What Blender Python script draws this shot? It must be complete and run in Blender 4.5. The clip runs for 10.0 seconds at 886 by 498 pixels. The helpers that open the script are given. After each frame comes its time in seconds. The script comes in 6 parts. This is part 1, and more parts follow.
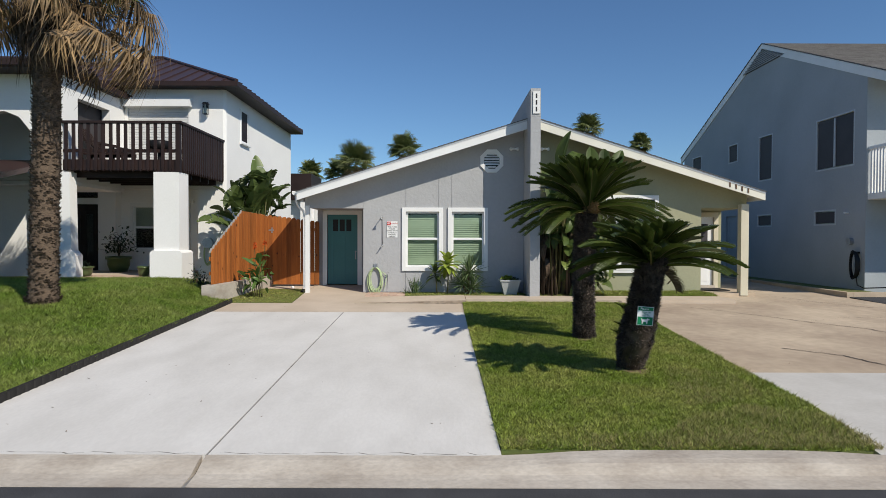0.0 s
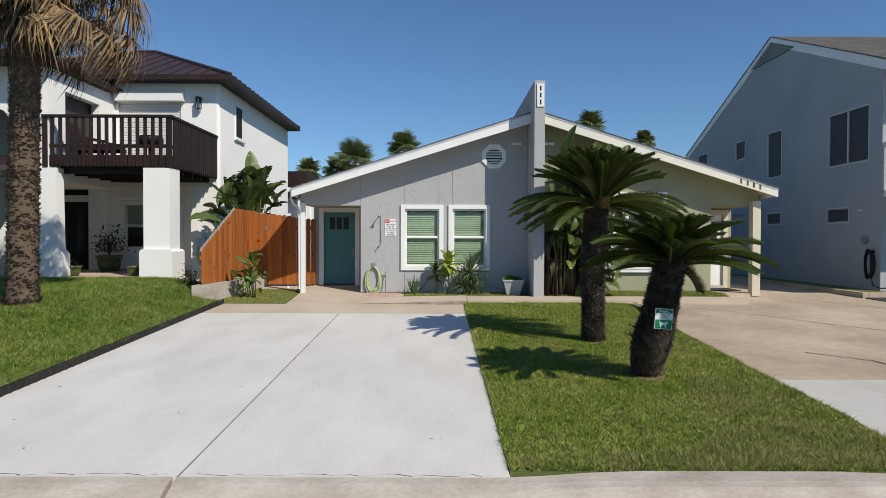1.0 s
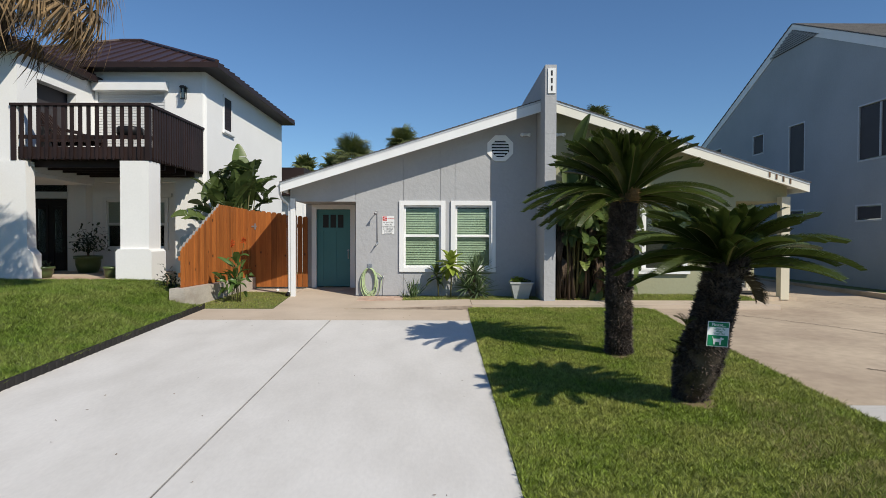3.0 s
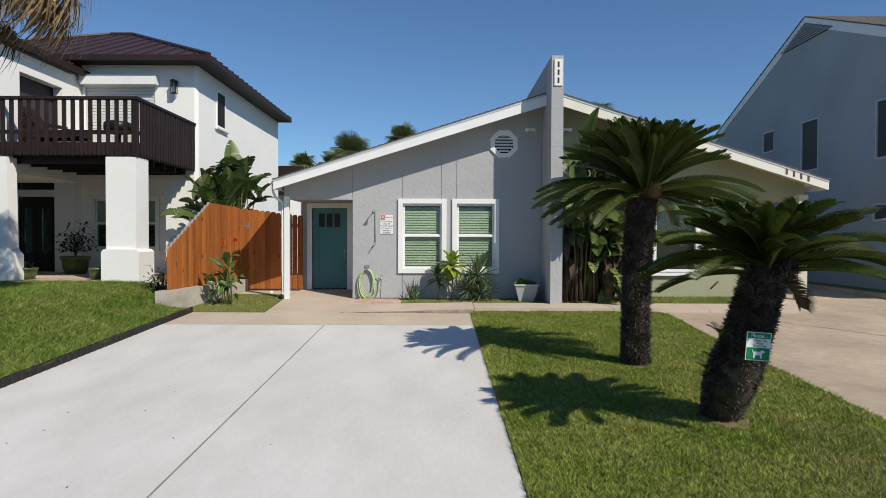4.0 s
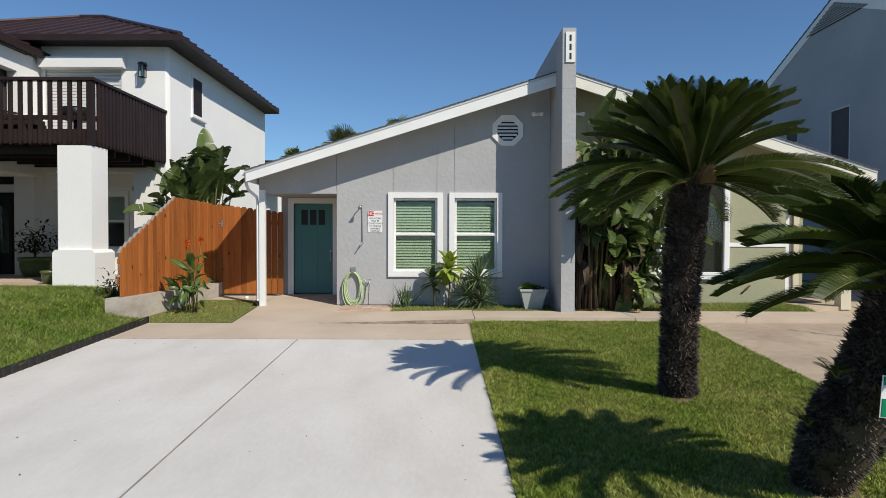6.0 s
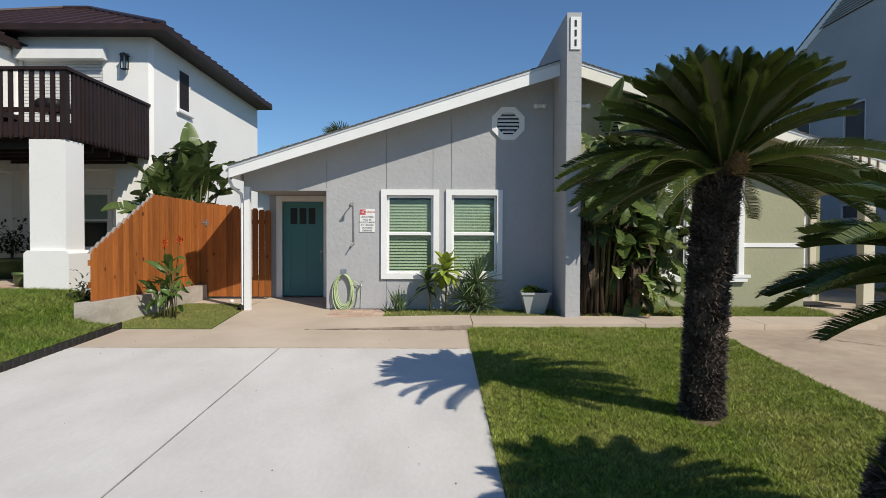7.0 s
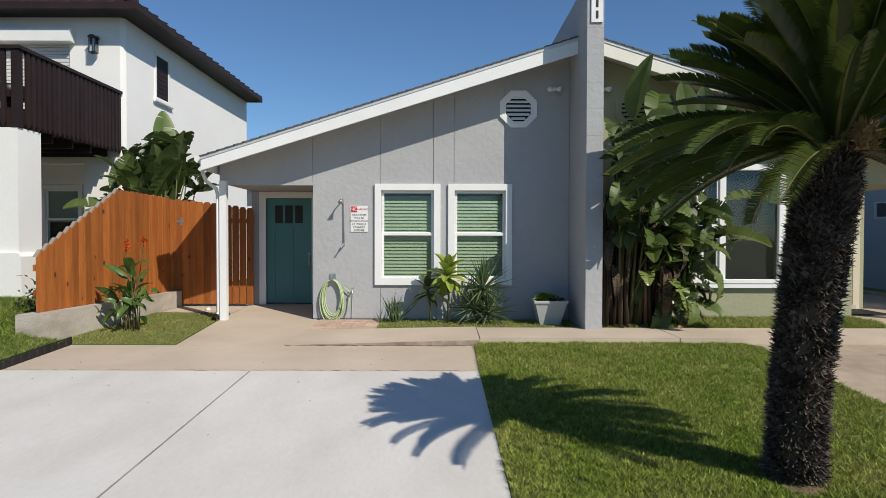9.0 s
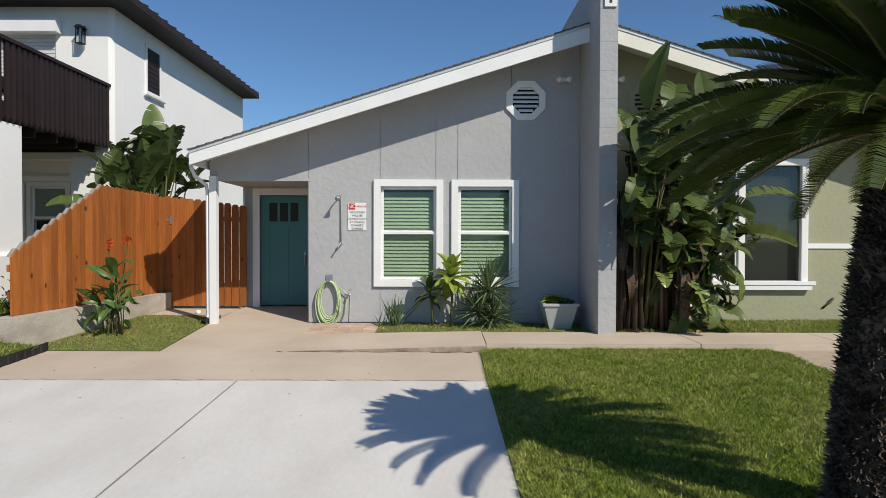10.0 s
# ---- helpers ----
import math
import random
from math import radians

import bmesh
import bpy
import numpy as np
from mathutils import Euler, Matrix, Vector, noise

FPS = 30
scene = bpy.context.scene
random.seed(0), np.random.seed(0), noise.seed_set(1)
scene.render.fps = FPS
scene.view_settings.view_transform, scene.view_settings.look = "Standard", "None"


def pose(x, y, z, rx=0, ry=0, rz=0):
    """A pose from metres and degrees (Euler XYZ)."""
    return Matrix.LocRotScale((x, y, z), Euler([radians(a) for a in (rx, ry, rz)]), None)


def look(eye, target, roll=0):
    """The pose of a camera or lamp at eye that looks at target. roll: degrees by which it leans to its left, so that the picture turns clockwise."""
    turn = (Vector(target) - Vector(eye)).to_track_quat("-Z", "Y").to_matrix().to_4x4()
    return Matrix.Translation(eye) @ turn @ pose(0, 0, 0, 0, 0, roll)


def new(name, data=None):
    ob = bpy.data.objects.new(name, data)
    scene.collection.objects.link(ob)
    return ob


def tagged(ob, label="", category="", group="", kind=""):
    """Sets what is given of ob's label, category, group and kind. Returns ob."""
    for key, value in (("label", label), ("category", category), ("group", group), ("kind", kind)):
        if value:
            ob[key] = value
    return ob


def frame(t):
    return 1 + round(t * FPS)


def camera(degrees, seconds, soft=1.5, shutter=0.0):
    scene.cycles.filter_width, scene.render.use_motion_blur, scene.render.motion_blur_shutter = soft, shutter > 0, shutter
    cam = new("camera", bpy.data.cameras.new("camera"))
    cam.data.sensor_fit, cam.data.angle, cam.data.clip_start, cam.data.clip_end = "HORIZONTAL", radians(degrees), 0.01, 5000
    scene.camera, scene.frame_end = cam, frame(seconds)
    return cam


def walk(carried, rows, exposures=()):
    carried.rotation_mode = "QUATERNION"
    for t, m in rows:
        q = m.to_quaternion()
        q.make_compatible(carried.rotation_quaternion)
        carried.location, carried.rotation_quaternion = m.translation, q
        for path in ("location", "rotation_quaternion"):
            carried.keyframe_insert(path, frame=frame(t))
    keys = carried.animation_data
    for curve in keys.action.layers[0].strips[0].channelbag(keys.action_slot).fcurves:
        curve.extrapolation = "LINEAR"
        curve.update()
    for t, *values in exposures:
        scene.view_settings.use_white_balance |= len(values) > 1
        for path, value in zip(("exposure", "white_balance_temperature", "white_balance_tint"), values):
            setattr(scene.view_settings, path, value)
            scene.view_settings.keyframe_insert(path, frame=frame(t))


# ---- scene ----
cam = camera(73.5, 10.0, soft=0.5)
METRES, EYE, TILT, LEAN, TURN = 6.56, 1.844, 0.0, 0.0, 0.0
ROWS = [
    (0.0, 0.0, 0.0, 0.0, 0.0, -1.0, -0.18),
    (0.5, -0.001, 0.0424, -0.0034, 0.01, -1.01, -0.18),
    (1.0, -0.0011, 0.0867, -0.0064, 0.01, -1.01, -0.18),
    (1.5, -0.0017, 0.1325, -0.0079, 0.02, -1.02, -0.17),
    (2.0, -0.0023, 0.1777, -0.0095, 0.02, -1.02, -0.16),
    (2.5, -0.0045, 0.223, -0.0095, 0.03, -1.04, -0.16),
    (4.0, -0.0102, 0.3672, -0.0115, 0.05, -1.0, -0.2),
    (4.5, -0.0075, 0.4218, -0.0122, 0.06, -1.04, -0.16),
    (5.0, -0.0048, 0.4826, -0.0132, 0.06, -1.04, -0.17),
    (5.5, -0.0023, 0.5453, -0.0124, 0.06, -1.07, -0.15),
    (7.0, 0.0135, 0.7153, -0.0132, 0.07, -1.06, -0.16),
    (7.5, 0.0145, 0.7666, -0.013, 0.06, -1.08, -0.14),
    (8.0, 0.0128, 0.8175, -0.0129, 0.07, -1.08, -0.1),
    (8.5, 0.01, 0.8683, -0.0118, 0.05, -1.07, -0.13),
    (9.0, 0.0079, 0.9141, -0.0118, 0.04, -1.05, -0.13),
    (9.5, 0.0049, 0.9584, -0.014, 0.05, -1.02, -0.13),
    (10.0, 0.0004, 0.9979, -0.0158, 0.03, -1.0, -0.16),
]
walk(cam, [(t, pose(0, 0, EYE, TILT, LEAN, TURN) @ pose(METRES * x, METRES * y, METRES * z, 90 + pitch, roll, yaw)) for t, x, y, z, yaw, pitch, roll in ROWS])

# ---- world, sun, exposure ----
SUN_TO = Vector((0.924, -1.0, 1.18)).normalized()
world = bpy.data.worlds.new("world")
scene.world = world
world.use_nodes = True
wn = world.node_tree
sky = wn.nodes.new("ShaderNodeTexSky")
sky.sky_type = 'NISHITA'
sky.sun_disc = False
sky.sun_elevation = math.asin(SUN_TO.z)
sky.sun_rotation = math.atan2(SUN_TO.x, SUN_TO.y)
sky.air_density, sky.dust_density, sky.ozone_density = 1.0, 0.0, 4.0
wn.nodes["Background"].inputs["Strength"].default_value = 0.088
tint = wn.nodes.new("ShaderNodeVectorMath")
tint.operation = 'MULTIPLY'
tint.inputs[1].default_value = (0.835, 1.03, 1.185)
wn.links.new(sky.outputs[0], tint.inputs[0])
wn.links.new(tint.outputs[0], wn.nodes["Background"].inputs["Color"])
sun = new("sun", bpy.data.lights.new("sun", "SUN"))
sun.data.energy, sun.data.angle, sun.data.color = 4.5, radians(0.5), (1.0, 0.93, 0.80)
sun.matrix_world = look(SUN_TO * 60, (0, 0, 0))
scene.view_settings.exposure = -0.04


# ---- materials ----
def mat(name, color, rough=0.8, var=0.12, big=1.2, fine=40.0, bump=0.15, second=None, metal=0.0, rand=0.0, spec=0.3, stretch=(1, 1, 1), fine_var=0.1, trans=0.0, island=0.0):
    """Painted, mineral or leafy surface: colour varied by a large and a fine noise, fine relief, and a shift from piece to piece."""
    m = bpy.data.materials.new(name)
    m.use_nodes = True
    t = m.node_tree
    N, L = t.nodes, t.links
    b = N["Principled BSDF"]
    geo = N.new("ShaderNodeNewGeometry")
    mp = N.new("ShaderNodeVectorMath")
    mp.operation = 'MULTIPLY'
    mp.inputs[1].default_value = stretch
    L.new(geo.outputs["Position"], mp.inputs[0])
    n1, n2 = N.new("ShaderNodeTexNoise"), N.new("ShaderNodeTexNoise")
    for n, s, d in ((n1, big, 5.0), (n2, fine, 3.0)):
        n.inputs["Scale"].default_value, n.inputs["Detail"].default_value = s, d
        L.new(mp.outputs[0], n.inputs["Vector"])
    second = second or tuple(c * (1 - 2 * var) for c in color)
    mix = N.new("ShaderNodeMix")
    mix.data_type = 'RGBA'
    mix.inputs["A"].default_value, mix.inputs["B"].default_value = (*color, 1), (*second, 1)
    ramp = N.new("ShaderNodeMapRange")
    ramp.inputs["From Min"].default_value, ramp.inputs["From Max"].default_value = 0.35, 0.7
    L.new(n1.outputs["Fac"], ramp.inputs["Value"])
    L.new(ramp.outputs[0], mix.inputs["Factor"])
    val = N.new("ShaderNodeMath")
    val.operation = 'MULTIPLY_ADD'
    val.inputs[1].default_value, val.inputs[2].default_value = 2 * fine_var, 1 - fine_var
    L.new(n2.outputs["Fac"], val.inputs[0])
    last = val.outputs[0]
    if rand:
        oi = N.new("ShaderNodeObjectInfo")
        ra = N.new("ShaderNodeMath")
        ra.operation = 'MULTIPLY_ADD'
        ra.inputs[1].default_value, ra.inputs[2].default_value = 2 * rand, 1 - rand
        L.new(oi.outputs["Random"], ra.inputs[0])
        mu = N.new("ShaderNodeMath")
        mu.operation = 'MULTIPLY'
        L.new(ra.outputs[0], mu.inputs[0])
        L.new(last, mu.inputs[1])
        last = mu.outputs[0]
    if island:
        ra = N.new("ShaderNodeMath")
        ra.operation = 'MULTIPLY_ADD'
        ra.inputs[1].default_value, ra.inputs[2].default_value = 2 * island, 1 - island
        L.new(geo.outputs["Random Per Island"], ra.inputs[0])
        mu = N.new("ShaderNodeMath")
        mu.operation = 'MULTIPLY'
        L.new(ra.outputs[0], mu.inputs[0])
        L.new(last, mu.inputs[1])
        last = mu.outputs[0]
    sc = N.new("ShaderNodeVectorMath")
    sc.operation = 'SCALE'
    L.new(mix.outputs["Result"], sc.inputs[0])
    L.new(last, sc.inputs["Scale"])
    L.new(sc.outputs[0], b.inputs["Base Color"])
    b.inputs["Roughness"].default_value = rough
    b.inputs["Metallic"].default_value = metal
    b.inputs["Specular IOR Level"].default_value = spec
    if bump:
        bp = N.new("ShaderNodeBump")
        bp.inputs["Strength"].default_value, bp.inputs["Distance"].default_value = bump, 0.01
        L.new(n2.outputs["Fac"], bp.inputs["Height"])
        L.new(bp.outputs[0], b.inputs["Normal"])
    if trans:
        tr = N.new("ShaderNodeBsdfTranslucent")
        ms = N.new("ShaderNodeMixShader")
        ms.inputs[0].default_value = trans
        L.new(sc.outputs[0], tr.inputs["Color"])
        L.new(b.outputs[0], ms.inputs[1])
        L.new(tr.outputs[0], ms.inputs[2])
        L.new(ms.outputs[0], N["Material Output"].inputs["Surface"])
    return m


def glass_mat(name, color, rough=0.03, alpha=1.0):
    m = bpy.data.materials.new(name)
    m.use_nodes = True
    N, L = m.node_tree.nodes, m.node_tree.links
    N.remove(N["Principled BSDF"])
    gl, tr, mx, fr = N.new("ShaderNodeBsdfGlossy"), N.new("ShaderNodeBsdfTransparent"), N.new("ShaderNodeMixShader"), N.new("ShaderNodeFresnel")
    gl.inputs["Roughness"].default_value = rough
    tr.inputs["Color"].default_value = (*color, 1)
    fr.inputs["IOR"].default_value = 1.5
    L.new(fr.outputs[0], mx.inputs[0])
    L.new(tr.outputs[0], mx.inputs[1])
    L.new(gl.outputs[0], mx.inputs[2])
    L.new(mx.outputs[0], N["Material Output"].inputs["Surface"])
    return m


M = {}
M["concrete_new"] = mat("new_pale_concrete", (0.675, 0.65, 0.615), 0.85, 0.04, 1.3, 22, 0.15, second=(0.585, 0.56, 0.525), fine_var=0.07, stretch=(1.3, 0.6, 1))
M["concrete_old"] = mat("weathered_tan_concrete", (0.58, 0.48, 0.38), 0.9, 0.1, 0.9, 45, 0.2, second=(0.48, 0.39, 0.30))
M["concrete_stained"] = mat("stained_tan_concrete", (0.52, 0.42, 0.31), 0.9, 0.1, 0.55, 6, 0.15, second=(0.35, 0.27, 0.20), fine_var=0.22)
M["concrete_apron"] = mat("grey_pale_concrete", (0.56, 0.535, 0.50), 0.85, 0.04, 1.3, 22, 0.15, second=(0.48, 0.455, 0.42), fine_var=0.08)
# dirt plus painted shade: the step face catches less sun than the top
M["concrete_lip"] = mat("shaded_dirty_concrete_edge", (0.40, 0.33, 0.26), 0.95, 0.2, 4, 18, 0.5, second=(0.20, 0.155, 0.12), fine_var=0.3)
M["joint"] = mat("sawn_joint", (0.27, 0.26, 0.25), 0.95, 0.3, 3, 30, 0.0, second=(0.16, 0.155, 0.15))
M["concrete_kerb"] = mat("kerb_concrete", (0.50, 0.45, 0.39), 0.9, 0.1, 2.6, 30, 0.45, second=(0.36, 0.31, 0.26), fine_var=0.22, stretch=(0.7, 1, 2))
M["asphalt"] = mat("asphalt", (0.06, 0.06, 0.065), 0.9, 0.15, 2.0, 120, 0.5, fine_var=0.3)
M["soil"] = mat("lawn_soil", (0.10, 0.15, 0.035), 0.95, 0.2, 2.0, 60, 0.5, second=(0.16, 0.15, 0.06))
M["dirt"] = mat("bare_dirt", (0.20, 0.14, 0.09), 0.95, 0.2, 3.0, 60, 0.5)
M["grass"] = mat("grass_blades", (0.195, 0.266, 0.036), 0.42, 0.2, 1.6, 12, 0, second=(0.33, 0.34, 0.09), trans=0.25, fine_var=0.75, island=0.65)
M["grass_lush"] = mat("lush_grass_blades", (0.145, 0.222, 0.030), 0.42, 0.2, 1.6, 12, 0, second=(0.24, 0.28, 0.07), trans=0.25, fine_var=0.75, island=0.65)
M["grass_dry"] = mat("dry_grass_blades", (0.25, 0.26, 0.075), 0.6, 0.2, 2.5, 20, 0, second=(0.36, 0.30, 0.14), trans=0.25, fine_var=0.5)
M["rubber"] = mat("black_plastic_edging", (0.025, 0.023, 0.022), 0.7, 0.2, 3, 40, 0.2)
M["stucco_grey"] = mat("grey_stucco", (0.42, 0.423, 0.433), 0.9, 0.05, 0.9, 13, 0.85, fine_var=0.06)
M["stucco_olive"] = mat("olive_stucco", (0.355, 0.352, 0.235), 0.9, 0.05, 0.7, 16, 0.5, fine_var=0.06)
M["stucco_white"] = mat("white_stucco", (0.85, 0.84, 0.82), 0.9, 0.03, 0.6, 25, 0.12, fine_var=0.04)
M["stucco_blue"] = mat("pale_blue_stucco", (0.375, 0.405, 0.43), 0.9, 0.05, 0.7, 18, 0.4, second=(0.325, 0.355, 0.375), fine_var=0.06)
M["white"] = mat("white_paint", (0.82, 0.82, 0.81), 0.5, 0.03, 2.0, 60, 0.08, fine_var=0.03)
M["frame_grey"] = mat("pale_grey_frame", (0.50, 0.53, 0.56), 0.5, 0.05, 2, 50, 0.05)
M["fascia_cream"] = mat("cream_fascia_paint", (0.76, 0.735, 0.64), 0.5, 0.04, 2.0, 60, 0.08, fine_var=0.03)
M["cream"] = mat("cream_paint", (0.62, 0.57, 0.44), 0.6, 0.04, 2.0, 50, 0.1)
M["shingle"] = mat("asphalt_shingle", (0.15, 0.145, 0.14), 0.95, 0.2, 3, 25, 0.7, second=(0.11, 0.10, 0.10), fine_var=0.3)
M["metal_roof"] = mat("brown_metal_roof", (0.050, 0.028, 0.027), 0.4, 0.08, 1.0, 30, 0.05, spec=0.5)
M["brown_wood"] = mat("dark_brown_painted_wood", (0.030, 0.017, 0.0155), 0.55, 0.15, 2.0, 30, 0.2, rand=0.12)
M["fence"] = mat("cedar_stain", (0.37, 0.122, 0.026), 0.7, 0.2, 2.0, 11, 0.3, second=(0.27, 0.082, 0.018), stretch=(7, 7, 0.6), rand=0.24, fine_var=0.24)


def add_knots(m, scale, size, tone):
    """Scattered dark knots in a board surface."""
    N, L = m.node_tree.nodes, m.node_tree.links
    bs = N["Principled BSDF"]
    old = bs.inputs["Base Color"].links[0].from_socket
    geo, vec, vo, rp, mx = N.new("ShaderNodeNewGeometry"), N.new("ShaderNodeVectorMath"), N.new("ShaderNodeTexVoronoi"), N.new("ShaderNodeMapRange"), N.new("ShaderNodeMix")
    vec.operation, vec.inputs[1].default_value = 'MULTIPLY', (scale, scale, scale * 0.62)
    L.new(geo.outputs["Position"], vec.inputs[0])
    L.new(vec.outputs[0], vo.inputs["Vector"])
    vo.inputs["Scale"].default_value = 1.0
    rp.inputs["From Min"].default_value, rp.inputs["From Max"].default_value, rp.inputs["To Min"].default_value, rp.inputs["To Max"].default_value = size, size * 1.7, 1.0, 0.0
    L.new(vo.outputs["Distance"], rp.inputs["Value"])
    mx.data_type = 'RGBA'
    mx.inputs["B"].default_value = (*tone, 1)
    L.new(rp.outputs[0], mx.inputs["Factor"])
    L.new(old, mx.inputs["A"])
    L.new(mx.outputs["Result"], bs.inputs["Base Color"])


add_knots(M["fence"], 4.2, 0.075, (0.10, 0.03, 0.01))
M["fence_top"] = mat("grey_weathered_wood", (0.30, 0.28, 0.26), 0.9, 0.1, 3, 30, 0.2)
M["teal"] = mat("teal_door_paint", (0.07, 0.215, 0.22), 0.45, 0.05, 1.5, 40, 0.1, fine_var=0.04)
M["dark_door"] = mat("dark_stained_door", (0.03, 0.018, 0.014), 0.4, 0.2, 3, 30, 0.1)
M["blind"] = mat("green_blind_slats", (0.37, 0.46, 0.36), 0.6, 0.05, 2, 30, 0.0, fine_var=0.03)
M["screen"] = mat("dark_insect_screen", (0.055, 0.05, 0.055), 0.6, 0.1, 2, 80, 0.1)
# near-black paint for sheets that stand in for unlit space behind openings
M["dark"] = mat("unlit_interior_black", (0.02, 0.02, 0.022), 0.8, 0.1, 2, 30, 0.0)
M["black_metal"] = mat("black_metal", (0.02, 0.02, 0.022), 0.4, 0.1, 4, 50, 0.05, metal=0.5)
M["drip"] = mat("painted_drip_metal", (0.62, 0.63, 0.64), 0.4, 0.06, 3, 40, 0.05, metal=0.2)
M["steel"] = mat("galvanised_steel", (0.45, 0.46, 0.48), 0.4, 0.1, 6, 50, 0.1, metal=0.8)
M["shutter"] = mat("roller_shutter", (0.66, 0.66, 0.65), 0.5, 0.03, 2, 40, 0.05)
M["hose_green"] = mat("pale_green_hose", (0.48, 0.60, 0.32), 0.45, 0.1, 8, 60, 0.05)
M["rust"] = mat("rusty_pipe", (0.16, 0.09, 0.05), 0.8, 0.2, 10, 60, 0.3)
M["paver"] = mat("clay_paver", (0.50, 0.33, 0.25), 0.9, 0.2, 5, 40, 0.3, second=(0.56, 0.44, 0.35), rand=0.12)
M["green_pot"] = mat("glazed_green_pot", (0.085, 0.12, 0.042), 0.3, 0.1, 5, 40, 0.05, spec=0.5)
M["grey_pot"] = mat("grey_planter", (0.42, 0.44, 0.44), 0.6, 0.05, 5, 50, 0.1)
M["sign_white"] = mat("sign_white", (0.80, 0.80, 0.79), 0.4, 0.02, 4, 50, 0.0, fine_var=0.02)
M["sign_red"] = mat("sign_red", (0.55, 0.03, 0.03), 0.4, 0.05, 4, 50, 0.0)
M["sign_green"] = mat("sign_green", (0.01, 0.22, 0.09), 0.4, 0.05, 4, 50, 0.0)
M["ink"] = mat("black_ink", (0.02, 0.02, 0.02), 0.5, 0.1, 4, 50, 0.0)
M["glass"] = glass_mat("window_glass", (0.86, 0.90, 0.86))
M["crack"] = mat("dark_joint", (0.13, 0.11, 0.09), 0.95, 0.3, 8, 60, 0.0)


# ---- building helpers ----
def part(name, bm, material, parent=None, label="", bevel=0.0, smooth=False):
    """Links a bmesh as one mesh object under a thing or a part."""
    if bevel:
        bmesh.ops.bevel(bm, geom=[e for e in bm.edges if len(e.link_faces) == 2 and e.calc_face_angle(0) > 0.6], offset=bevel, segments=2, profile=0.6, affect='EDGES')
    bmesh.ops.recalc_face_normals(bm, faces=bm.faces)
    me = bpy.data.meshes.new(name)
    bm.to_mesh(me)
    bm.free()
    for p in me.polygons:
        p.use_smooth = smooth
    me.materials.append(material)
    ob = new(name, me)
    if parent:
        ob.parent = parent
        ob.matrix_parent_inverse = Matrix.Translation(parent_offset(parent)).inverted()
    if label:
        tagged(ob, label)
    return ob


def parent_offset(ob):
    return ob.location if ob.type == 'EMPTY' else Vector((0, 0, 0))


def thing(name, at, label, category, group="", kind=""):
    e = new(name)
    e.location = at
    e.empty_display_size = 0.1
    return tagged(e, label, category, group, kind)


def box(bm, x0, x1, y0, y1, z0, z1):
    v = [bm.verts.new((x, y, z)) for x in (x0, x1) for y in (y0, y1) for z in (z0, z1)]
    for f in ((0, 1, 3, 2), (4, 6, 7, 5), (0, 4, 5, 1), (2, 3, 7, 6), (0, 2, 6, 4), (1, 5, 7, 3)):
        bm.faces.new([v[i] for i in f])
    return bm


def prism(bm, pts, axis, lo, hi):
    """A polygon given in the plane across axis, drawn out from lo to hi along it."""
    def at(p, w):
        return {"x": (w, p[0], p[1]), "y": (p[0], w, p[1]), "z": (p[0], p[1], w)}[axis]
    a, b = [bm.verts.new(at(p, lo)) for p in pts], [bm.verts.new(at(p, hi)) for p in pts]
    bm.faces.new(a), bm.faces.new(b[::-1])
    for i in range(len(pts)):
        j = (i + 1) % len(pts)
        bm.faces.new((a[i], b[i], b[j], a[j]))
    return bm


def hexa(bm, low, high):
    """A solid between two quads of four points each."""
    a, b = [bm.verts.new(p) for p in low], [bm.verts.new(p) for p in high]
    bm.faces.new(a), bm.faces.new(b[::-1])
    for i in range(4):
        j = (i + 1) % 4
        bm.faces.new((a[i], b[i], b[j], a[j]))
    return bm


def B():
    return bmesh.new()


def tube(bm, pts, r, n=8, caps=True, radii=None):
    """A round bar along points."""
    rings = []
    for i, p in enumerate(pts):
        p = Vector(p)
        d = (Vector(pts[min(i + 1, len(pts) - 1)]) - Vector(pts[max(i - 1, 0)])).normalized()
        u = d.cross(Vector((0.31, 0.22, 1) if abs(d.z) < 0.95 else (1, 0.1, 0))).normalized()
        w = d.cross(u)
        q = radii[i] if radii else r
        rings.append([bm.verts.new(p + q * (math.cos(a) * u + math.sin(a) * w)) for a in (2 * math.pi * k / n for k in range(n))])
    for a, b in zip(rings, rings[1:]):
        for k in range(n):
            bm.faces.new((a[k], a[(k + 1) % n], b[(k + 1) % n], b[k]))
    if caps:
        bm.faces.new(rings[0][::-1]), bm.faces.new(rings[-1])
    return bm


def lathe(bm, at, prof, n=20):
    """Turned body: prof holds radius and height from bottom to top."""
    rings = [[bm.verts.new((at[0] + r * math.cos(2 * math.pi * k / n), at[1] + r * math.sin(2 * math.pi * k / n), at[2] + z)) for k in range(n)] for r, z in prof]
    for a, b in zip(rings, rings[1:]):
        for k in range(n):
            bm.faces.new((a[k], a[(k + 1) % n], b[(k + 1) % n], b[k]))
    bm.faces.new(rings[0][::-1]), bm.faces.new(rings[-1])
    return bm


def weld(bm):
    """Joins touching cells into one body and takes out the faces between them."""
    bmesh.ops.remove_doubles(bm, verts=bm.verts, dist=0.0004)
    bm.verts.index_update()
    seen = {}
    for f in bm.faces:
        seen.setdefault(frozenset(v.index for v in f.verts), []).append(f)
    bmesh.ops.delete(bm, geom=[f for fs in seen.values() if len(fs) > 1 for f in fs], context='FACES')
    return bm


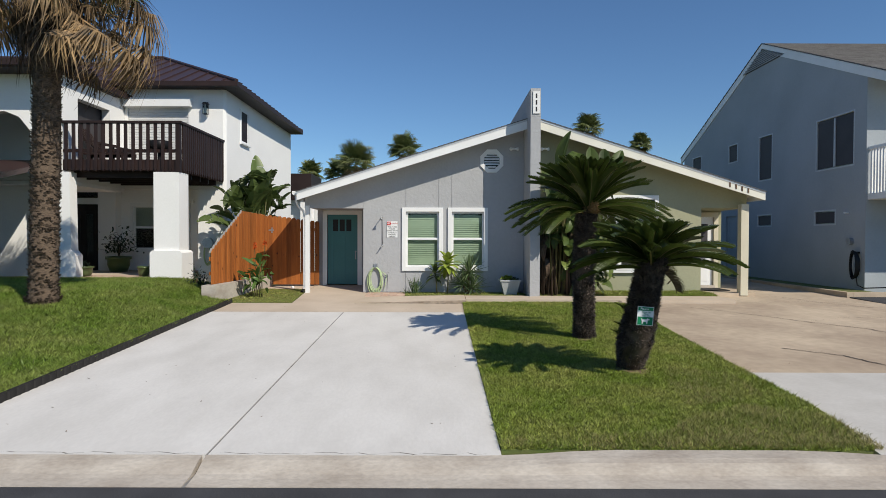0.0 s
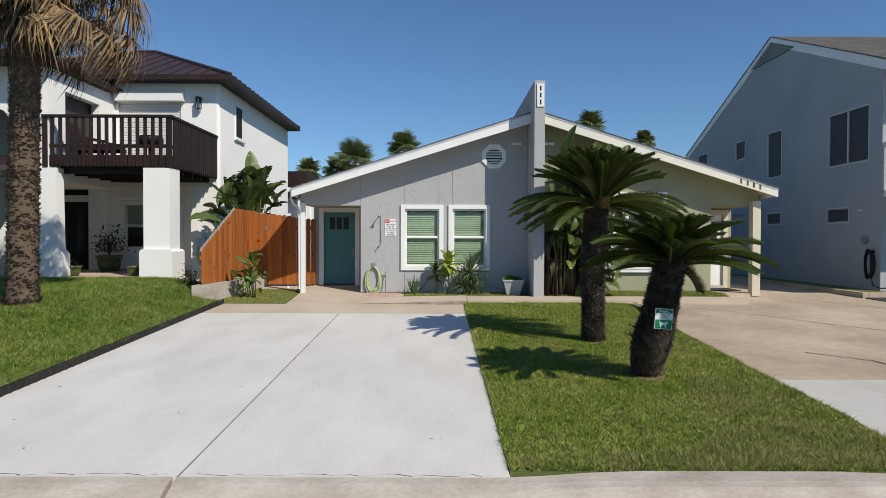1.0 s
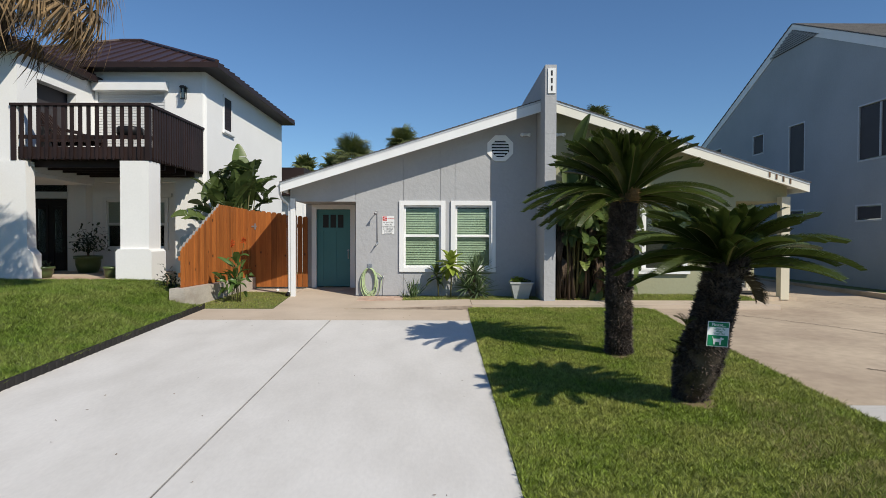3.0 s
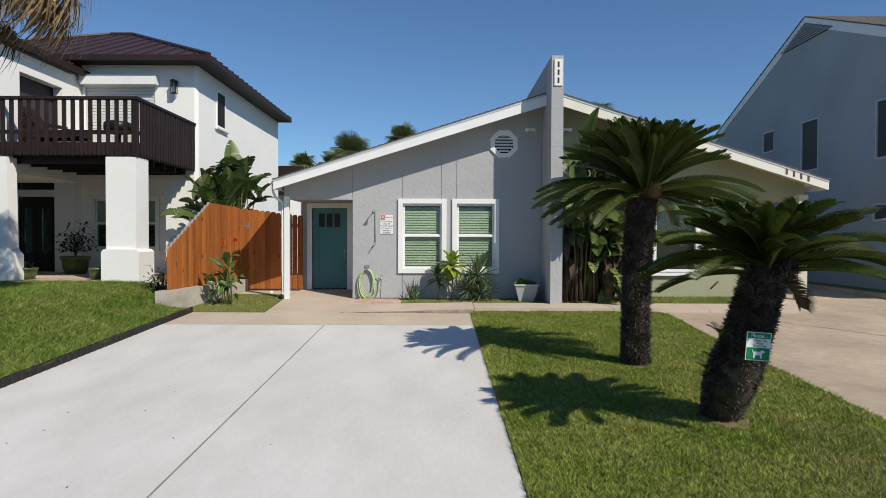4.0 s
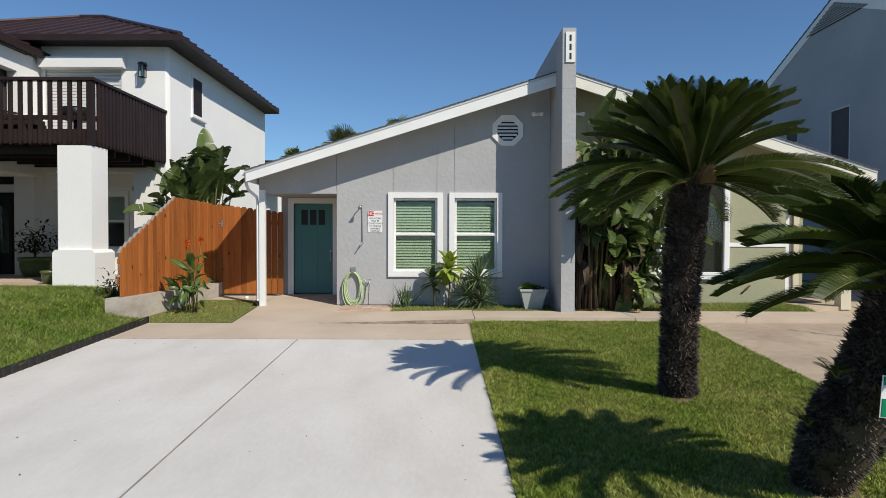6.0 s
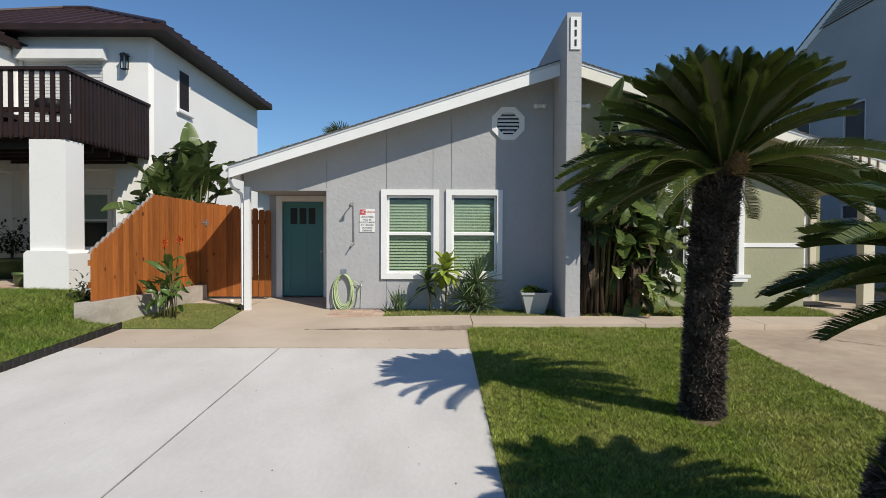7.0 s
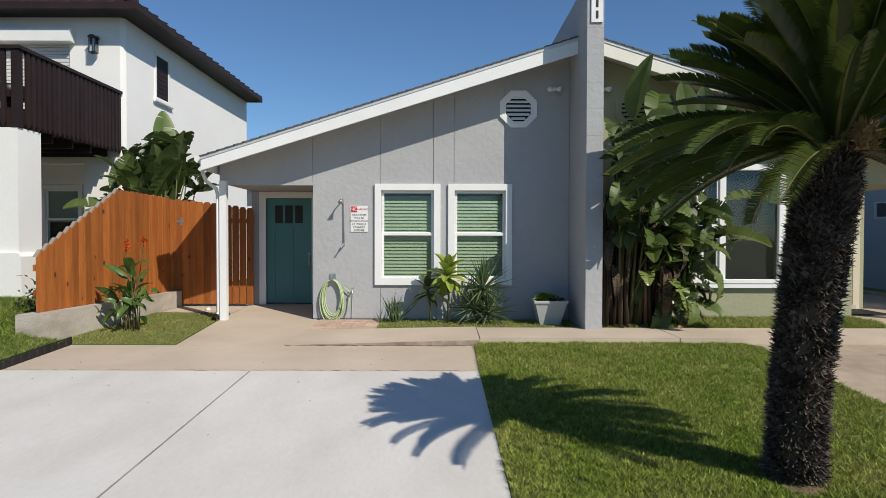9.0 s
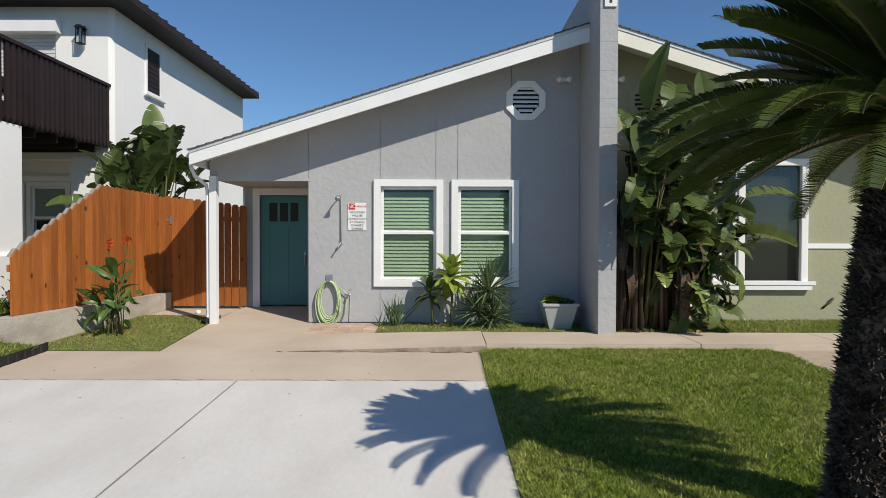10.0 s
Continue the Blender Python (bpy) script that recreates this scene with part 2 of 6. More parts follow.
def wall_cells(bm, axis, u_breaks, low, top, holes, d0, d1):
    """A wall along x (axis 'y' across) or y (axis 'x' across) with a sloping top and rectangular holes (u0, u1, z0, z1)."""
    us = sorted(set(u_breaks) | {h[0] for h in holes} | {h[1] for h in holes})
    zs_ = sorted({low} | {z for h in holes for z in h[2:] if z > low})
    own = bmesh.new()
    for a, b in zip(us, us[1:]):
        mid = (a + b) / 2
        for z0, z1 in zip(zs_, zs_[1:] + [None]):
            zm = z0 + 0.001
            if any(h[0] <= mid <= h[1] and h[2] <= zm <= h[3] for h in holes):
                continue
            if z1 is None:
                prism(own, [(a, z0), (b, z0), (b, top(b)), (a, top(a))], axis, d0, d1)
            else:
                prism(own, [(a, z0), (b, z0), (b, z1), (a, z1)], axis, d0, d1)
    weld(own)
    me = bpy.data.meshes.new("tmp")
    own.to_mesh(me)
    own.free()
    bm.from_mesh(me)
    bpy.data.meshes.remove(me)
    return bm


def ring(bm, a0, a1, z0, z1, w, axis, d0, d1):
    """A mitred rectangular frame of width w."""
    o, i = [(a0, z0), (a1, z0), (a1, z1), (a0, z1)], [(a0 + w, z0 + w), (a1 - w, z0 + w), (a1 - w, z1 - w), (a0 + w, z1 - w)]
    for k in range(4):
        j = (k + 1) % 4
        prism(bm, [o[k], o[j], i[j], i[k]], axis, d0, d1)
    return weld(bm)


def text_mesh(name, body, size, m, material, parent, label=""):
    """Flat lettering, drawn out slightly, facing -y after m."""
    cu = bpy.data.curves.new(name, 'FONT')
    cu.body, cu.size, cu.align_x, cu.align_y, cu.extrude = body, size, 'CENTER', 'CENTER', 0.001
    ob = bpy.data.objects.new(name, cu)
    scene.collection.objects.link(ob)
    me = bpy.data.meshes.new_from_object(ob.evaluated_get(bpy.context.evaluated_depsgraph_get()))
    bpy.data.objects.remove(ob)
    me.transform(m)
    me.materials.clear()
    me.materials.append(material)
    t = new(name, me)
    t.parent = parent
    t.matrix_parent_inverse = Matrix.Translation(parent_offset(parent)).inverted()
    return tagged(t, label)


def zg(y):
    """Height of the paved ground, which climbs gently from the kerb to the houses."""
    return 0.02 + 0.033 * (min(max(y, 5.0), 18.0) - 5.0)


# ---- ground ----
bm = B()
ys = [-500, -9.0, -8.9, 4.2, 5.0, 9.0, 13.0, 18.0, 60, 600]
zs = [-0.35, -0.35, -0.35, -0.35, -0.15, -0.05, 0.1, 0.22, 0.22, 0.22]
xs = [-600, -40, -12, 0, 12, 40, 600]
grid = [[bm.verts.new((x, y, z)) for x in xs] for y, z in zip(ys, zs)]
for r0, r1 in zip(grid, grid[1:]):
    for i in range(len(xs) - 1):
        bm.faces.new((r0[i], r0[i + 1], r1[i + 1], r1[i]))
tagged(part("ground", bm, M["soil"]), "flat earth and short grass reaching to the horizon", "ground", kind="structure")

bm = box(B(), -120, 120, -8.5, 4.55, -0.4, -0.085)
tagged(part("road", bm, M["asphalt"]), "dark grey asphalt street beside the concrete gutter", "road", kind="structure")

# kerb and gutter: low rolled section before the driveways, a higher rounded one before the lawns
kerb = thing("pavement", (0, 4.6, -0.1), "weathered concrete kerb and gutter along the street", "kerb", kind="structure")
low_kerb = [(4.553, -0.4), (4.553, -0.08), (4.68, -0.068), (4.74, -0.056), (4.79, -0.034), (4.83, -0.018), (4.89, 0.004), (4.962, 0.017), (4.962, -0.4)]
high_kerb = [(4.553, -0.4), (4.553, -0.08), (4.68, -0.066), (4.73, -0.05), (4.77, -0.010), (4.81, 0.022), (4.88, 0.036), (5.05, 0.040), (5.05, -0.4)]


def kerb_run(x0, x1, h0, h1):
    """A cast length of kerb, bent from one height of section to another, with a slightly uneven surface."""
    b, n = B(), max(2, int((x1 - x0) / 0.35))
    rings = []
    for i in range(n + 1):
        u = i / n
        w = h0 + (h1 - h0) * u * u * (3 - 2 * u)
        x = x0 + (x1 - x0) * u
        rings.append([b.verts.new((x, p[0] + (q[0] - p[0]) * w, p[1] + (q[1] - p[1]) * w + (0.005 * noise.noise((x * 1.7, k * 0.6, 3)) if 1 < k < 7 else 0))) for k, (p, q) in enumerate(zip(low_kerb, high_kerb))])
    for r0, r1 in zip(rings, rings[1:]):
        for k in range(9):
            b.faces.new((r0[k], r0[(k + 1) % 9], r1[(k + 1) % 9], r1[k]))
    b.faces.new(rings[0]), b.faces.new(rings[-1][::-1])
    part("kerb_stone", b, M["concrete_kerb"], kerb)


for x0, x1, h0, h1 in ((-40, -6.0, 1, 1), (-5.995, -4.4, 1, 0), (-4.397, -2.02, 0, 0), (-1.985, 0.30, 0, 0), (0.3, 1.5, 0, 1), (1.5, 3.0, 1, 1), (3.0, 4.2, 1, 0), (4.2, 9.0, 0, 0), (9.006, 10.2, 0, 1), (10.2, 40, 1, 1)):
    kerb_run(x0, x1, h0, h1)
part("joint_filler", box(B(), -2.019, -1.986, 4.56, 4.955, -0.4, -0.085), M["joint"], kerb)


def slab(name, pts, material, parent, lift=0.0, thick=0.25, bevel=0.006, label=""):
    """A paving slab whose top follows the slope of the ground."""
    b = B()
    prism(b, pts, "z", -1, 1)
    for v in b.verts:
        v.co.z = zg(v.co.y) + lift - (thick if v.co.z < 0 else 0)
    return part(name, b, material, parent, label, bevel)


drive = thing("driveway", (-2.2, 9, 0.1), "clean pale concrete driveway of two slabs with a sawn joint", "driveway", kind="structure")
slab("slab", [(-4.70, 4.97), (-1.997, 4.97), (-2.132, 12.63), (-4.93, 12.63)], M["concrete_new"], drive)
slab("slab", [(-1.973, 4.97), (0.50, 4.97), (0.455, 12.63), (-2.108, 12.63)], M["concrete_new"], drive)
slab("joint_filler", [(-1.997, 4.97), (-1.973, 4.97), (-2.108, 12.63), (-2.132, 12.63)], M["joint"], drive, -0.008, bevel=0)

apron = thing("pavement", (-2, 13.3, 0.28), "old tan concrete apron and path to the porch", "path", kind="structure")
slab("slab", [(-4.93, 12.642), (0.455, 12.642), (0.47, 13.98), (-4.97, 13.98)], M["concrete_old"], apron, -0.003)
slab("slab", [(-3.56, 13.985), (-1.0, 13.985), (-1.0, 15.1), (-1.0, 16.0), (-2.1, 16.0), (-2.1, 17.95), (-3.75, 17.95), (-3.72, 16.0)], M["concrete_old"], apron, -0.003)
walkway = thing("pavement", (2, 14.5, 0.3), "raised tan concrete walkway along the house front", "walkway", kind="structure")
b = B()
hexa(b, [(-2.1, 14.0, 0.1), (0.545, 14.0, 0.1), (0.545, 15.05, 0.1), (-2.1, 15.05, 0.1)], [(-2.1, 14.0, 0.322), (0.545, 14.0, 0.40), (0.545, 15.05, 0.415), (-2.1, 15.05, 0.36)])
part("slab", b, M["concrete_old"], walkway, bevel=0.012)
# thin added strip that darkens the step face, for shade as well as dirt
part("walk_lip", hexa(B(), [(-1.75, 13.984, 0.28), (0.54, 13.984, 0.28), (0.54, 13.998, 0.28), (-1.75, 13.998, 0.28)], [(-1.75, 13.984, 0.324), (0.54, 13.984, 0.388), (0.54, 13.998, 0.388), (-1.75, 13.998, 0.324)]), M["concrete_lip"], walkway, "dirty chipped edge, painted darker for the dimmer step face")
for x0, x1 in ((0.56, 3.3), (3.315, 5.2), (5.212, 7.0)):
    part("slab", box(B(), x0, x1, 14.12, 15.05, 0.1, 0.402), M["concrete_old"], walkway, bevel=0.012)
rdrive = thing("driveway", (7, 10, 0.1), "cracked and stained tan concrete driveway with a pale new apron", "driveway", kind="structure")
slab("slab", [(3.72, 4.97), (8.9, 4.97), (8.9, 7.72), (3.985, 7.72), (3.96, 6.2)], M["concrete_apron"], rdrive, -0.002)
slab("slab", [(3.985, 7.735), (10.6, 7.735), (10.6, 14.1), (4.29, 14.1), (4.25, 13.2), (4.15, 12.0), (4.06, 10.4)], M["concrete_stained"], rdrive, -0.006)
slab("slab", [(7.02, 14.105), (10.57, 14.105), (10.57, 24), (7.02, 24)], M["concrete_stained"], rdrive, -0.006)
slab("asphalt_patch", [(10.61, 9.0), (22, 9.0), (22, 15.45), (10.61, 15.45)], M["asphalt"], rdrive, -0.01)
slab("slab", [(5.25, 14.105), (7.0, 14.105), (7.0, 14.115), (5.25, 14.115)], M["concrete_old"], rdrive, -0.02)


# ---- grey and olive duplex house ----
def sash_window(parent, x0, x1, z0, z1, y, trim, sill=False, blinds=True, name="window"):
    """White trimmed single-hung window: trim boards, sashes, panes, slatted blind."""
    w = thing(name, ((x0 + x1) / 2, y, z0), "", "")
    w.parent = parent
    w.matrix_parent_inverse = Matrix.Translation(parent.location).inverted()

    def add(n, b, m, label="", bevel=0.0):
        me = part(n, b, m, None, label, bevel)
        me.parent = w
        me.matrix_parent_inverse = Matrix.Translation(w.location).inverted()
        return me
    t = trim
    add("frame", ring(B(), x0, x1, z0, z1, t, "y", y - 0.045, y + 0.02), M["white"], "", 0.006)
    a0, a1, b0, b1 = x0 + t, x1 - t, z0 + t, z1 - t
    mid = (b0 + b1) / 2
    for s0, s1, dy in ((mid, b1, 0.03), (b0, mid + 0.03, 0.005)):
        k = 0.045
        add("sash", ring(B(), a0, a1, s0, s1, k, "y", y + dy, y + dy + 0.03), M["white"], "", 0.004)
        p = add("pane", box(B(), a0 + k, a1 - k, y + dy + 0.012, y + dy + 0.016, s0 + k, s1 - k), M["glass"])
        p.visible_shadow = False
    if blinds:
        n = int((b1 - b0 - 0.06) / 0.0575)
        me = None
        for i in range(n):
            z = b0 + 0.02 + i * 0.0575
            if me is None:
                sl = add("slat", hexa(B(), [(a0 + 0.02, y + 0.085, 0), (a1 - 0.02, y + 0.085, 0), (a1 - 0.02, y + 0.115, 0.067), (a0 + 0.02, y + 0.115, 0.067)],
                                      [(a0 + 0.02, y + 0.088, 0), (a1 - 0.02, y + 0.088, 0), (a1 - 0.02, y + 0.118, 0.067), (a0 + 0.02, y + 0.118, 0.067)]), M["blind"])
                me = sl.data
            else:
                sl = new("slat", me)
                sl.parent = w
                sl.matrix_parent_inverse = Matrix.Translation(w.location).inverted()
            sl.location.z = z
    else:
        add("roller_blind", box(B(), a0 + 0.03, a1 - 0.03, y + 0.085, y + 0.09, mid - 0.05, b1 - 0.01), M["shutter"])
    # added sheet: the room's darkness is painted on, no room is built
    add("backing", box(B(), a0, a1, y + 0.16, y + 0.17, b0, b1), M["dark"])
    return w


house = thing("duplex_house", (2.25, 17, 0.3), "single-storey gabled duplex, grey stucco half and olive half", "house")
RX, RZ, SL = 2.28, 4.998, 0.3167       # ridge line, height of the roof edge at the ridge, slope
FY, WY = 15.46, 16.05                 # fascia and front wall planes


def roof_z(x):
    return RZ + (0.035 if x > RX else 0.0) - SL * abs(x - RX)


def wall_top(x):
    return roof_z(x) - 0.11


holesL = [(-1.0, -0.11, 1.08, 2.57), (0.24, 1.1, 1.08, 2.57)]
# sheathing behind the panels
bm = wall_cells(B(), "y", [-2.14, RX], 0.22, wall_top, holesL, WY + 0.022, WY + 0.16)
wall_cells(bm, "y", [-3.74, -2.14], 2.69, wall_top, [], WY + 0.022, WY + 0.16)
part("wall", bm, M["stucco_grey"], house)
edges = [-3.74, -2.16, -1.01, -0.12, 0.23, 1.08, 2.178]
for a, b in zip(edges, edges[1:]):
    g = 0.004
    hs = [h for h in holesL if h[0] < b and h[1] > a]
    hs = [(max(h[0], a + g), min(h[1], b - g), h[2], h[3]) for h in hs]
    lo = 2.67 if b <= -2.1 else 0.40
    part("wall_panel", wall_cells(B(), "y", [a + g, b - g], lo, wall_top, hs, WY, WY + 0.02), M["stucco_grey"], house)
# porch recess on the grey side
pw = wall_cells(B(), "y", [-3.76, -2.12], 0.3, lambda x: 3.0, [(-3.47, -2.56, 0.3, 2.56)], 17.8, 17.92)
part("wall", pw, M["stucco_grey"], house)
part("wall", box(B(), -2.14, -2.02, 16.23, 17.8, 0.3, 2.95), M["stucco_grey"], house)
part("ceiling", box(B(), -3.74, -2.14, 16.22, 17.8, 2.69, 2.74), M["stucco_grey"], house)
part("wall", box(B(), -3.76, -3.64, 17.93, 25.8, 0.3, 3.05), M["stucco_grey"], house)
# olive half
holesR = [(4.40, 5.72, 1.06, 2.93)]
bm = wall_cells(B(), "y", [2.43, 6.98], 0.22, wall_top, holesR, WY, WY + 0.16)
wall_cells(bm, "y", [6.98, 8.2], 2.69, wall_top, [], WY, WY + 0.16)
part("wall", bm, M["stucco_olive"], house, "olive green stucco front wall")
part("wall", wall_cells(B(), "y", [6.9, 8.2], 0.3, lambda x: 3.0, [(7.12, 7.98, 0.3, 2.52)], 17.5, 17.62), M["stucco_olive"], house)
part("wall", box(B(), 6.86, 6.98, 16.22, 17.5, 0.3, 2.95), M["stucco_olive"], house)
part("ceiling", box(B(), 6.98, 8.2, 16.22, 17.5, 2.69, 2.74), M["stucco_olive"], house)
part("wall", box(B(), 8.08, 8.2, 17.63, 25.8, 0.3, 3.05), M["stucco_olive"], house)
part("wall", prism(B(), [(-3.64, 0.3), (8.08, 0.3), (8.08, 2.9), (RX, 4.75), (-3.64, 2.9)], "y", 25.8, 25.95), M["stucco_olive"], house)
part("trim_rail", box(B(), 5.83, 6.98, WY - 0.02, WY + 0.01, 1.60, 1.68), M["white"], house, bevel=0.004)

# roof: deck with painted underside, shingle courses, fascia boards
for s, tip in ((-1, -3.815), (1, 8.39)):
    e0 = RX + s * 0.09
    part("roof_deck", prism(B(), [(e0, roof_z(e0) - 0.10), (tip - s * 0.03, roof_z(tip) - 0.10), (tip - s * 0.03, roof_z(tip) - 0.02), (e0, roof_z(e0) - 0.02)], "y", FY + 0.045, 26.4), M["white"] if s < 0 else M["fascia_cream"], house, "painted roof underside")
    n = 44
    for i in range(n):
        u0, u1 = i / n, (i + 1) / n
        xa, xb = e0 + (tip + s * 0.02 - e0) * u0, e0 + (tip + s * 0.02 - e0) * u1
        za, zb = roof_z(xa), roof_z(xb)
        part("shingle", prism(B(), [(xa - s * 0.02, za - 0.008), (xb, zb - 0.008), (xb, zb + 0.012), (xa - s * 0.02, za + 0.006)], "y", FY - 0.03, 26.45), M["shingle"], house)
    part("fascia", prism(B(), [(e0, roof_z(e0) - 0.27), (tip, roof_z(tip) - 0.23), (tip, roof_z(tip) - 0.012), (e0, roof_z(e0) - 0.012)], "y", FY, FY + 0.04), M["white"] if s < 0 else M["fascia_cream"], house, "painted fascia board", 0.004)
    part("drip_edge", prism(B(), [(e0, roof_z(e0) - 0.062), (tip, roof_z(tip) - 0.058), (tip, roof_z(tip) - 0.010), (e0, roof_z(e0) - 0.010)], "y", FY - 0.012, FY - 0.001), M["drip"], house, "pale metal drip edge", 0.004)
    part("eave_board", prism(B(), [(tip - s * 0.03, roof_z(tip) - 0.22), (tip - s * 0.002, roof_z(tip) - 0.22), (tip - s * 0.002, roof_z(tip) - 0.012), (tip - s * 0.03, roof_z(tip) - 0.012)], "y", FY + 0.042, 26.4), M["white"], house)

# fin wall of painted blocks, standing through the ridge
fin = part("fin_wall", box(B(), 2.188, 2.422, 14.868, 20.0, 0.1, 5.585), M["stucco_grey"], house, "grey painted block fin wall")
z, k = 0.12, 0
while z < 5.55:
    h = 0.405 if k % 3 else 0.385
    part("block", box(B(), 2.18, 2.43, 14.86, 20.01, z, min(z + h - 0.002, 5.6)), M["stucco_grey"], fin, "", 0.003)
    z, k = z + h, k + 1

sash_window(house, -1.11, 0.0, 0.97, 2.68, WY, 0.11)
sash_window(house, 0.13, 1.21, 0.97, 2.68, WY, 0.11)

# large window of the olive half: narrow side light and a wide pane
win = thing("window", (5.05, WY, 0.95), "", "")
win.parent = house
win.matrix_parent_inverse = Matrix.Translation(house.location).inverted()


def wpart(n, b, m, bevel=0.0):
    o = part(n, b, m, None, "", bevel)
    o.parent = win
    o.matrix_parent_inverse = Matrix.Translation(win.location).inverted()
    return o


wpart("frame", ring(B(), 4.30, 5.82, 0.97, 3.03, 0.11, "y", WY - 0.05, WY + 0.03), M["white"], 0.012)
wpart("sill", box(box(B(), 4.22, 5.92, WY - 0.10, WY - 0.052, 1.02, 1.078), 4.27, 5.87, WY - 0.085, WY - 0.052, 0.94, 1.021), M["white"], 0.01)
wpart("mullion", box(B(), 4.72, 4.82, WY - 0.03, WY + 0.05, 1.08, 2.91), M["white"], 0.006)
fr = B()
for x0, x1 in ((4.42, 4.46), (4.68, 4.72)):
    box(fr, x0, x1, WY + 0.0, WY + 0.04, 1.08, 2.91)
box(fr, 4.46, 4.68, WY, WY + 0.04, 1.95, 2.01)
wpart("sash", fr, M["white"], 0.004)
for x0, x1 in ((4.46, 4.68), (4.82, 5.70)):
    p = wpart("pane", box(B(), x0, x1, WY + 0.02, WY + 0.025, 1.08, 2.91), M["glass"])
    p.visible_shadow = False
# black sheet close behind the panes gives the unlit room by colour
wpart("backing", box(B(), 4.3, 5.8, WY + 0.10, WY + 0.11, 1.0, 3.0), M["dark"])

# doors
door = part("door", box(B(), -3.465, -2.565, 17.84, 17.885, 0.47, 2.55), M["teal"], house, "teal door with three small lights", 0.004)
b = B()
for x0, x1 in ((-3.465, -3.3), (-3.09, -2.94), (-2.73, -2.565)):
    box(b, x0, x1, 17.828, 17.842, 0.47, 1.96)
box(b, -3.3, -3.09, 17.828, 17.842, 0.47, 0.62), box(b, -2.94, -2.73, 17.828, 17.842, 0.47, 0.62)
box(b, -3.465, -2.565, 17.826, 17.842, 1.96, 2.04)
part("door_panel", b, M["teal"], door, "", 0.003)
for i in range(3):
    part("door_light", box(B(), -3.305 + i * 0.20, -3.155 + i * 0.20, 17.832, 17.842, 2.06, 2.41), M["ink"], door)
part("handle", tube(tube(B(), [(-2.62, 17.84, 1.45), (-2.62, 17.79, 1.45)], 0.025), [(-2.62, 17.80, 1.44), (-2.62, 17.79, 1.30), (-2.62, 17.81, 1.22)], 0.012), M["steel"], door, "brushed steel handle")
b = B()
box(b, -3.60, -3.47, 17.76, 17.83, 0.44, 2.68), box(b, -2.56, -2.43, 17.76, 17.83, 0.44, 2.68), box(b, -3.47, -2.56, 17.76, 17.83, 2.555, 2.68)
part("door_frame", b, M["white"], house, "", 0.006)
door = part("door", box(B(), 7.12, 7.97, 17.53, 17.58, 0.45, 2.5), M["white"], house, "white side door", 0.004)
part("door_light", box(B(), 7.28, 7.81, 17.515, 17.535, 1.3, 2.3), M["screen"], door)
part("door_panel", box(B(), 7.28, 7.81, 17.515, 17.535, 0.62, 1.1), M["white"], door, "", 0.006)
b = B()
box(b, 7.0, 7.115, 17.46, 17.53, 0.42, 2.64), box(b, 7.975, 8.1, 17.46, 17.53, 0.42, 2.64), box(b, 7.115, 7.975, 17.46, 17.53, 2.505, 2.64)
part("door_frame", b, M["cream"], house, "", 0.006)
part("porch_slab", box(B(), 6.99, 8.30, 15.75, 17.49, 0.2, 0.418), M["concrete_stained"], house, "", 0.01)
part("threshold", box(B(), 7.12, 7.97, 17.36, 17.459, 0.419, 0.50), M["concrete_kerb"], house, "", 0.006)
# porch posts and downspout
part("post", box(B(), -3.70, -3.59, 15.93, 16.04, 0.36, 2.72), M["white"], house, "slim white porch post", 0.006)
part("post", box(B(), 7.90, 8.10, 15.72, 15.92, 0.36, 2.78), M["cream"], house, "square cream porch post", 0.006)
part("beam", box(B(), -3.74, -2.14, WY - 0.004, WY + 0.02, 2.655, 2.70), M["stucco_grey"], house)
part("gutter", prism(B(), [(-3.96, 3.01), (-3.96, 3.08), (-3.83, 3.08), (-3.83, 2.97), (-3.92, 2.97)], "y", FY + 0.1, 26.3), M["white"], house)
part("downspout", tube(B(), [(-3.90, 15.74, 2.98), (-3.90, 15.75, 2.82), (-3.86, 15.78, 2.70), (-3.76, 15.97, 2.58), (-3.745, 15.985, 2.45), (-3.745, 15.985, 0.52), (-3.75, 15.90, 0.44)], 0.03, 10), M["white"], house, "white downspout beside the post", smooth=True)
part("downspout_outlet", tube(B(), [(-3.75, 15.92, 0.46), (-3.76, 15.83, 0.41)], 0.042, 10), M["black_metal"], house)


def octagon_vent(cx, m):
    r = 0.335
    oct_ = [(cx + r * math.cos(math.pi / 8 + i * math.pi / 4), 3.94 + r * math.sin(math.pi / 8 + i * math.pi / 4)) for i in range(8)]
    ri = 0.225
    inn = [(cx + ri * math.cos(math.pi / 8 + i * math.pi / 4), 3.94 + ri * math.sin(math.pi / 8 + i * math.pi / 4)) for i in range(8)]
    b = B()
    for i in range(8):
        j = (i + 1) % 8
        prism(b, [oct_[i], oct_[j], inn[j], inn[i]], "y", WY - 0.04, WY)
    v = part("vent", b, m, house, "octagonal louvred gable vent", 0.004)
    # shade behind the louvres, put in as a near-black plate
    part("backing", prism(B(), inn, "y", WY - 0.006, WY - 0.002), M["dark"], v)
    for k in range(6):
        z = 3.94 - 0.18 + k * 0.07
        hw = min(ri * 0.92, ri * 1.30 - abs(z + 0.01 - 3.94)) - 0.005
        part("louvre", hexa(B(), [(cx - hw, WY - 0.035, z), (cx + hw, WY - 0.035, z), (cx + hw, WY - 0.008, z + 0.035), (cx - hw, WY - 0.008, z + 0.035)],
                            [(cx - hw, WY - 0.035, z + 0.012), (cx + hw, WY - 0.035, z + 0.012), (cx + hw, WY - 0.008, z + 0.047), (cx - hw, WY - 0.008, z + 0.047)]), m, v)


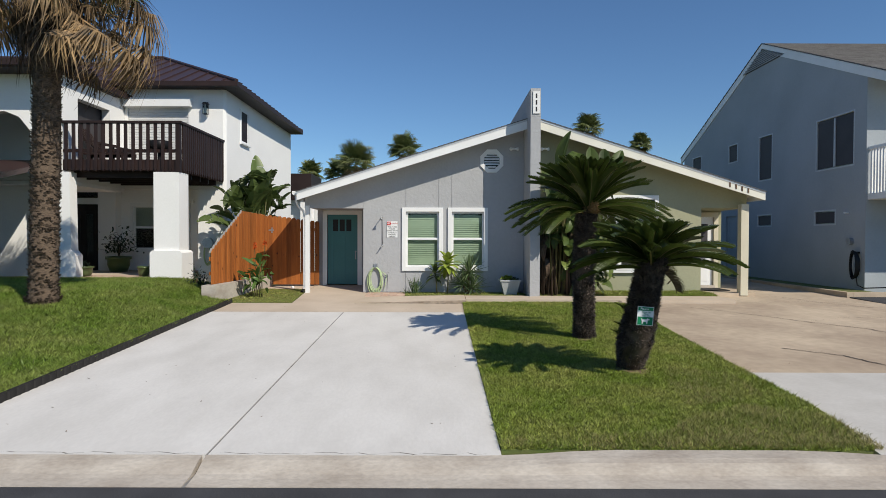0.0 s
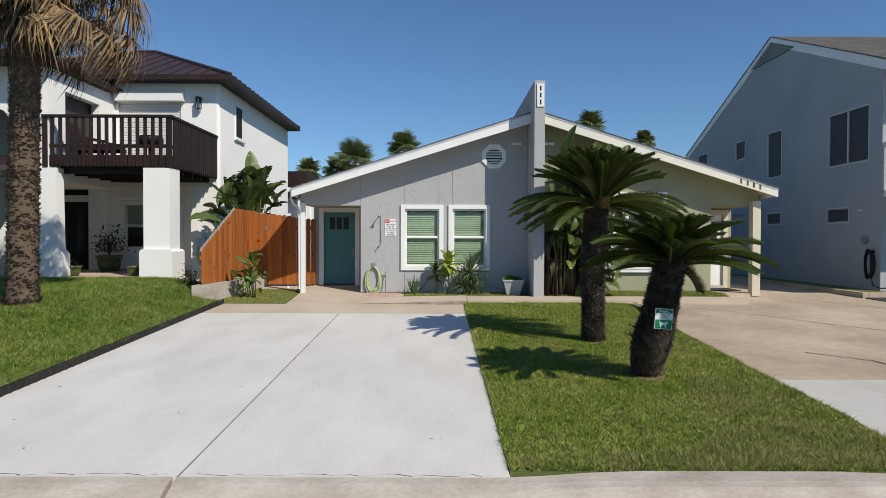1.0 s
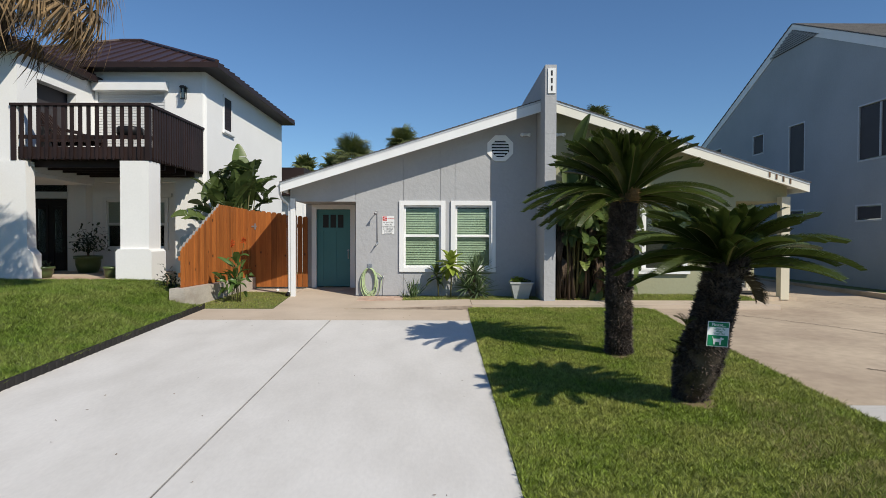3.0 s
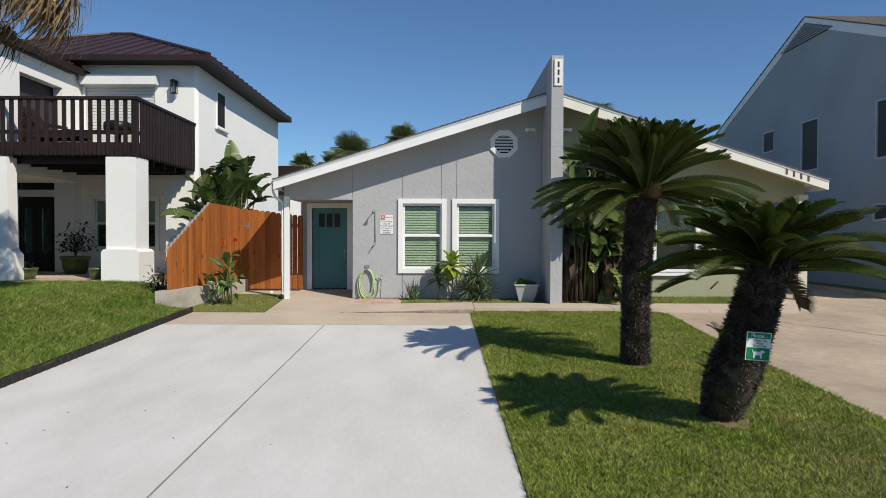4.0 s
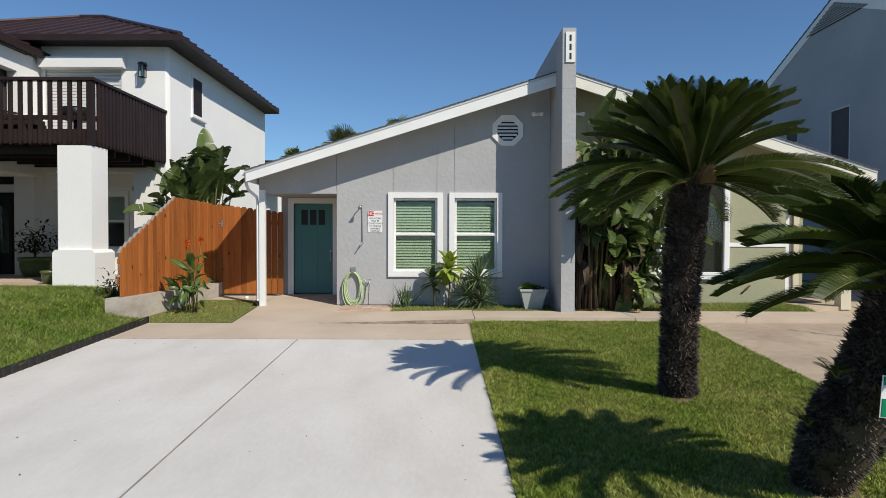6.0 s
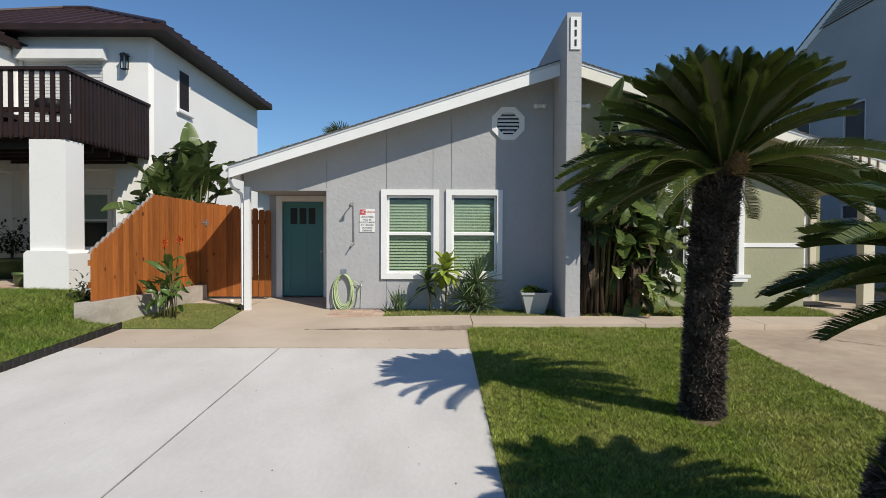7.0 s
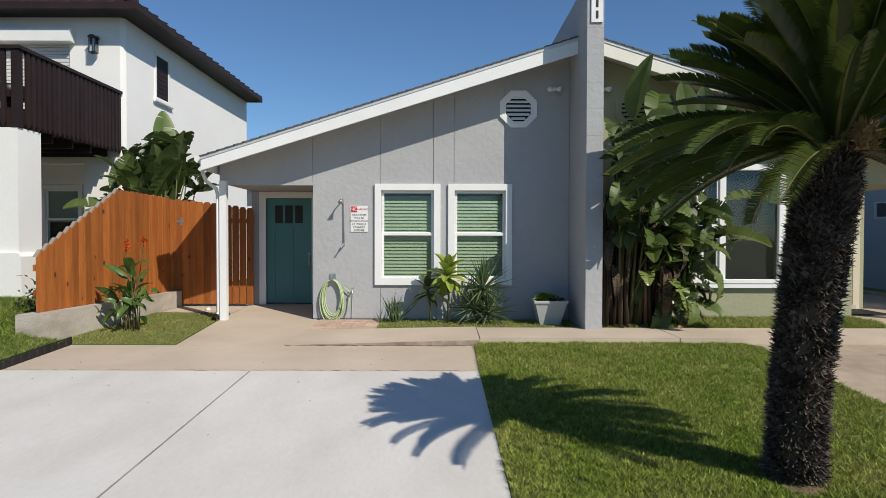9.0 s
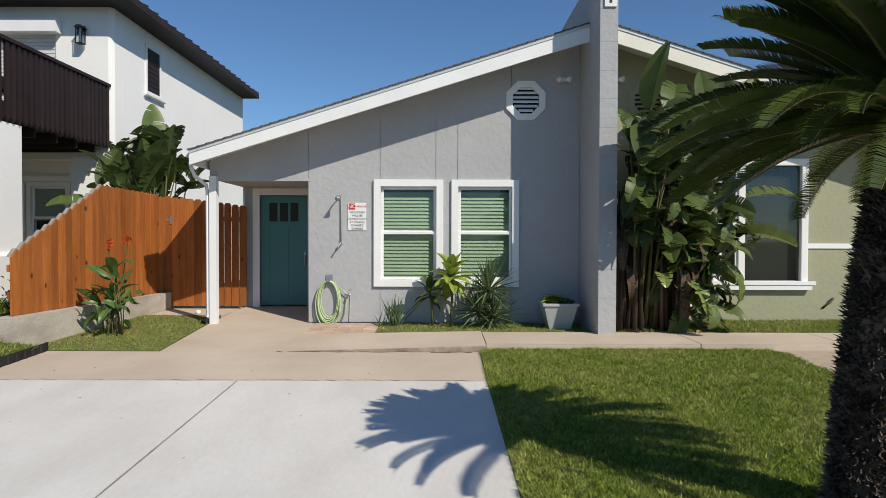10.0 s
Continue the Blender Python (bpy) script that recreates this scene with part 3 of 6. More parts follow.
octagon_vent(1.31, M["white"])
octagon_vent(3.25, M["stucco_olive"])
for cx in (1.9, 2.72):
    fl = part("flood_light", lathe(B(), (cx, WY - 0.05, 4.24), [(0.05, 0), (0.05, 0.02), (0.04, 0.05)], 12), M["white"], house, "small twin flood light")
    for s in (-1, 1):
        part("lamp_head", tube(B(), [(cx, WY - 0.05, 4.26), (cx + s * 0.05, WY - 0.09, 4.26), (cx + s * 0.09, WY - 0.17, 4.24)], 0.03, 10, radii=[0.015, 0.03, 0.048]), M["white"], fl, smooth=True)
# number board on the fin: plain bars stand for the figures
nb = part("number_board", box(B(), 2.235, 2.405, 14.835, 14.858, 4.97, 5.52), M["sign_white"], house, "white board with dark figures", 0.003)
for z in (5.08, 5.245, 5.41):
    part("figure_bar", box(B(), 2.303, 2.337, 14.828, 14.836, z - 0.055, z + 0.055), M["ink"], nb)
for i in range(4):
    x = 7.46 + 0.16 * i
    part("figure_bar", prism(B(), [(x - 0.018, roof_z(x - 0.018) - 0.18), (x + 0.018, roof_z(x + 0.018) - 0.18), (x + 0.018, roof_z(x + 0.018) - 0.06), (x - 0.018, roof_z(x - 0.018) - 0.06)], "y", FY - 0.012, FY - 0.001), M["rust"], house)


# ---- white two-storey house with a dark balcony ----
left = thing("stucco_house", (-11, 22, 0.6), "white stucco two-storey house with brown metal hip roof", "house")
LX, LY = -7.0, 19.15
SW = M["stucco_white"]
# upper storey: front, side and the wing that closes the balcony
holes = [(-10.15, -8.2, 3.75, 6.02)]
part("wall", wall_cells(B(), "y", [-10.25, -7.092], 3.4, lambda x: 6.608, holes, LY, LY + 0.25), SW, left)
part("wall", prism(B(), [(-7.09, LY), (-7.03, LY + 0.03), (LX, LY + 0.09), (LX, LY + 0.5), (-7.09, LY + 0.25)], "z", 0.5, 6.608), SW, left)
part("wall", wall_cells(B(), "x", [LY + 0.502, 27.1], 0.3, lambda y: 6.608, [(20.58, 21.22, 5.2, 6.24)], LX - 0.25, LX), SW, left)
part("wall", box(B(), -15.5, LX, 27.1, 27.3, 0.3, 6.608), SW, left)
part("wall", wall_cells(B(), "x", [16.25, LY], 3.4, lambda y: 6.25, [(16.7, 18.3, 3.75, 5.75)], -10.5, -10.252), SW, left)
arch = [(-16.0, 3.4), (-12.9, 3.4), (-12.9, 4.6), (-12.6, 5.0), (-12.2, 5.2), (-11.8, 5.24), (-11.4, 5.08), (-11.1, 4.7), (-11.05, 3.4), (-10.25, 3.4), (-10.25, 6.25), (-16.0, 6.25)]
part("wall", prism(B(), arch, "y", 16.0, 16.248), SW, left)
part("wall", box(B(), -16.0, -10.5, 18.4, 18.6, 3.4, 6.2), SW, left)
part("floor", box(B(), -16.0, -10.5, 16.25, 18.4, 3.42, 3.6), SW, left)
part("balcony_door", box(B(), -10.62, -10.55, 16.6, 18.39, 3.62, 5.9), M["screen"], left, "dark glazed balcony door")
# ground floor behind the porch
# near-black sheet painted as the dark hall behind door and transom
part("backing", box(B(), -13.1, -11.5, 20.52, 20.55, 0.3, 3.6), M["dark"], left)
hl = [(-12.92, -11.80, 0.3, 2.99), (-12.92, -11.80, 3.20, 3.46), (-10.66, -8.62, 1.36, 3.02)]
part("wall", wall_cells(B(), "y", [-16.0, -7.65], 0.3, lambda x: 3.66, hl, 20.3, 20.5), SW, left)
part("wall", prism(B(), [(-7.9, LY), (-7.092, LY), (-7.092, LY + 0.25), (-7.65, LY + 0.25), (-7.65, 20.3), (-7.9, 20.3)], "z", 0.3, 3.398), SW, left)
part("ceiling", box(B(), -16.0, -7.1, LY + 0.252, 20.5, 3.662, 3.74), SW, left)
part("ceiling", box(B(), -16.0, -10.26, 16.26, LY - 0.012, 3.3, 3.395), SW, left)
part("pilaster", box(B(), -11.55, -11.0, 19.95, 20.298, 0.5, 3.5), SW, left, "", 0.01)
part("garage_wall", box(B(), -16.0, -11.0, 16.9, 17.1, 0.3, 3.398), SW, left)
part("garage_roof", prism(B(), [(13.6, 3.0), (17.0, 3.9), (17.0, 4.05), (13.6, 3.12)], "x", -20, -11.0), M["metal_roof"], left)
part("garage_wall", box(B(), -20.0, -11.25, 14.1, 14.3, 0.3, 3.1), SW, left)
part("pier", prism(B(), [(-11.0, 0.6), (-9.90, 0.6), (-9.90, 1.36), (-10.02, 1.5), (-10.05, 3.4), (-10.05, 3.612), (-11.0, 3.612)], "y", 15.98, 16.3), SW, left, "flared white stucco pier", 0.015)
# porch column
part("column", box(B(), -7.79, -7.10, 15.98, 16.56, 1.45, 3.612), SW, left, "square white stucco column", 0.015)
part("column_cap", box(B(), -7.75, -7.14, 16.022, 16.5, 3.613, 3.679), M["brown_wood"], left)
part("column_base", prism(B(), [(-7.87, 0.55), (-7.01, 0.55), (-7.01, 1.44), (-7.07, 1.50), (-7.81, 1.50), (-7.87, 1.44)], "y", 15.91, 16.64), SW, left, "", 0.01)

# roller shutter, sconce, windows, front door
part("shutter_box", box(B(), -10.2, -8.06, LY - 0.22, LY - 0.002, 6.03, 6.30), M["white"], left, "white roller shutter housing", 0.02)
sh = part("roller_shutter", box(B(), -10.15, -8.2, LY + 0.06, LY + 0.1, 3.75, 6.02), M["shutter"], left)
for i in range(28):
    part("slat", prism(B(), [(LY + 0.058, 3.80 + i * 0.08), (LY + 0.040, 3.81 + i * 0.08), (LY + 0.040, 3.865 + i * 0.08), (LY + 0.058, 3.875 + i * 0.08)], "x", -10.14, -8.21), M["shutter"], sh)
sc = part("wall_lantern", box(B(), -7.63, -7.56, LY - 0.03, LY - 0.002, 6.02, 6.20), M["black_metal"], left, "black metal wall lantern", 0.005)
cg = B()
for x_ in (-7.665, -7.535):
    for y_ in (LY - 0.20, LY - 0.085):
        box(cg, x_, x_ + 0.014, y_, y_ + 0.014, 5.80, 6.12)
box(cg, -7.665, -7.521, LY - 0.20, LY - 0.071, 5.79, 5.805)
part("lantern_cage", cg, M["black_metal"], sc)
part("lantern_cap", prism(B(), [(-7.69, 6.12), (-7.50, 6.12), (-7.55, 6.17), (-7.64, 6.17)], "y", LY - 0.21, LY - 0.03), M["black_metal"], sc)
part("lantern_glass", box(B(), -7.65, -7.54, LY - 0.18, LY - 0.09, 5.82, 6.10), M["glass"], sc)
w = part("window", ring(B(), 20.52, 21.28, 5.14, 6.30, 0.07, "x", LX - 0.02, LX + 0.03), M["white"], left, "narrow shuttered upper window", 0.005)
part("shutter_panel", box(B(), LX - 0.06, LX + 0.012, 20.592, 21.208, 5.212, 6.228), M["brown_wood"], w)
for i in range(9):
    part("louvre", box(B(), LX + 0.013, LX + 0.022, 20.62, 21.18, 5.25 + i * 0.107, 5.32 + i * 0.107), M["brown_wood"], w)
part("sill", prism(B(), [(LX + 0.031, 5.06), (LX + 0.09, 5.09), (LX + 0.09, 5.14), (LX + 0.031, 5.14)], "y", 20.42, 21.38), M["white"], w, "", 0.004)
for x0, x1 in ((-10.66, -9.66), (-9.62, -8.62)):
    sash_window(left, x0, x1, 1.36, 3.02, 20.28, 0.10, blinds=False)
part("window_head", box(B(), -10.75, -8.5, 20.2, 20.298, 3.03, 3.15), SW, left, "", 0.01)
d = part("door", box(B(), -12.90, -11.82, 20.36, 20.42, 0.55, 2.97), M["dark_door"], left, "dark stained front door", 0.004)
for x0, x1 in ((-12.82, -12.42), (-12.30, -11.90)):
    part("door_panel", ring(B(), x0, x1, 0.75, 2.80, 0.06, "y", 20.335, 20.358), M["dark_door"], d)
    part("door_light", box(B(), x0 + 0.09, x1 - 0.09, 20.345, 20.358, 1.3, 2.65), M["glass"], d)
tm = part("transom", ring(B(), -12.92, -11.80, 3.20, 3.46, 0.04, "y", 20.32, 20.40), M["dark_door"], left, "narrow transom over the door")
part("pane", box(B(), -12.88, -11.84, 20.36, 20.365, 3.24, 3.42), M["glass"], tm)

# balcony
bal = thing("balcony", (-8.7, 17.5, 3.6), "", "")
bal.parent = left
bal.matrix_parent_inverse = Matrix.Translation(left.location).inverted()
BR = M["brown_wood"]
part("deck", box(B(), -10.24, -7.16, 16.08, LY - 0.01, 3.68, 3.84), BR, bal)
part("rim_board", box(B(), -10.36, -7.12, 16.02, 16.075, 3.66, 3.95), BR, bal)
part("rim_board", box(B(), -7.155, -7.10, 16.08, LY - 0.01, 3.66, 3.95), BR, bal)
part("top_rail", box(B(), -10.40, -7.03, 15.94, 16.09, 4.92, 4.98), BR, bal, "", 0.008)
part("top_rail", box(B(), -7.18, -7.03, 16.092, LY - 0.01, 4.92, 4.98), BR, bal, "", 0.008)
part("bottom_rail", box(B(), -10.36, -7.16, 16.03, 16.07, 4.14, 4.23), BR, bal)
part("bottom_rail", box(B(), -7.15, -7.11, 16.08, LY - 0.01, 4.14, 4.23), BR, bal)
for x, y in ((-10.33, 16.02), (-7.13, 16.02)):
    part("post", box(B(), x - 0.06, x + 0.06, y - 0.055, y + 0.06, 3.62, 4.92), BR, bal, "", 0.006)
for i in range(15):
    x = -10.14 + i * 0.2
    part("baluster", prism(B(), [(x - 0.04, 3.70), (x, 3.62), (x + 0.04, 3.70), (x + 0.04, 4.92), (x - 0.04, 4.92)], "y", 15.975, 16.018), BR, bal)
for i in range(22):
    y = 16.2 + i * 0.137
    part("baluster", prism(B(), [(y - 0.042, 3.70), (y, 3.62), (y + 0.042, 3.70), (y + 0.042, 4.92), (y - 0.042, 4.92)], "x", -7.098, -7.058), BR, bal)
for i in range(5):
    y = 16.4 + i * 0.6
    part("joist", box(B(), -10.2, -7.2, y, y + 0.05, 3.5, 3.68), BR, bal)

# roofs with standing seams
def hip(parent, x0, x1, y0, y1, z, s):
    """Hipped metal roof over a rectangle, eave at z, with its fascia and raised seams."""
    half = min(x1 - x0, y1 - y0) / 2
    top = z + s * half
    a, b = Vector((x0 + half, y0 + half, top)), Vector((x1 - half, y1 - half, top))
    c = [Vector((x0, y0, z)), Vector((x1, y0, z)), Vector((x1, y1, z)), Vector((x0, y1, z))]
    bm = B()
    vs = [bm.verts.new(v) for v in c]
    va, vb = bm.verts.new(a), bm.verts.new(b)
    if y1 - y0 >= x1 - x0:
        for f in ((vs[0], vs[1], va), (vs[1], vs[2], vb, va), (vs[2], vs[3], vb), (vs[3], vs[0], va, vb)):
            bm.faces.new(f)
    else:
        for f in ((vs[0], vs[1], vb, va), (vs[1], vs[2], vb), (vs[2], vs[3], va, vb), (vs[3], vs[0], va)):
            bm.faces.new(f)
    bm.faces.new(vs[::-1])
    r = part("roof", bm, M["metal_roof"], parent, "dark brown standing seam metal roof")
    fb = B()
    o = [(x0 - 0.03, y0 - 0.03), (x1 + 0.03, y0 - 0.03), (x1 + 0.03, y1 + 0.03), (x0 - 0.03, y1 + 0.03)]
    i_ = [(x0 + 0.08, y0 + 0.08), (x1 - 0.08, y0 + 0.08), (x1 - 0.08, y1 - 0.08), (x0 + 0.08, y1 - 0.08)]
    for k in range(4):
        j = (k + 1) % 4
        prism(fb, [o[k], o[j], i_[j], i_[k]], "z", z - 0.14, z + 0.02)
    part("gutter", weld(fb), M["brown_wood"], parent, "", 0.01)
    # seams on the street side and on the right side
    n = int((x1 - x0) / 0.45)
    for k in range(1, n):
        x = x0 + (x1 - x0) * k / n
        run = min(x - x0, x1 - x, half)
        part("seam", hexa(B(), [(x - 0.014, y0, z), (x + 0.014, y0, z), (x + 0.014, y0 + run, z + s * run), (x - 0.014, y0 + run, z + s * run)],
                          [(x - 0.010, y0, z + 0.05), (x + 0.010, y0, z + 0.05), (x + 0.010, y0 + run, z + s * run + 0.045), (x - 0.010, y0 + run, z + s * run + 0.045)]), M["metal_roof"], r)
    n = int((y1 - y0) / 0.45)
    for k in range(1, n):
        y = y0 + (y1 - y0) * k / n
        run = min(y - y0, y1 - y, half)
        part("seam", hexa(B(), [(x1, y - 0.014, z), (x1, y + 0.014, z), (x1 - run, y + 0.014, z + s * run), (x1 - run, y - 0.014, z + s * run)],
                          [(x1 + 0.03, y - 0.02, z + 0.06), (x1 + 0.03, y + 0.02, z + 0.06), (x1 - run, y + 0.012, z + s * run + 0.05), (x1 - run, y - 0.012, z + s * run + 0.05)]), M["metal_roof"], r)
    part("ridge_cap", tube(B(), [a + Vector((0, 0, 0.03)), b + Vector((0, 0, 0.03))], 0.06, 6), M["metal_roof"], r)
    for p, q in ((c[0], a), (c[1], a if y1 - y0 >= x1 - x0 else b), (c[2], b)):
        part("hip_cap", tube(B(), [p + Vector((0, 0, 0.03)), q + Vector((0, 0, 0.03))], 0.06, 6), M["metal_roof"], r)
    return r


hip(left, -15.9, -6.47, 18.66, 27.3, 6.74, 0.465)
part("soffit", box(B(), -15.85, -6.52, 18.7, 27.25, 6.61, 6.64), M["brown_wood"], left)
hip(left, -19.0, -10.03, 15.2, 22.0, 6.38, 0.30)
part("soffit", box(B(), -18.9, -10.11, 15.28, 18.62, 6.22, 6.25), M["brown_wood"], left)
# rear deck that shows past the corner
rear = part("rear_deck", box(B(), -8.0, -6.4, 28.6, 31.0, 3.7, 3.95), BR, left)
part("rail_panel", box(B(), -8.0, -6.35, 28.55, 28.62, 3.95, 4.95), BR, rear)
part("rail_panel", box(B(), -6.42, -6.35, 28.63, 31.0, 3.95, 4.95), BR, rear)
part("pier", box(B(), -6.9, -6.45, 28.7, 29.1, 0.2, 3.7), SW, rear)
part("wall", box(B(), -8.6, -6.35, 29.2, 29.4, 0.2, 3.7), SW, rear)
part("pier", box(B(), -6.9, -6.45, 30.5, 30.9, 0.2, 3.7), SW, rear)

# ---- pale blue two-storey house ----
right = thing("gabled_house", (15, 22, 0.4), "pale blue stucco two-storey gabled house in its own shade", "house")
HX, AY, AZ = 11.6, 21.69, 8.96


def right_top(y):
    return AZ - 0.12 - 0.44 * abs(y - AY)


wins = [(16.8, 18.48, 3.98, 5.50), (20.98, 21.84, 3.99, 5.57), (23.45, 24.16, 4.93, 5.62), (26.73, 27.65, 4.98, 5.58), (17.56, 18.53, 2.31, 2.72), (20.98, 21.89, 2.33, 2.73), (23.4, 24.35, 0.5, 2.78)]
part("wall", wall_cells(B(), "x", [16.3, AY, 28.6], 0.2, right_top, wins, HX, HX + 0.25), M["stucco_blue"], right)
part("wall", box(B(), HX + 0.25, 22, 16.3, 16.5, 0.2, 6.5), M["stucco_blue"], right)
part("wall", box(B(), HX + 0.25, 22, 28.4, 28.6, 0.2, 5.6), M["stucco_blue"], right)
for (y0, y1, z0, z1) in wins[:6]:
    f = part("window", ring(B(), y0 - 0.03, y1 + 0.03, z0 - 0.03, z1 + 0.03, 0.045, "x", HX - 0.012, HX + 0.05), M["frame_grey"], right, "pale grey framed window with dark screen", 0.004)
    part("screen", box(B(), HX + 0.02, HX + 0.03, y0 + 0.04, y1 - 0.04, z0 + 0.04, z1 - 0.04), M["screen"], f)
    if y1 - y0 > 1.5:
        part("mullion", box(B(), HX - 0.01, HX + 0.019, (y0 + y1) / 2 - 0.03, (y0 + y1) / 2 + 0.03, z0 + 0.04, z1 - 0.04), M["frame_grey"], f)
dr = part("door", box(B(), HX + 0.06, HX + 0.12, 23.4, 24.35, 0.4, 2.78), M["stucco_blue"], right, "pale blue side door")
part("door_panel", ring(B(), 23.5, 24.25, 0.7, 2.6, 0.08, "x", HX + 0.045, HX + 0.058), M["stucco_blue"], dr)
for s in (-1, 1):
    y1 = AY + s * (7.25 if s > 0 else 6.4)
    zt = lambda y: AZ - 0.44 * abs(y - AY)
    part("roof", prism(B(), [(AY, AZ - 0.10), (y1, zt(y1) - 0.10), (y1, zt(y1)), (AY, AZ)], "x", HX + 0.03, 23), M["white"], right, "roof deck with white edge")
    part("rake_board", prism(B(), [(AY, AZ - 0.30), (y1, zt(y1) - 0.27), (y1, zt(y1) - 0.005), (AY, AZ - 0.005)], "x", HX - 0.03, HX + 0.028), M["white"], right, "white rake board")
    n = 30
    for i in range(n):
        ya, yb = AY + (y1 - AY) * i / n, AY + (y1 - AY) * (i + 1) / n
        part("shingle", prism(B(), [(ya, zt(ya) + 0.002), (yb + s * 0.03, zt(yb) + 0.002), (yb + s * 0.03, zt(yb) + 0.035), (ya, zt(ya) + 0.02)], "x", HX - 0.05, 23.05), M["shingle"], right)
tri_ = [(20.25, 8.16), (23.05, 8.16), (AY, 8.16 + 0.44 * 1.40)]
vt = part("vent", prism(B(), tri_, "x", HX - 0.03, HX - 0.002), M["screen"], right, "triangular louvred gable vent")
for i in range(8):
    z = 8.18 + i * 0.068
    hw = 1.40 - (z + 0.03 - 8.16) / 0.44
    if hw > 0.05:
        part("louvre", box(B(), HX - 0.06, HX - 0.031, AY - hw, AY + hw, z, z + 0.035), M["stucco_blue"], vt)
# balcony at the street side of this house
b2 = part("balcony_floor", box(B(), HX + 0.05, 20, 14.6, 16.3, 2.95, 3.12), M["stucco_white"], right)
part("top_rail", box(B(), HX + 0.05, 20, 14.6, 14.68, 4.32, 4.40), M["white"], b2)
part("top_rail", box(B(), HX + 0.05, HX + 0.13, 14.68, 16.3, 4.32, 4.40), M["white"], b2)
for i in range(14):
    part("picket", box(B(), HX + 0.07, HX + 0.11, 14.75 + i * 0.11, 14.81 + i * 0.11, 3.12, 4.32), M["white"], b2)
for i in range(30):
    part("picket", box(B(), HX + 0.15 + i * 0.13, HX + 0.21 + i * 0.13, 14.62, 14.66, 3.12, 4.32), M["white"], b2)
part("meter", tube(B(), [(HX - 0.10, 16.85, 1.8), (HX, 16.85, 1.8)], 0.10, 14), M["steel"], right)
part("spout", tube(B(), [(HX, 17.0, 2.62), (HX - 0.12, 17.0, 2.62)], 0.03, 8), M["white"], right)
bed = thing("garden_kerb", (11, 18, 0.4), "low concrete kerb round a narrow planting bed", "kerb", kind="structure")
part("kerb_stone", box(B(), 10.58, 10.74, 15.5, 24, 0.2, 0.47), M["concrete_stained"], bed, "", 0.01)
part("kerb_stone", box(B(), 10.745, 13.5, 15.5, 15.66, 0.2, 0.47), M["concrete_stained"], bed, "", 0.01)
part("bed_soil", box(B(), 10.745, HX, 15.665, 24, 0.2, 0.45), M["soil"], bed)
hr = thing("hose_reel", (HX - 0.12, 16.56, 1.1), "black garden hose coiled on a wall hook", "hose")
b = B()
for k in range(5):
    tube(b, [(HX - 0.08 - 0.02 * k, 16.56 + (0.17 - 0.012 * k) * math.cos(a), 1.15 + (0.36 + 0.01 * k) * math.sin(a)) for a in (2 * math.pi * j / 24 for j in range(25))], 0.016, 6, False)
tube(b, [(HX - 0.1, 16.5, 0.82), (HX - 0.2, 16.3, 0.6), (HX - 0.3, 15.9, 0.55), (HX + 0.4, 15.4, 0.62)], 0.016, 6)
part("coil", b, M["black_metal"], hr, smooth=True)
part("hook", box(B(), HX - 0.18, HX - 0.002, 16.5, 16.62, 1.46, 1.52), M["black_metal"], hr)

# ---- cedar fence and its footing ----
fence = thing("fence", (-5.4, 16, 0.5), "stained cedar board fence with a raked end", "fence")


def fx(y):
    return -5.5 + (y - 14.07) * 0.085


n, meshes = 0, {}
y = 14.09
while y < 17.42:
    top = 1.46 + (2.56 - 1.46) * min((y + 0.07 - 14.07) / 1.88, 1.0)
    if y > 15.95:
        top = 2.56 - 0.022 * (y - 15.95) + random.uniform(-0.006, 0.006)
    rise = 0.08 if y < 15.86 else 0.0
    x = fx(y) + random.uniform(-0.003, 0.003)
    b = prism(B(), [(y, 0.735), (y + 0.137, 0.735), (y + 0.137, top + rise - 0.025), (y + 0.11, top + rise), (y + 0.03, top), (y, top - 0.025)], "x", x - 0.02, x)
    part("board", b, M["fence"], fence)
    if y < 15.9:
        part("board_end", prism(B(), [(y + 0.0, top - 0.02), (y + 0.137, top + rise - 0.02), (y + 0.11, top + rise + 0.008), (y + 0.03, top + 0.008)], "x", x - 0.07, x - 0.022), M["fence_top"], fence)
    y += 0.14
for z in (0.95, 1.30):
    part("rail", prism(B(), [(-5.565, 14.1), (-5.53, 14.1), (-5.53 + 0.29, 17.5), (-5.565 + 0.29, 17.5)], "z", z, z + 0.09), M["fence"], fence)
part("rail", prism(B(), [(-5.43, 15.7), (-5.40, 15.7), (-5.40 + 0.15, 17.5), (-5.43 + 0.15, 17.5)], "z", 2.2, 2.29), M["fence"], fence)
gate = thing("gate", (-4.5, 17.6, 0.42), "stained cedar gate with dog-eared boards and steel hinge", "gate")
x = -5.2
while x < -3.79:
    zt_ = 2.52 - 0.12 * (x + 5.2) + random.uniform(-0.01, 0.01)
    gap_ = 0.137 if x < -4.5 else 0.128
    part("board", prism(B(), [(x, 0.47), (x + gap_, 0.47), (x + gap_, zt_ - 0.04), (x + gap_ - 0.03, zt_), (x + 0.03, zt_), (x, zt_ - 0.04)], "y", 17.60, 17.62), M["fence"], gate)
    x += 0.14
part("corner_post", box(B(), -5.27, -5.205, 17.53, 17.62, 0.45, 2.50), M["fence"], gate, "", 0.004)
for z in (0.7, 2.05):
    part("rail", box(B(), -5.18, -3.68, 17.621, 17.66, z, z + 0.09), M["fence"], gate)
hg = part("hinge", box(B(), -5.17, -5.02, 17.592, 17.599, 2.06, 2.10), M["steel"], gate, "galvanised strap hinge")
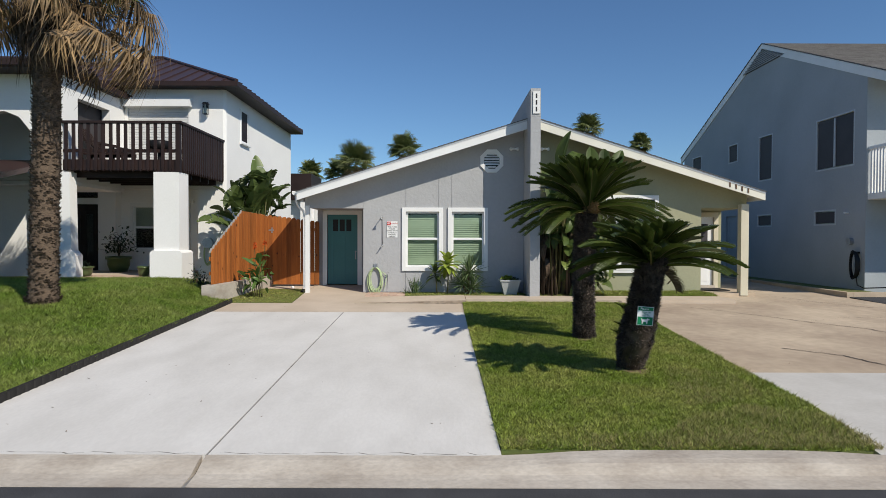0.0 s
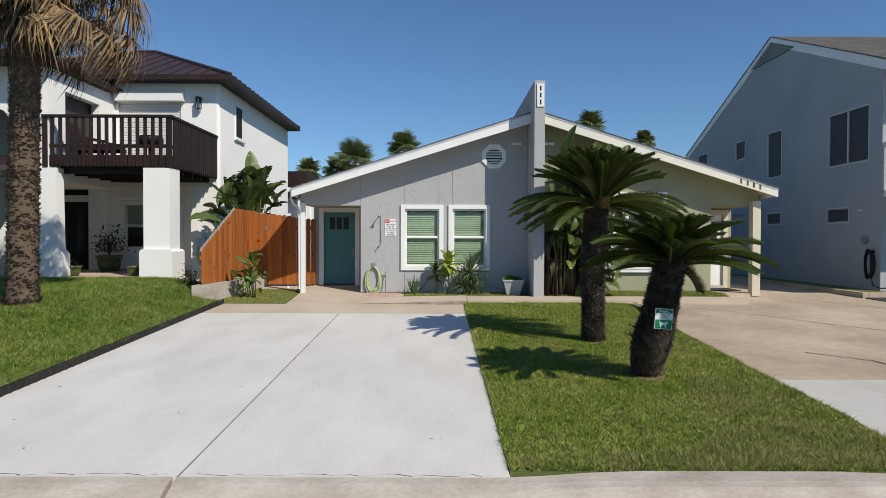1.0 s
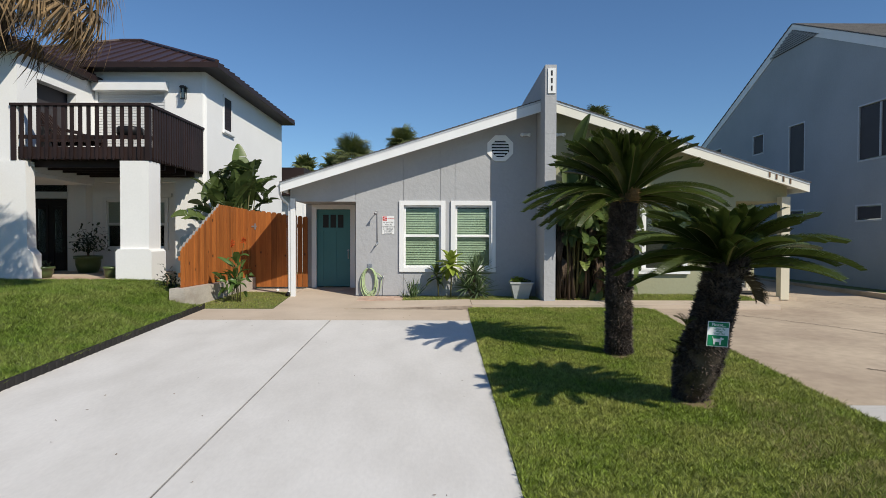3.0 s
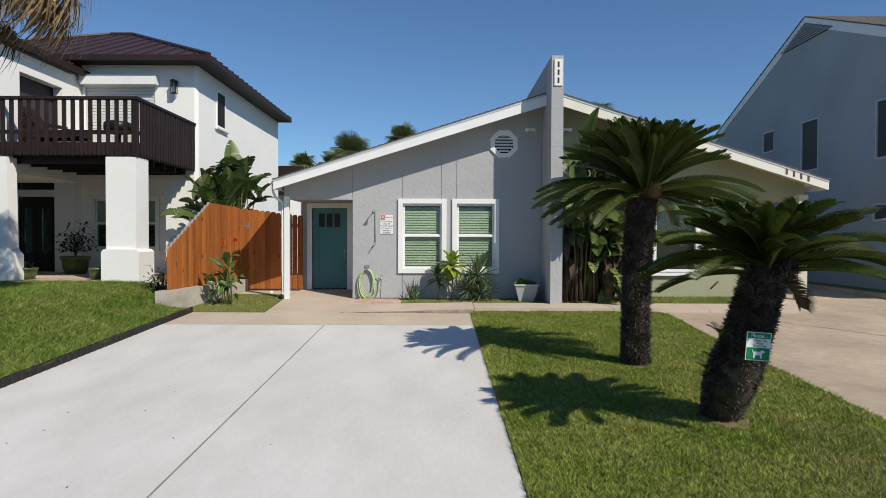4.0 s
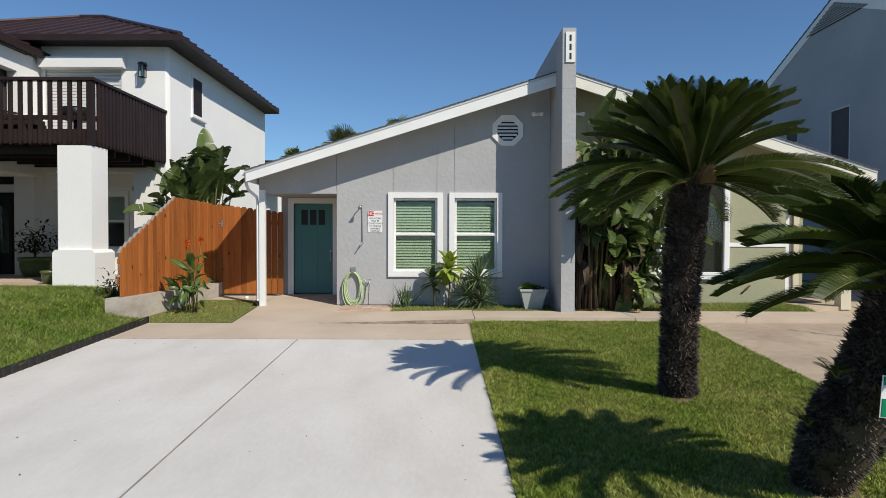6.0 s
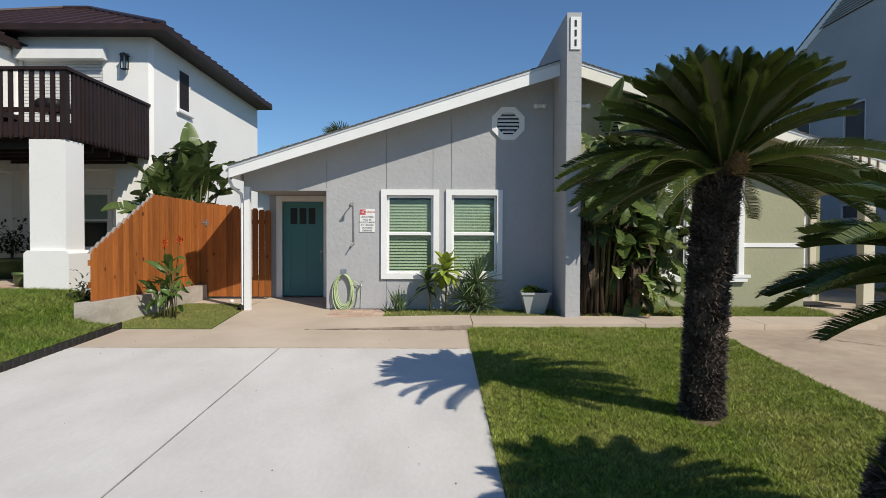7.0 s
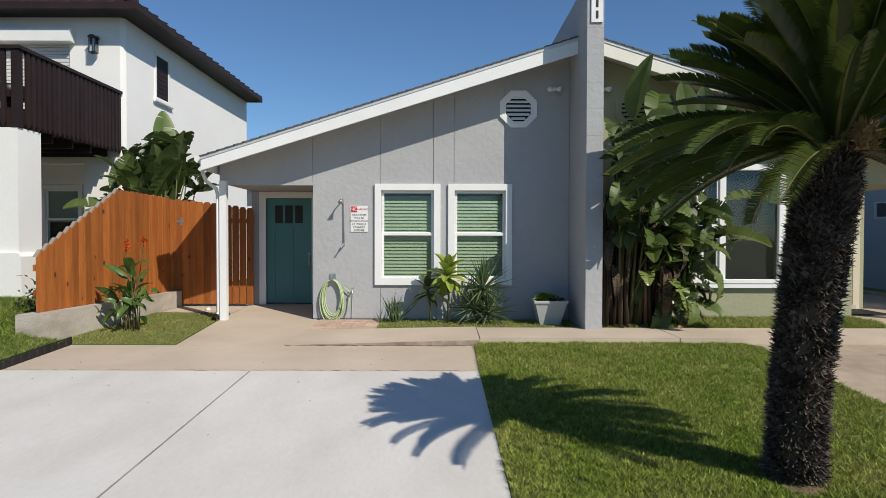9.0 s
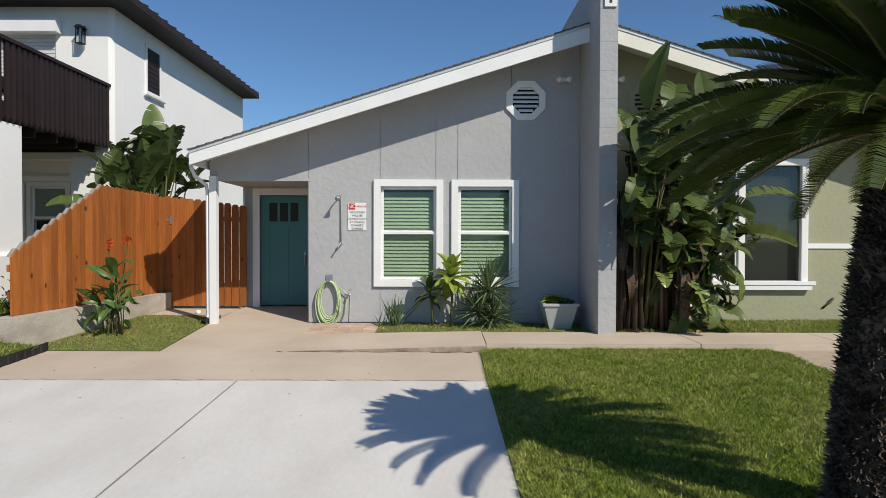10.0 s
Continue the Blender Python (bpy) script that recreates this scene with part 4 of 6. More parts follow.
part("hinge_plate", box(B(), -5.09, -5.05, 17.588, 17.598, 2.00, 2.16), M["steel"], hg)
foot = thing("footing", (-5.5, 15.5, 0.4), "poured concrete footing under the fence", "footing", kind="structure")
part("block", prism(B(), [(-5.66, 13.89), (-5.34, 13.89), (-5.18, 15.8), (-5.50, 15.8)], "z", 0.15, 0.73), M["concrete_kerb"], foot, "", 0.015)
part("block", prism(B(), [(-5.50, 15.81), (-5.20, 15.81), (-5.06, 17.58), (-5.36, 17.58)], "z", 0.15, 0.73), M["concrete_kerb"], foot, "", 0.015)


# ---- lawns ----
def smooth_step(a, b, x):
    t = min(max((x - a) / (b - a), 0.0), 1.0)
    return t * t * (3 - 2 * t)


def left_z(x, y):
    """The neighbour's lawn: level with the drive at its edging, rising to the house."""
    high = min(0.745, 0.05 + 0.10 * (y - 5.0))
    low_ = zg(y) + 0.05
    return low_ + (max(high, low_) - low_) * smooth_step(4.85, 7.2, -x)


def edge_x(y):
    return -4.705 - 0.03 * (y - 5.0)


def right_z(x, y):
    return zg(y) + 0.012


def bed_z(x, y):
    return 0.385 + (0.05 * (y - 15.07) if x > 2.4 else 0.0)


def wedge_z(x, y):
    return zg(y) + 0.004


def inside(px, py, poly):
    c = np.zeros(px.shape, bool)
    for (x0, y0), (x1, y1) in zip(poly, poly[1:] + poly[:1]):
        with np.errstate(divide='ignore', invalid='ignore'):
            c ^= ((y0 > py) != (y1 > py)) & (px < (x1 - x0) * (py - y0) / (y1 - y0 + 1e-12) + x0)
    return c


def lawn(name, poly, zf, label, step=0.5):
    """Solid turf bed with a top that follows zf."""
    bm = B()
    f = bm.faces.new([bm.verts.new((x, y, 0)) for x, y in poly])
    xs_, ys_ = [p[0] for p in poly], [p[1] for p in poly]
    for axis, lo, hi in ((0, min(xs_), max(xs_)), (1, min(ys_), max(ys_))):
        k = lo + step
        while k < hi:
            bmesh.ops.bisect_plane(bm, geom=bm.verts[:] + bm.edges[:] + bm.faces[:], plane_co=(k, k, 0), plane_no=(1, 0, 0) if axis == 0 else (0, 1, 0))
            k += step
    ext = bmesh.ops.extrude_face_region(bm, geom=bm.faces[:])
    up = {g for g in ext["geom"] if isinstance(g, bmesh.types.BMVert)}
    for v in bm.verts:
        v.co.z = zf(v.co.x, v.co.y) if v in up else -0.4
    return tagged(part(name, bm, M["soil"]), label, "lawn", kind="structure")


def grass(name, poly, zf, density, h, w, label, seed, lean=1.2, material="grass"):
    """Mown grass: single tapering blades scattered over a lawn."""
    rng = np.random.default_rng(seed)
    xs_, ys_ = [p[0] for p in poly], [p[1] for p in poly]
    n = int(density * (max(xs_) - min(xs_)) * (max(ys_) - min(ys_)))
    px, py = rng.uniform(min(xs_), max(xs_), n), rng.uniform(min(ys_), max(ys_), n)
    k = inside(px, py, poly)
    px, py = px[k], py[k]
    n = len(px)
    pz = np.array([zf(x, y) for x, y in zip(px, py)]) - 0.004
    a, b = rng.uniform(0, 2 * np.pi, n), rng.uniform(0, 2 * np.pi, n)
    clump = 0.6 + 0.4 * np.abs(np.sin(px * 5.1 + np.sin(py * 3.3) * 2) * np.cos(py * 4.3 + px)) + 0.9 * np.abs(np.sin(px * 23 + np.sin(py * 17) * 2.2) * np.sin(py * 26 + np.sin(px * 13) * 2.5)) ** 1.5
    hh, ll = h * clump * rng.uniform(0.55, 1.25, n), lean * rng.uniform(0.2, 1.2, n)
    v = np.empty((n, 3, 3))
    v[:, 0] = np.stack([px - w * np.cos(a), py - w * np.sin(a), pz], 1)
    v[:, 1] = np.stack([px + w * np.cos(a), py + w * np.sin(a), pz], 1)
    v[:, 2] = np.stack([px + hh * ll * np.cos(b), py + hh * ll * np.sin(b), pz + hh], 1)
    me = bpy.data.meshes.new(name)
    me.vertices.add(3 * n)
    me.vertices.foreach_set("co", v.ravel())
    me.loops.add(3 * n)
    me.loops.foreach_set("vertex_index", np.arange(3 * n, dtype=np.int32))
    me.polygons.add(n)
    me.polygons.foreach_set("loop_start", np.arange(0, 3 * n, 3, dtype=np.int32))
    me.update()
    me.materials.append(M[material])
    return tagged(new(name, me), label, "grass", kind="stuff")


lawn_r = [(0.507, 5.06), (3.70, 5.06), (3.79, 5.35), (3.945, 6.2), (3.97, 8.0), (4.045, 10.4), (4.135, 12.0), (4.235, 13.2), (4.25, 13.8), (4.15, 14.08), (0.476, 14.08), (0.463, 12.63)]
lawn_l = [(-40, 5.06), (-4.725, 5.06), (-4.992, 13.95), (-5.68, 13.95), (-5.68, 15.88), (-16, 15.88), (-40, 15.88)]
lawn_w = [(-5.33, 13.995), (-3.58, 13.995), (-3.735, 16.0), (-3.8, 16.7), (-5.15, 16.7)]
bed_l = [(-0.97, 15.07), (2.17, 15.07), (2.17, 16.03), (-0.97, 16.03)]
bed_r = [(2.44, 15.07), (7.0, 15.07), (7.15, 15.7), (6.97, 16.04), (2.44, 16.04)]
lawn("lawn", lawn_r, right_z, "mown green lawn with dry patches under the cycads")
lawn("lawn", lawn_l, left_z, "raised green lawn sloping up to the white house")
lawn("lawn", lawn_w, wedge_z, "small wedge of thin grass before the fence")
lawn("lawn", bed_l, bed_z, "narrow grassy bed under the front windows")
lawn("lawn", bed_r, bed_z, "narrow grassy bed under the olive wall")
grass("grass", lawn_r, right_z, 17000, 0.031, 0.0054, "short green lawn grass", 1, 1.25)
grass("grass", [(-14, 5.06), (-4.73, 5.06), (-5.0, 13.95), (-5.68, 13.95), (-5.68, 15.88), (-14, 15.88)], left_z, 5200, 0.050, 0.0068, "lush green lawn grass", 2, 1.5, "grass_lush")
grass("grass", [(1.7, 5.1), (3.85, 5.1), (3.9, 5.9), (3.2, 6.3), (2.4, 5.8)], right_z, 7000, 0.046, 0.0045, "dry straw patch in the lawn", 6, material="grass_dry")
grass("grass", [(2.6, 6.2), (3.6, 6.6), (3.7, 7.6), (3.0, 7.9), (2.7, 7.2)], right_z, 4500, 0.044, 0.0045, "dry straw patch in the lawn", 7, material="grass_dry")
grass("grass", [(0.55, 5.08), (3.7, 5.08), (3.75, 5.3), (2.0, 5.45), (0.55, 5.3)], right_z, 5000, 0.042, 0.0045, "dry grass along the kerb", 11, material="grass_dry")
grass("grass", lawn_w, wedge_z, 3000, 0.022, 0.004, "thin dry lawn grass", 3, material="grass_dry")
grass("grass", bed_l, bed_z, 1500, 0.028, 0.005, "thin lawn grass in the bed", 4)
grass("grass", bed_l, bed_z, 1500, 0.025, 0.004, "dry straw among the bed grass", 10, material="grass_dry")
grass("grass", bed_r, bed_z, 4000, 0.045, 0.005, "thin lawn grass in the bed", 5)
grass("grass", bed_r, bed_z, 2500, 0.04, 0.004, "dry straw among the bed grass", 8, material="grass_dry")
grass("grass", lawn_w, wedge_z, 2200, 0.024, 0.005, "short green grass before the fence", 9)
edging = thing("lawn_edging", (-4.96, 9, 0.2), "black plastic lawn edging beside the driveway", "edging")
for i in range(18):
    y0, y1 = 5.1 + i * 0.495, 5.1 + (i + 1) * 0.495 - 0.004
    e0, e1 = edge_x(y0), edge_x(y1)
    part("strip", hexa(B(), [(e0 - 0.016, y0, zg(y0) - 0.1), (e0, y0, zg(y0) - 0.1), (e1, y1, zg(y1) - 0.1), (e1 - 0.016, y1, zg(y1) - 0.1)],
                       [(e0 - 0.016, y0, zg(y0) + 0.105), (e0, y0, zg(y0) + 0.105), (e1, y1, zg(y1) + 0.105), (e1 - 0.016, y1, zg(y1) + 0.105)]), M["rubber"], edging)
for i in range(61):       # moulded ribs
    y = 5.14 + i * 0.145
    e = edge_x(y)
    part("rib", hexa(B(), [(e + 0.0005, y, zg(y) + 0.004), (e + 0.016, y + 0.012, zg(y) + 0.004), (e + 0.016, y + 0.05, zg(y) + 0.004), (e + 0.0005, y + 0.062, zg(y) + 0.004)],
                     [(e + 0.0005, y, zg(y) + 0.10), (e + 0.016, y + 0.012, zg(y) + 0.10), (e + 0.016, y + 0.05, zg(y) + 0.10), (e + 0.0005, y + 0.062, zg(y) + 0.10)]), M["rubber"], edging)

# ---- foliage materials ----
M["cycad"] = mat("cycad_leaflets", (0.050, 0.074, 0.015), 0.25, 0.2, 3, 20, 0, second=(0.080, 0.105, 0.022), trans=0.28, rand=0.3, spec=0.6)
M["rachis"] = mat("cycad_stalk", (0.20, 0.17, 0.06), 0.6, 0.2, 6, 30, 0)
M["cycad_trunk"] = mat("cycad_trunk", (0.036, 0.026, 0.020), 0.5, 0.25, 6, 40, 0.6, second=(0.115, 0.088, 0.070), island=0.9, spec=0.5)
M["cone"] = mat("cycad_felt", (0.36, 0.22, 0.09), 0.95, 0.2, 12, 60, 0.8)
M["palm_trunk"] = mat("palm_trunk", (0.135, 0.096, 0.066), 0.95, 0.25, 20, 40, 0.8, second=(0.065, 0.047, 0.035), island=0.3, stretch=(1, 1, 4))
M["dead_frond"] = mat("dry_palm_leaf", (0.36, 0.235, 0.115), 0.8, 0.25, 3, 20, 0, second=(0.11, 0.085, 0.062), trans=0.15, rand=0.55, island=0.35)
M["palm_green"] = mat("palm_leaf", (0.12, 0.155, 0.045), 0.42, 0.2, 2, 20, 0, second=(0.19, 0.20, 0.075), trans=0.25, rand=0.3)
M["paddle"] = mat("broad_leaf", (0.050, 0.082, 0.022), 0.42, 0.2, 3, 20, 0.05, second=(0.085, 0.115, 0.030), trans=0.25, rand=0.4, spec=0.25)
M["leaf_light"] = mat("young_leaf", (0.34, 0.43, 0.07), 0.45, 0.15, 4, 20, 0, trans=0.3, rand=0.2)
M["spike"] = mat("sword_leaf", (0.08, 0.13, 0.06), 0.45, 0.2, 5, 25, 0, second=(0.13, 0.18, 0.07), trans=0.15, rand=0.2)
M["canna"] = mat("canna_leaf", (0.075, 0.14, 0.035), 0.35, 0.2, 4, 20, 0, second=(0.12, 0.19, 0.045), trans=0.25, rand=0.2)
M["paddle_mid"] = mat("banana_leaf", (0.085, 0.125, 0.034), 0.4, 0.2, 3, 20, 0.05, second=(0.12, 0.16, 0.05), trans=0.25, rand=0.4, spec=0.4)
M["stalk"] = mat("green_brown_stalk", (0.13, 0.12, 0.05), 0.7, 0.2, 6, 30, 0.1)
M["dry_stalk"] = mat("dry_brown_stalk", (0.17, 0.115, 0.075), 0.9, 0.25, 6, 30, 0.3, rand=0.3)
M["sheath"] = mat("old_brown_sheath", (0.045, 0.031, 0.022), 0.9, 0.3, 6, 30, 0.4, second=(0.11, 0.075, 0.048), rand=0.5, stretch=(4, 4, 0.6))
M["thatch"] = mat("old_palm_thatch", (0.055, 0.042, 0.034), 0.9, 0.3, 3, 20, 0, second=(0.12, 0.09, 0.065), rand=0.4, island=0.4)
M["bloom"] = mat("orange_bloom", (0.75, 0.12, 0.02), 0.6, 0.2, 10, 40, 0, trans=0.3)
M["shrub"] = mat("dark_shrub_leaf", (0.03, 0.05, 0.03), 0.6, 0.2, 4, 30, 0, trans=0.15)


def raw_mesh(name, verts, faces, material):
    me = bpy.data.meshes.new(name)
    me.from_pydata([tuple(v) for v in verts], [], faces)
    me.materials.append(material)
    me.update()
    return me


def put(name, me, parent, m, label=""):
    """One leaf or other repeat of a shared mesh, under its plant."""
    o = new(name, me)
    o.parent = parent
    o.matrix_parent_inverse = Matrix.Translation(parent.location).inverted()
    o.matrix_basis = m
    return tagged(o, label)


def frond_mesh(name, length, elev, droop, seed, leaflet=0.155, k=132):
    """A feather frond along +x: arching stalk and two rows of narrow pointed leaflets."""
    r = random.Random(seed)
    verts, faces = [], []
    n = 22
    pts, ang, p = [], radians(elev), Vector((0, 0, 0))
    for i in range(n + 1):
        pts.append(p.copy())
        a = ang - radians(droop) * (i / n) ** 1.3
        p = p + Vector((math.cos(a), 0, math.sin(a))) * (length / n)

    def on(t):
        i = min(int(t * n), n - 1)
        return pts[i].lerp(pts[i + 1], t * n - i), (pts[i + 1] - pts[i]).normalized()
    for i in range(n):        # stalk, three sided
        w = 0.011 * (1 - 0.8 * i / n)
        base = len(verts)
        for q, ww in ((pts[i], w), (pts[i + 1], w * 0.96)):
            verts += [q + Vector((0, ww, 0)), q + Vector((0, -ww, 0)), q + Vector((0, 0, ww * 0.9))]
        faces += [(base, base + 1, base + 4, base + 3), (base + 1, base + 2, base + 5, base + 4), (base + 2, base, base + 3, base + 5)]
    stalk_faces = len(faces)
    for i in range(k):
        t = 0.07 + 0.93 * i / k
        q, d = on(t)
        side = Vector((0, 1, 0))
        upv = side.cross(d) * -1
        if upv.z < 0:
            upv = -upv
        ll = leaflet * min(1.0, 0.30 + 2.4 * t) * (1 - 0.42 * max(0, (t - 0.75) / 0.25) ** 2) * r.uniform(0.92, 1.06)
        fwd = 0.45 + 0.5 * t
        for s in (-1, 1):
            dr_ = (side * s * math.cos(0.35) + upv * (0.72 + r.uniform(-0.08, 0.08)) + d * fwd).normalized()
            tip = q + dr_ * ll + Vector((0, 0, -0.20 * ll))
            mid = q + dr_ * ll * 0.55 + upv * 0.004
            wv = d * 0.0047 * leaflet / 0.15
            b0 = len(verts)
            verts.extend([q - wv * 0.7, q + wv * 0.7, mid + wv, mid - wv, tip])
            faces.extend([(b0, b0 + 1, b0 + 2, b0 + 3), (b0 + 3, b0 + 2, b0 + 4)])
    me = raw_mesh(name, verts, faces, M["cycad"])
    me.materials.append(M["rachis"])
    for i in range(stalk_faces):
        me.polygons[i].material_index = 1
    return me


def cycad(base, path, radius, crown, frond_len, rings_, label, seed, dry=0, girth=(1.1, 1.0, 1.0, 0.95), pups=(), woolly=True):
    """Sago cycad: shaggy trunk along path, felted heart and rings of feather fronds."""
    r = random.Random(seed)
    c = thing("sago_cycad", base, label, "cycad", "cycads on the lawn")
    pts = [Vector(p) for p in path]
    dense = []
    for a, b in zip(pts, pts[1:]):
        dense += [a.lerp(b, k / 6) for k in range(6)]
    dense.append(pts[-1])

    def rad(t):
        u = min(max(t / (len(dense) - 1), 0.0), 0.9999) * (len(girth) - 1)
        k_ = int(u)
        return radius * (girth[k_] + (girth[k_ + 1] - girth[k_]) * (u - k_)) * (0.96 + 0.10 * noise.noise((t * 0.5, seed, 0)))
    bm = tube(B(), dense, radius, 18, True, [0.94 * rad(i) for i in range(len(dense))])
    part("trunk", bm, M["cycad_trunk"], c, "dark shaggy trunk", smooth=True)
    verts, faces = [], []
    cnt = 11000
    for i in range(cnt):
        t = r.random() * (len(dense) - 1.001)
        q = dense[int(t)].lerp(dense[int(t) + 1], t % 1)
        a = r.uniform(0, 2 * math.pi)
        o = Vector((math.cos(a), math.sin(a), 0))
        tang = Vector((-o.y, o.x, 0))
        l = r.uniform(0.025, 0.08)
        s = q + o * rad(t) * 0.90
        tip = s + o * l * r.uniform(0.55, 0.95) + Vector((0, 0, l * r.uniform(-0.35, 0.9))) + tang * r.uniform(-0.03, 0.03)
        w = r.uniform(0.0025, 0.007)
        b0 = len(verts)
        verts += [s - tang * w, s + tang * w, s + Vector((0, 0, 0.018)), tip + tang * 0.004, tip - tang * 0.004]
        faces += [(b0, b0 + 1, b0 + 3, b0 + 4), (b0 + 1, b0 + 2, b0 + 3), (b0 + 2, b0, b0 + 4, b0 + 3)]
    o = new("leaf_base", raw_mesh("leaf_base", verts, faces, M["cycad_trunk"]))
    o.parent = c
    o.matrix_parent_inverse = Matrix.Translation(c.location).inverted()
    tagged(o, "old leaf stubs", kind="stuff")
    part("heart", lathe(B(), (crown[0], crown[1], crown[2] - 0.06), [(radius * 0.7, 0), (radius * 0.7, 0.06), (radius * 0.4, 0.14), (0.03, 0.19)], 14), M["cone"] if woolly else M["cycad_trunk"], c, "felted heart", smooth=True)
    if woolly:
        part("heart", lathe(B(), (crown[0] + 0.07, crown[1] - 0.16, crown[2] - 0.02), [(0.02, 0), (0.05, 0.03), (0.06, 0.07), (0.045, 0.11), (0.012, 0.135)], 12), M["cone"], c, "tan felted seed cone", smooth=True)
    verts, faces = [], []
    for i in range(620):          # woolly scales round the heart and the cone
        a, u = r.uniform(0, 2 * math.pi), r.random()
        o = Vector((math.cos(a), math.sin(a), 0))
        tg = Vector((-o.y, o.x, 0))
        if i % 3:
            s = Vector(crown) + o * radius * (0.95 - 0.6 * u) + Vector((0, 0, -0.05 + 0.20 * u))
        else:
            s = Vector(crown) + Vector((0.07, -0.16, -0.03 + 0.15 * u)) + o * 0.055 * (1 - 0.7 * abs(u - 0.4))
        tip = s + o * r.uniform(0.02, 0.06) + Vector((0, 0, r.uniform(0.0, 0.06))) + tg * r.uniform(-0.025, 0.025)
        b0 = len(verts)
        verts += [s - tg * 0.009, s + tg * 0.009, tip, s + o * 0.008 + Vector((0, 0, 0.012))]
        faces += [(b0, b0 + 1, b0 + 3), (b0 + 1, b0 + 2, b0 + 3), (b0 + 2, b0, b0 + 3)]
    o = new("heart_scale", raw_mesh("heart_scale", verts, faces, M["cone"] if woolly else M["cycad_trunk"]))
    o.parent, o.matrix_parent_inverse = c, Matrix.Translation(c.location).inverted()
    tagged(o, "tan woolly scales", kind="stuff")
    for i, at in enumerate(pups):      # small offsets sprouting from the trunk
        pm = frond_mesh("offset_leaf", 0.16, 50, 40, seed + 90 + i, 0.05, 26)
        for k in range(7):
            put("offset_leaf", pm, c, Matrix.Translation(at) @ Matrix.Rotation(k * 0.9, 4, 'Z') @ Matrix.Scale(r.uniform(0.6, 1.0), 4))
    for i in range(dry):
        dm = frond_mesh("dry_frond", 0.5, -12, 60, seed + 70 + i)
        dm.materials[0] = M["dead_frond"]
        put("dry_frond", dm, c, Matrix.Translation(crown) @ Matrix.Rotation(radians(20), 4, 'Z'), "dry brown frond")
    k = 0
    for count, elev, droop, scale, start in rings_:
        mm = [frond_mesh("frond", frond_len * scale, elev + d, droop + d, seed * 50 + k * 3 + j) for j, d in enumerate((-5, 6))]
        for i in range(count):
            yaw = start + 360 * i / count + r.uniform(-6, 6)
            if elev < 22 and abs((yaw % 360) - 268) < 34:      # the low fronds towards the street have been cut away
                yaw += 75 if (yaw % 360) > 268 else -75
            sc_ = r.uniform(0.9, 1.06)
            m = Matrix.Translation(Vector(crown) + Vector((r.uniform(-0.04, 0.04), r.uniform(-0.04, 0.04), r.uniform(-0.03, 0.05)))) @ Matrix.Rotation(radians(yaw), 4, 'Z') @ Matrix.Rotation(radians(r.uniform(-14, 14)), 4, 'X') @ Matrix.Rotation(radians(r.uniform(-5, 5)), 4, 'Y') @ Matrix.Scale(sc_, 4)
            put("frond", mm[i % 2], c, m)
        k += 1
    return c


cycad((2.36, 9.88, 0.25), [(2.36, 9.88, 0.12), (2.33, 9.78, 0.75), (2.275, 9.59, 1.4), (2.26, 9.46, 1.9), (2.28, 9.42, 2.26)], 0.16, (2.29, 9.42, 2.28), 1.2,
      [(14, 80, 22, 0.57, 0), (25, 71, 26, 0.66, 10), (37, 62, 30, 0.78, 5), (36, 51, 34, 0.87, 18), (12, 40, 40, 0.92, 8), (19, 15, 50, 1.12, 0), (20, 3, 44, 1.02, 14)], "tall sago cycad with dark shaggy trunk on the lawn", 3)
cycad((2.49, 7.88, 0.17), [(2.49, 7.88, 0.06), (2.475, 7.64, 0.5), (2.475, 7.34, 1.0), (2.50, 7.14, 1.48)], 0.185, (2.50, 7.13, 1.50), 0.96,
      [(11, 78, 30, 0.54, 0), (16, 64, 38, 0.70, 10), (20, 50, 42, 0.88, 5), (19, 34, 46, 0.99, 18), (14, 15, 46, 1.0, 0)], "leaning sago cycad with a sign on its trunk", 5, 1, (0.68, 1.2, 1.0, 0.82), [(2.24, 7.56, 0.62), (2.22, 7.28, 0.98), (2.30, 7.50, 0.70)], False)
# litter round the trunks
for cx, cy in ((2.36, 9.86), (2.49, 7.80)):
    b = lathe(B(), (cx, cy, zg(cy) - 0.02), [(0.27, 0), (0.26, 0.03), (0.18, 0.05)], 14)
    for v in b.verts:
        v.co.x += 0.05 * noise.noise((v.co.x * 4, v.co.y * 4, 1))
        v.co.y += 0.08 * noise.noise((v.co.x * 4, v.co.y * 4, 5))
    tagged(part("dirt_patch", b, M["dirt"]), "bare soil round a cycad trunk", "soil", kind="structure")


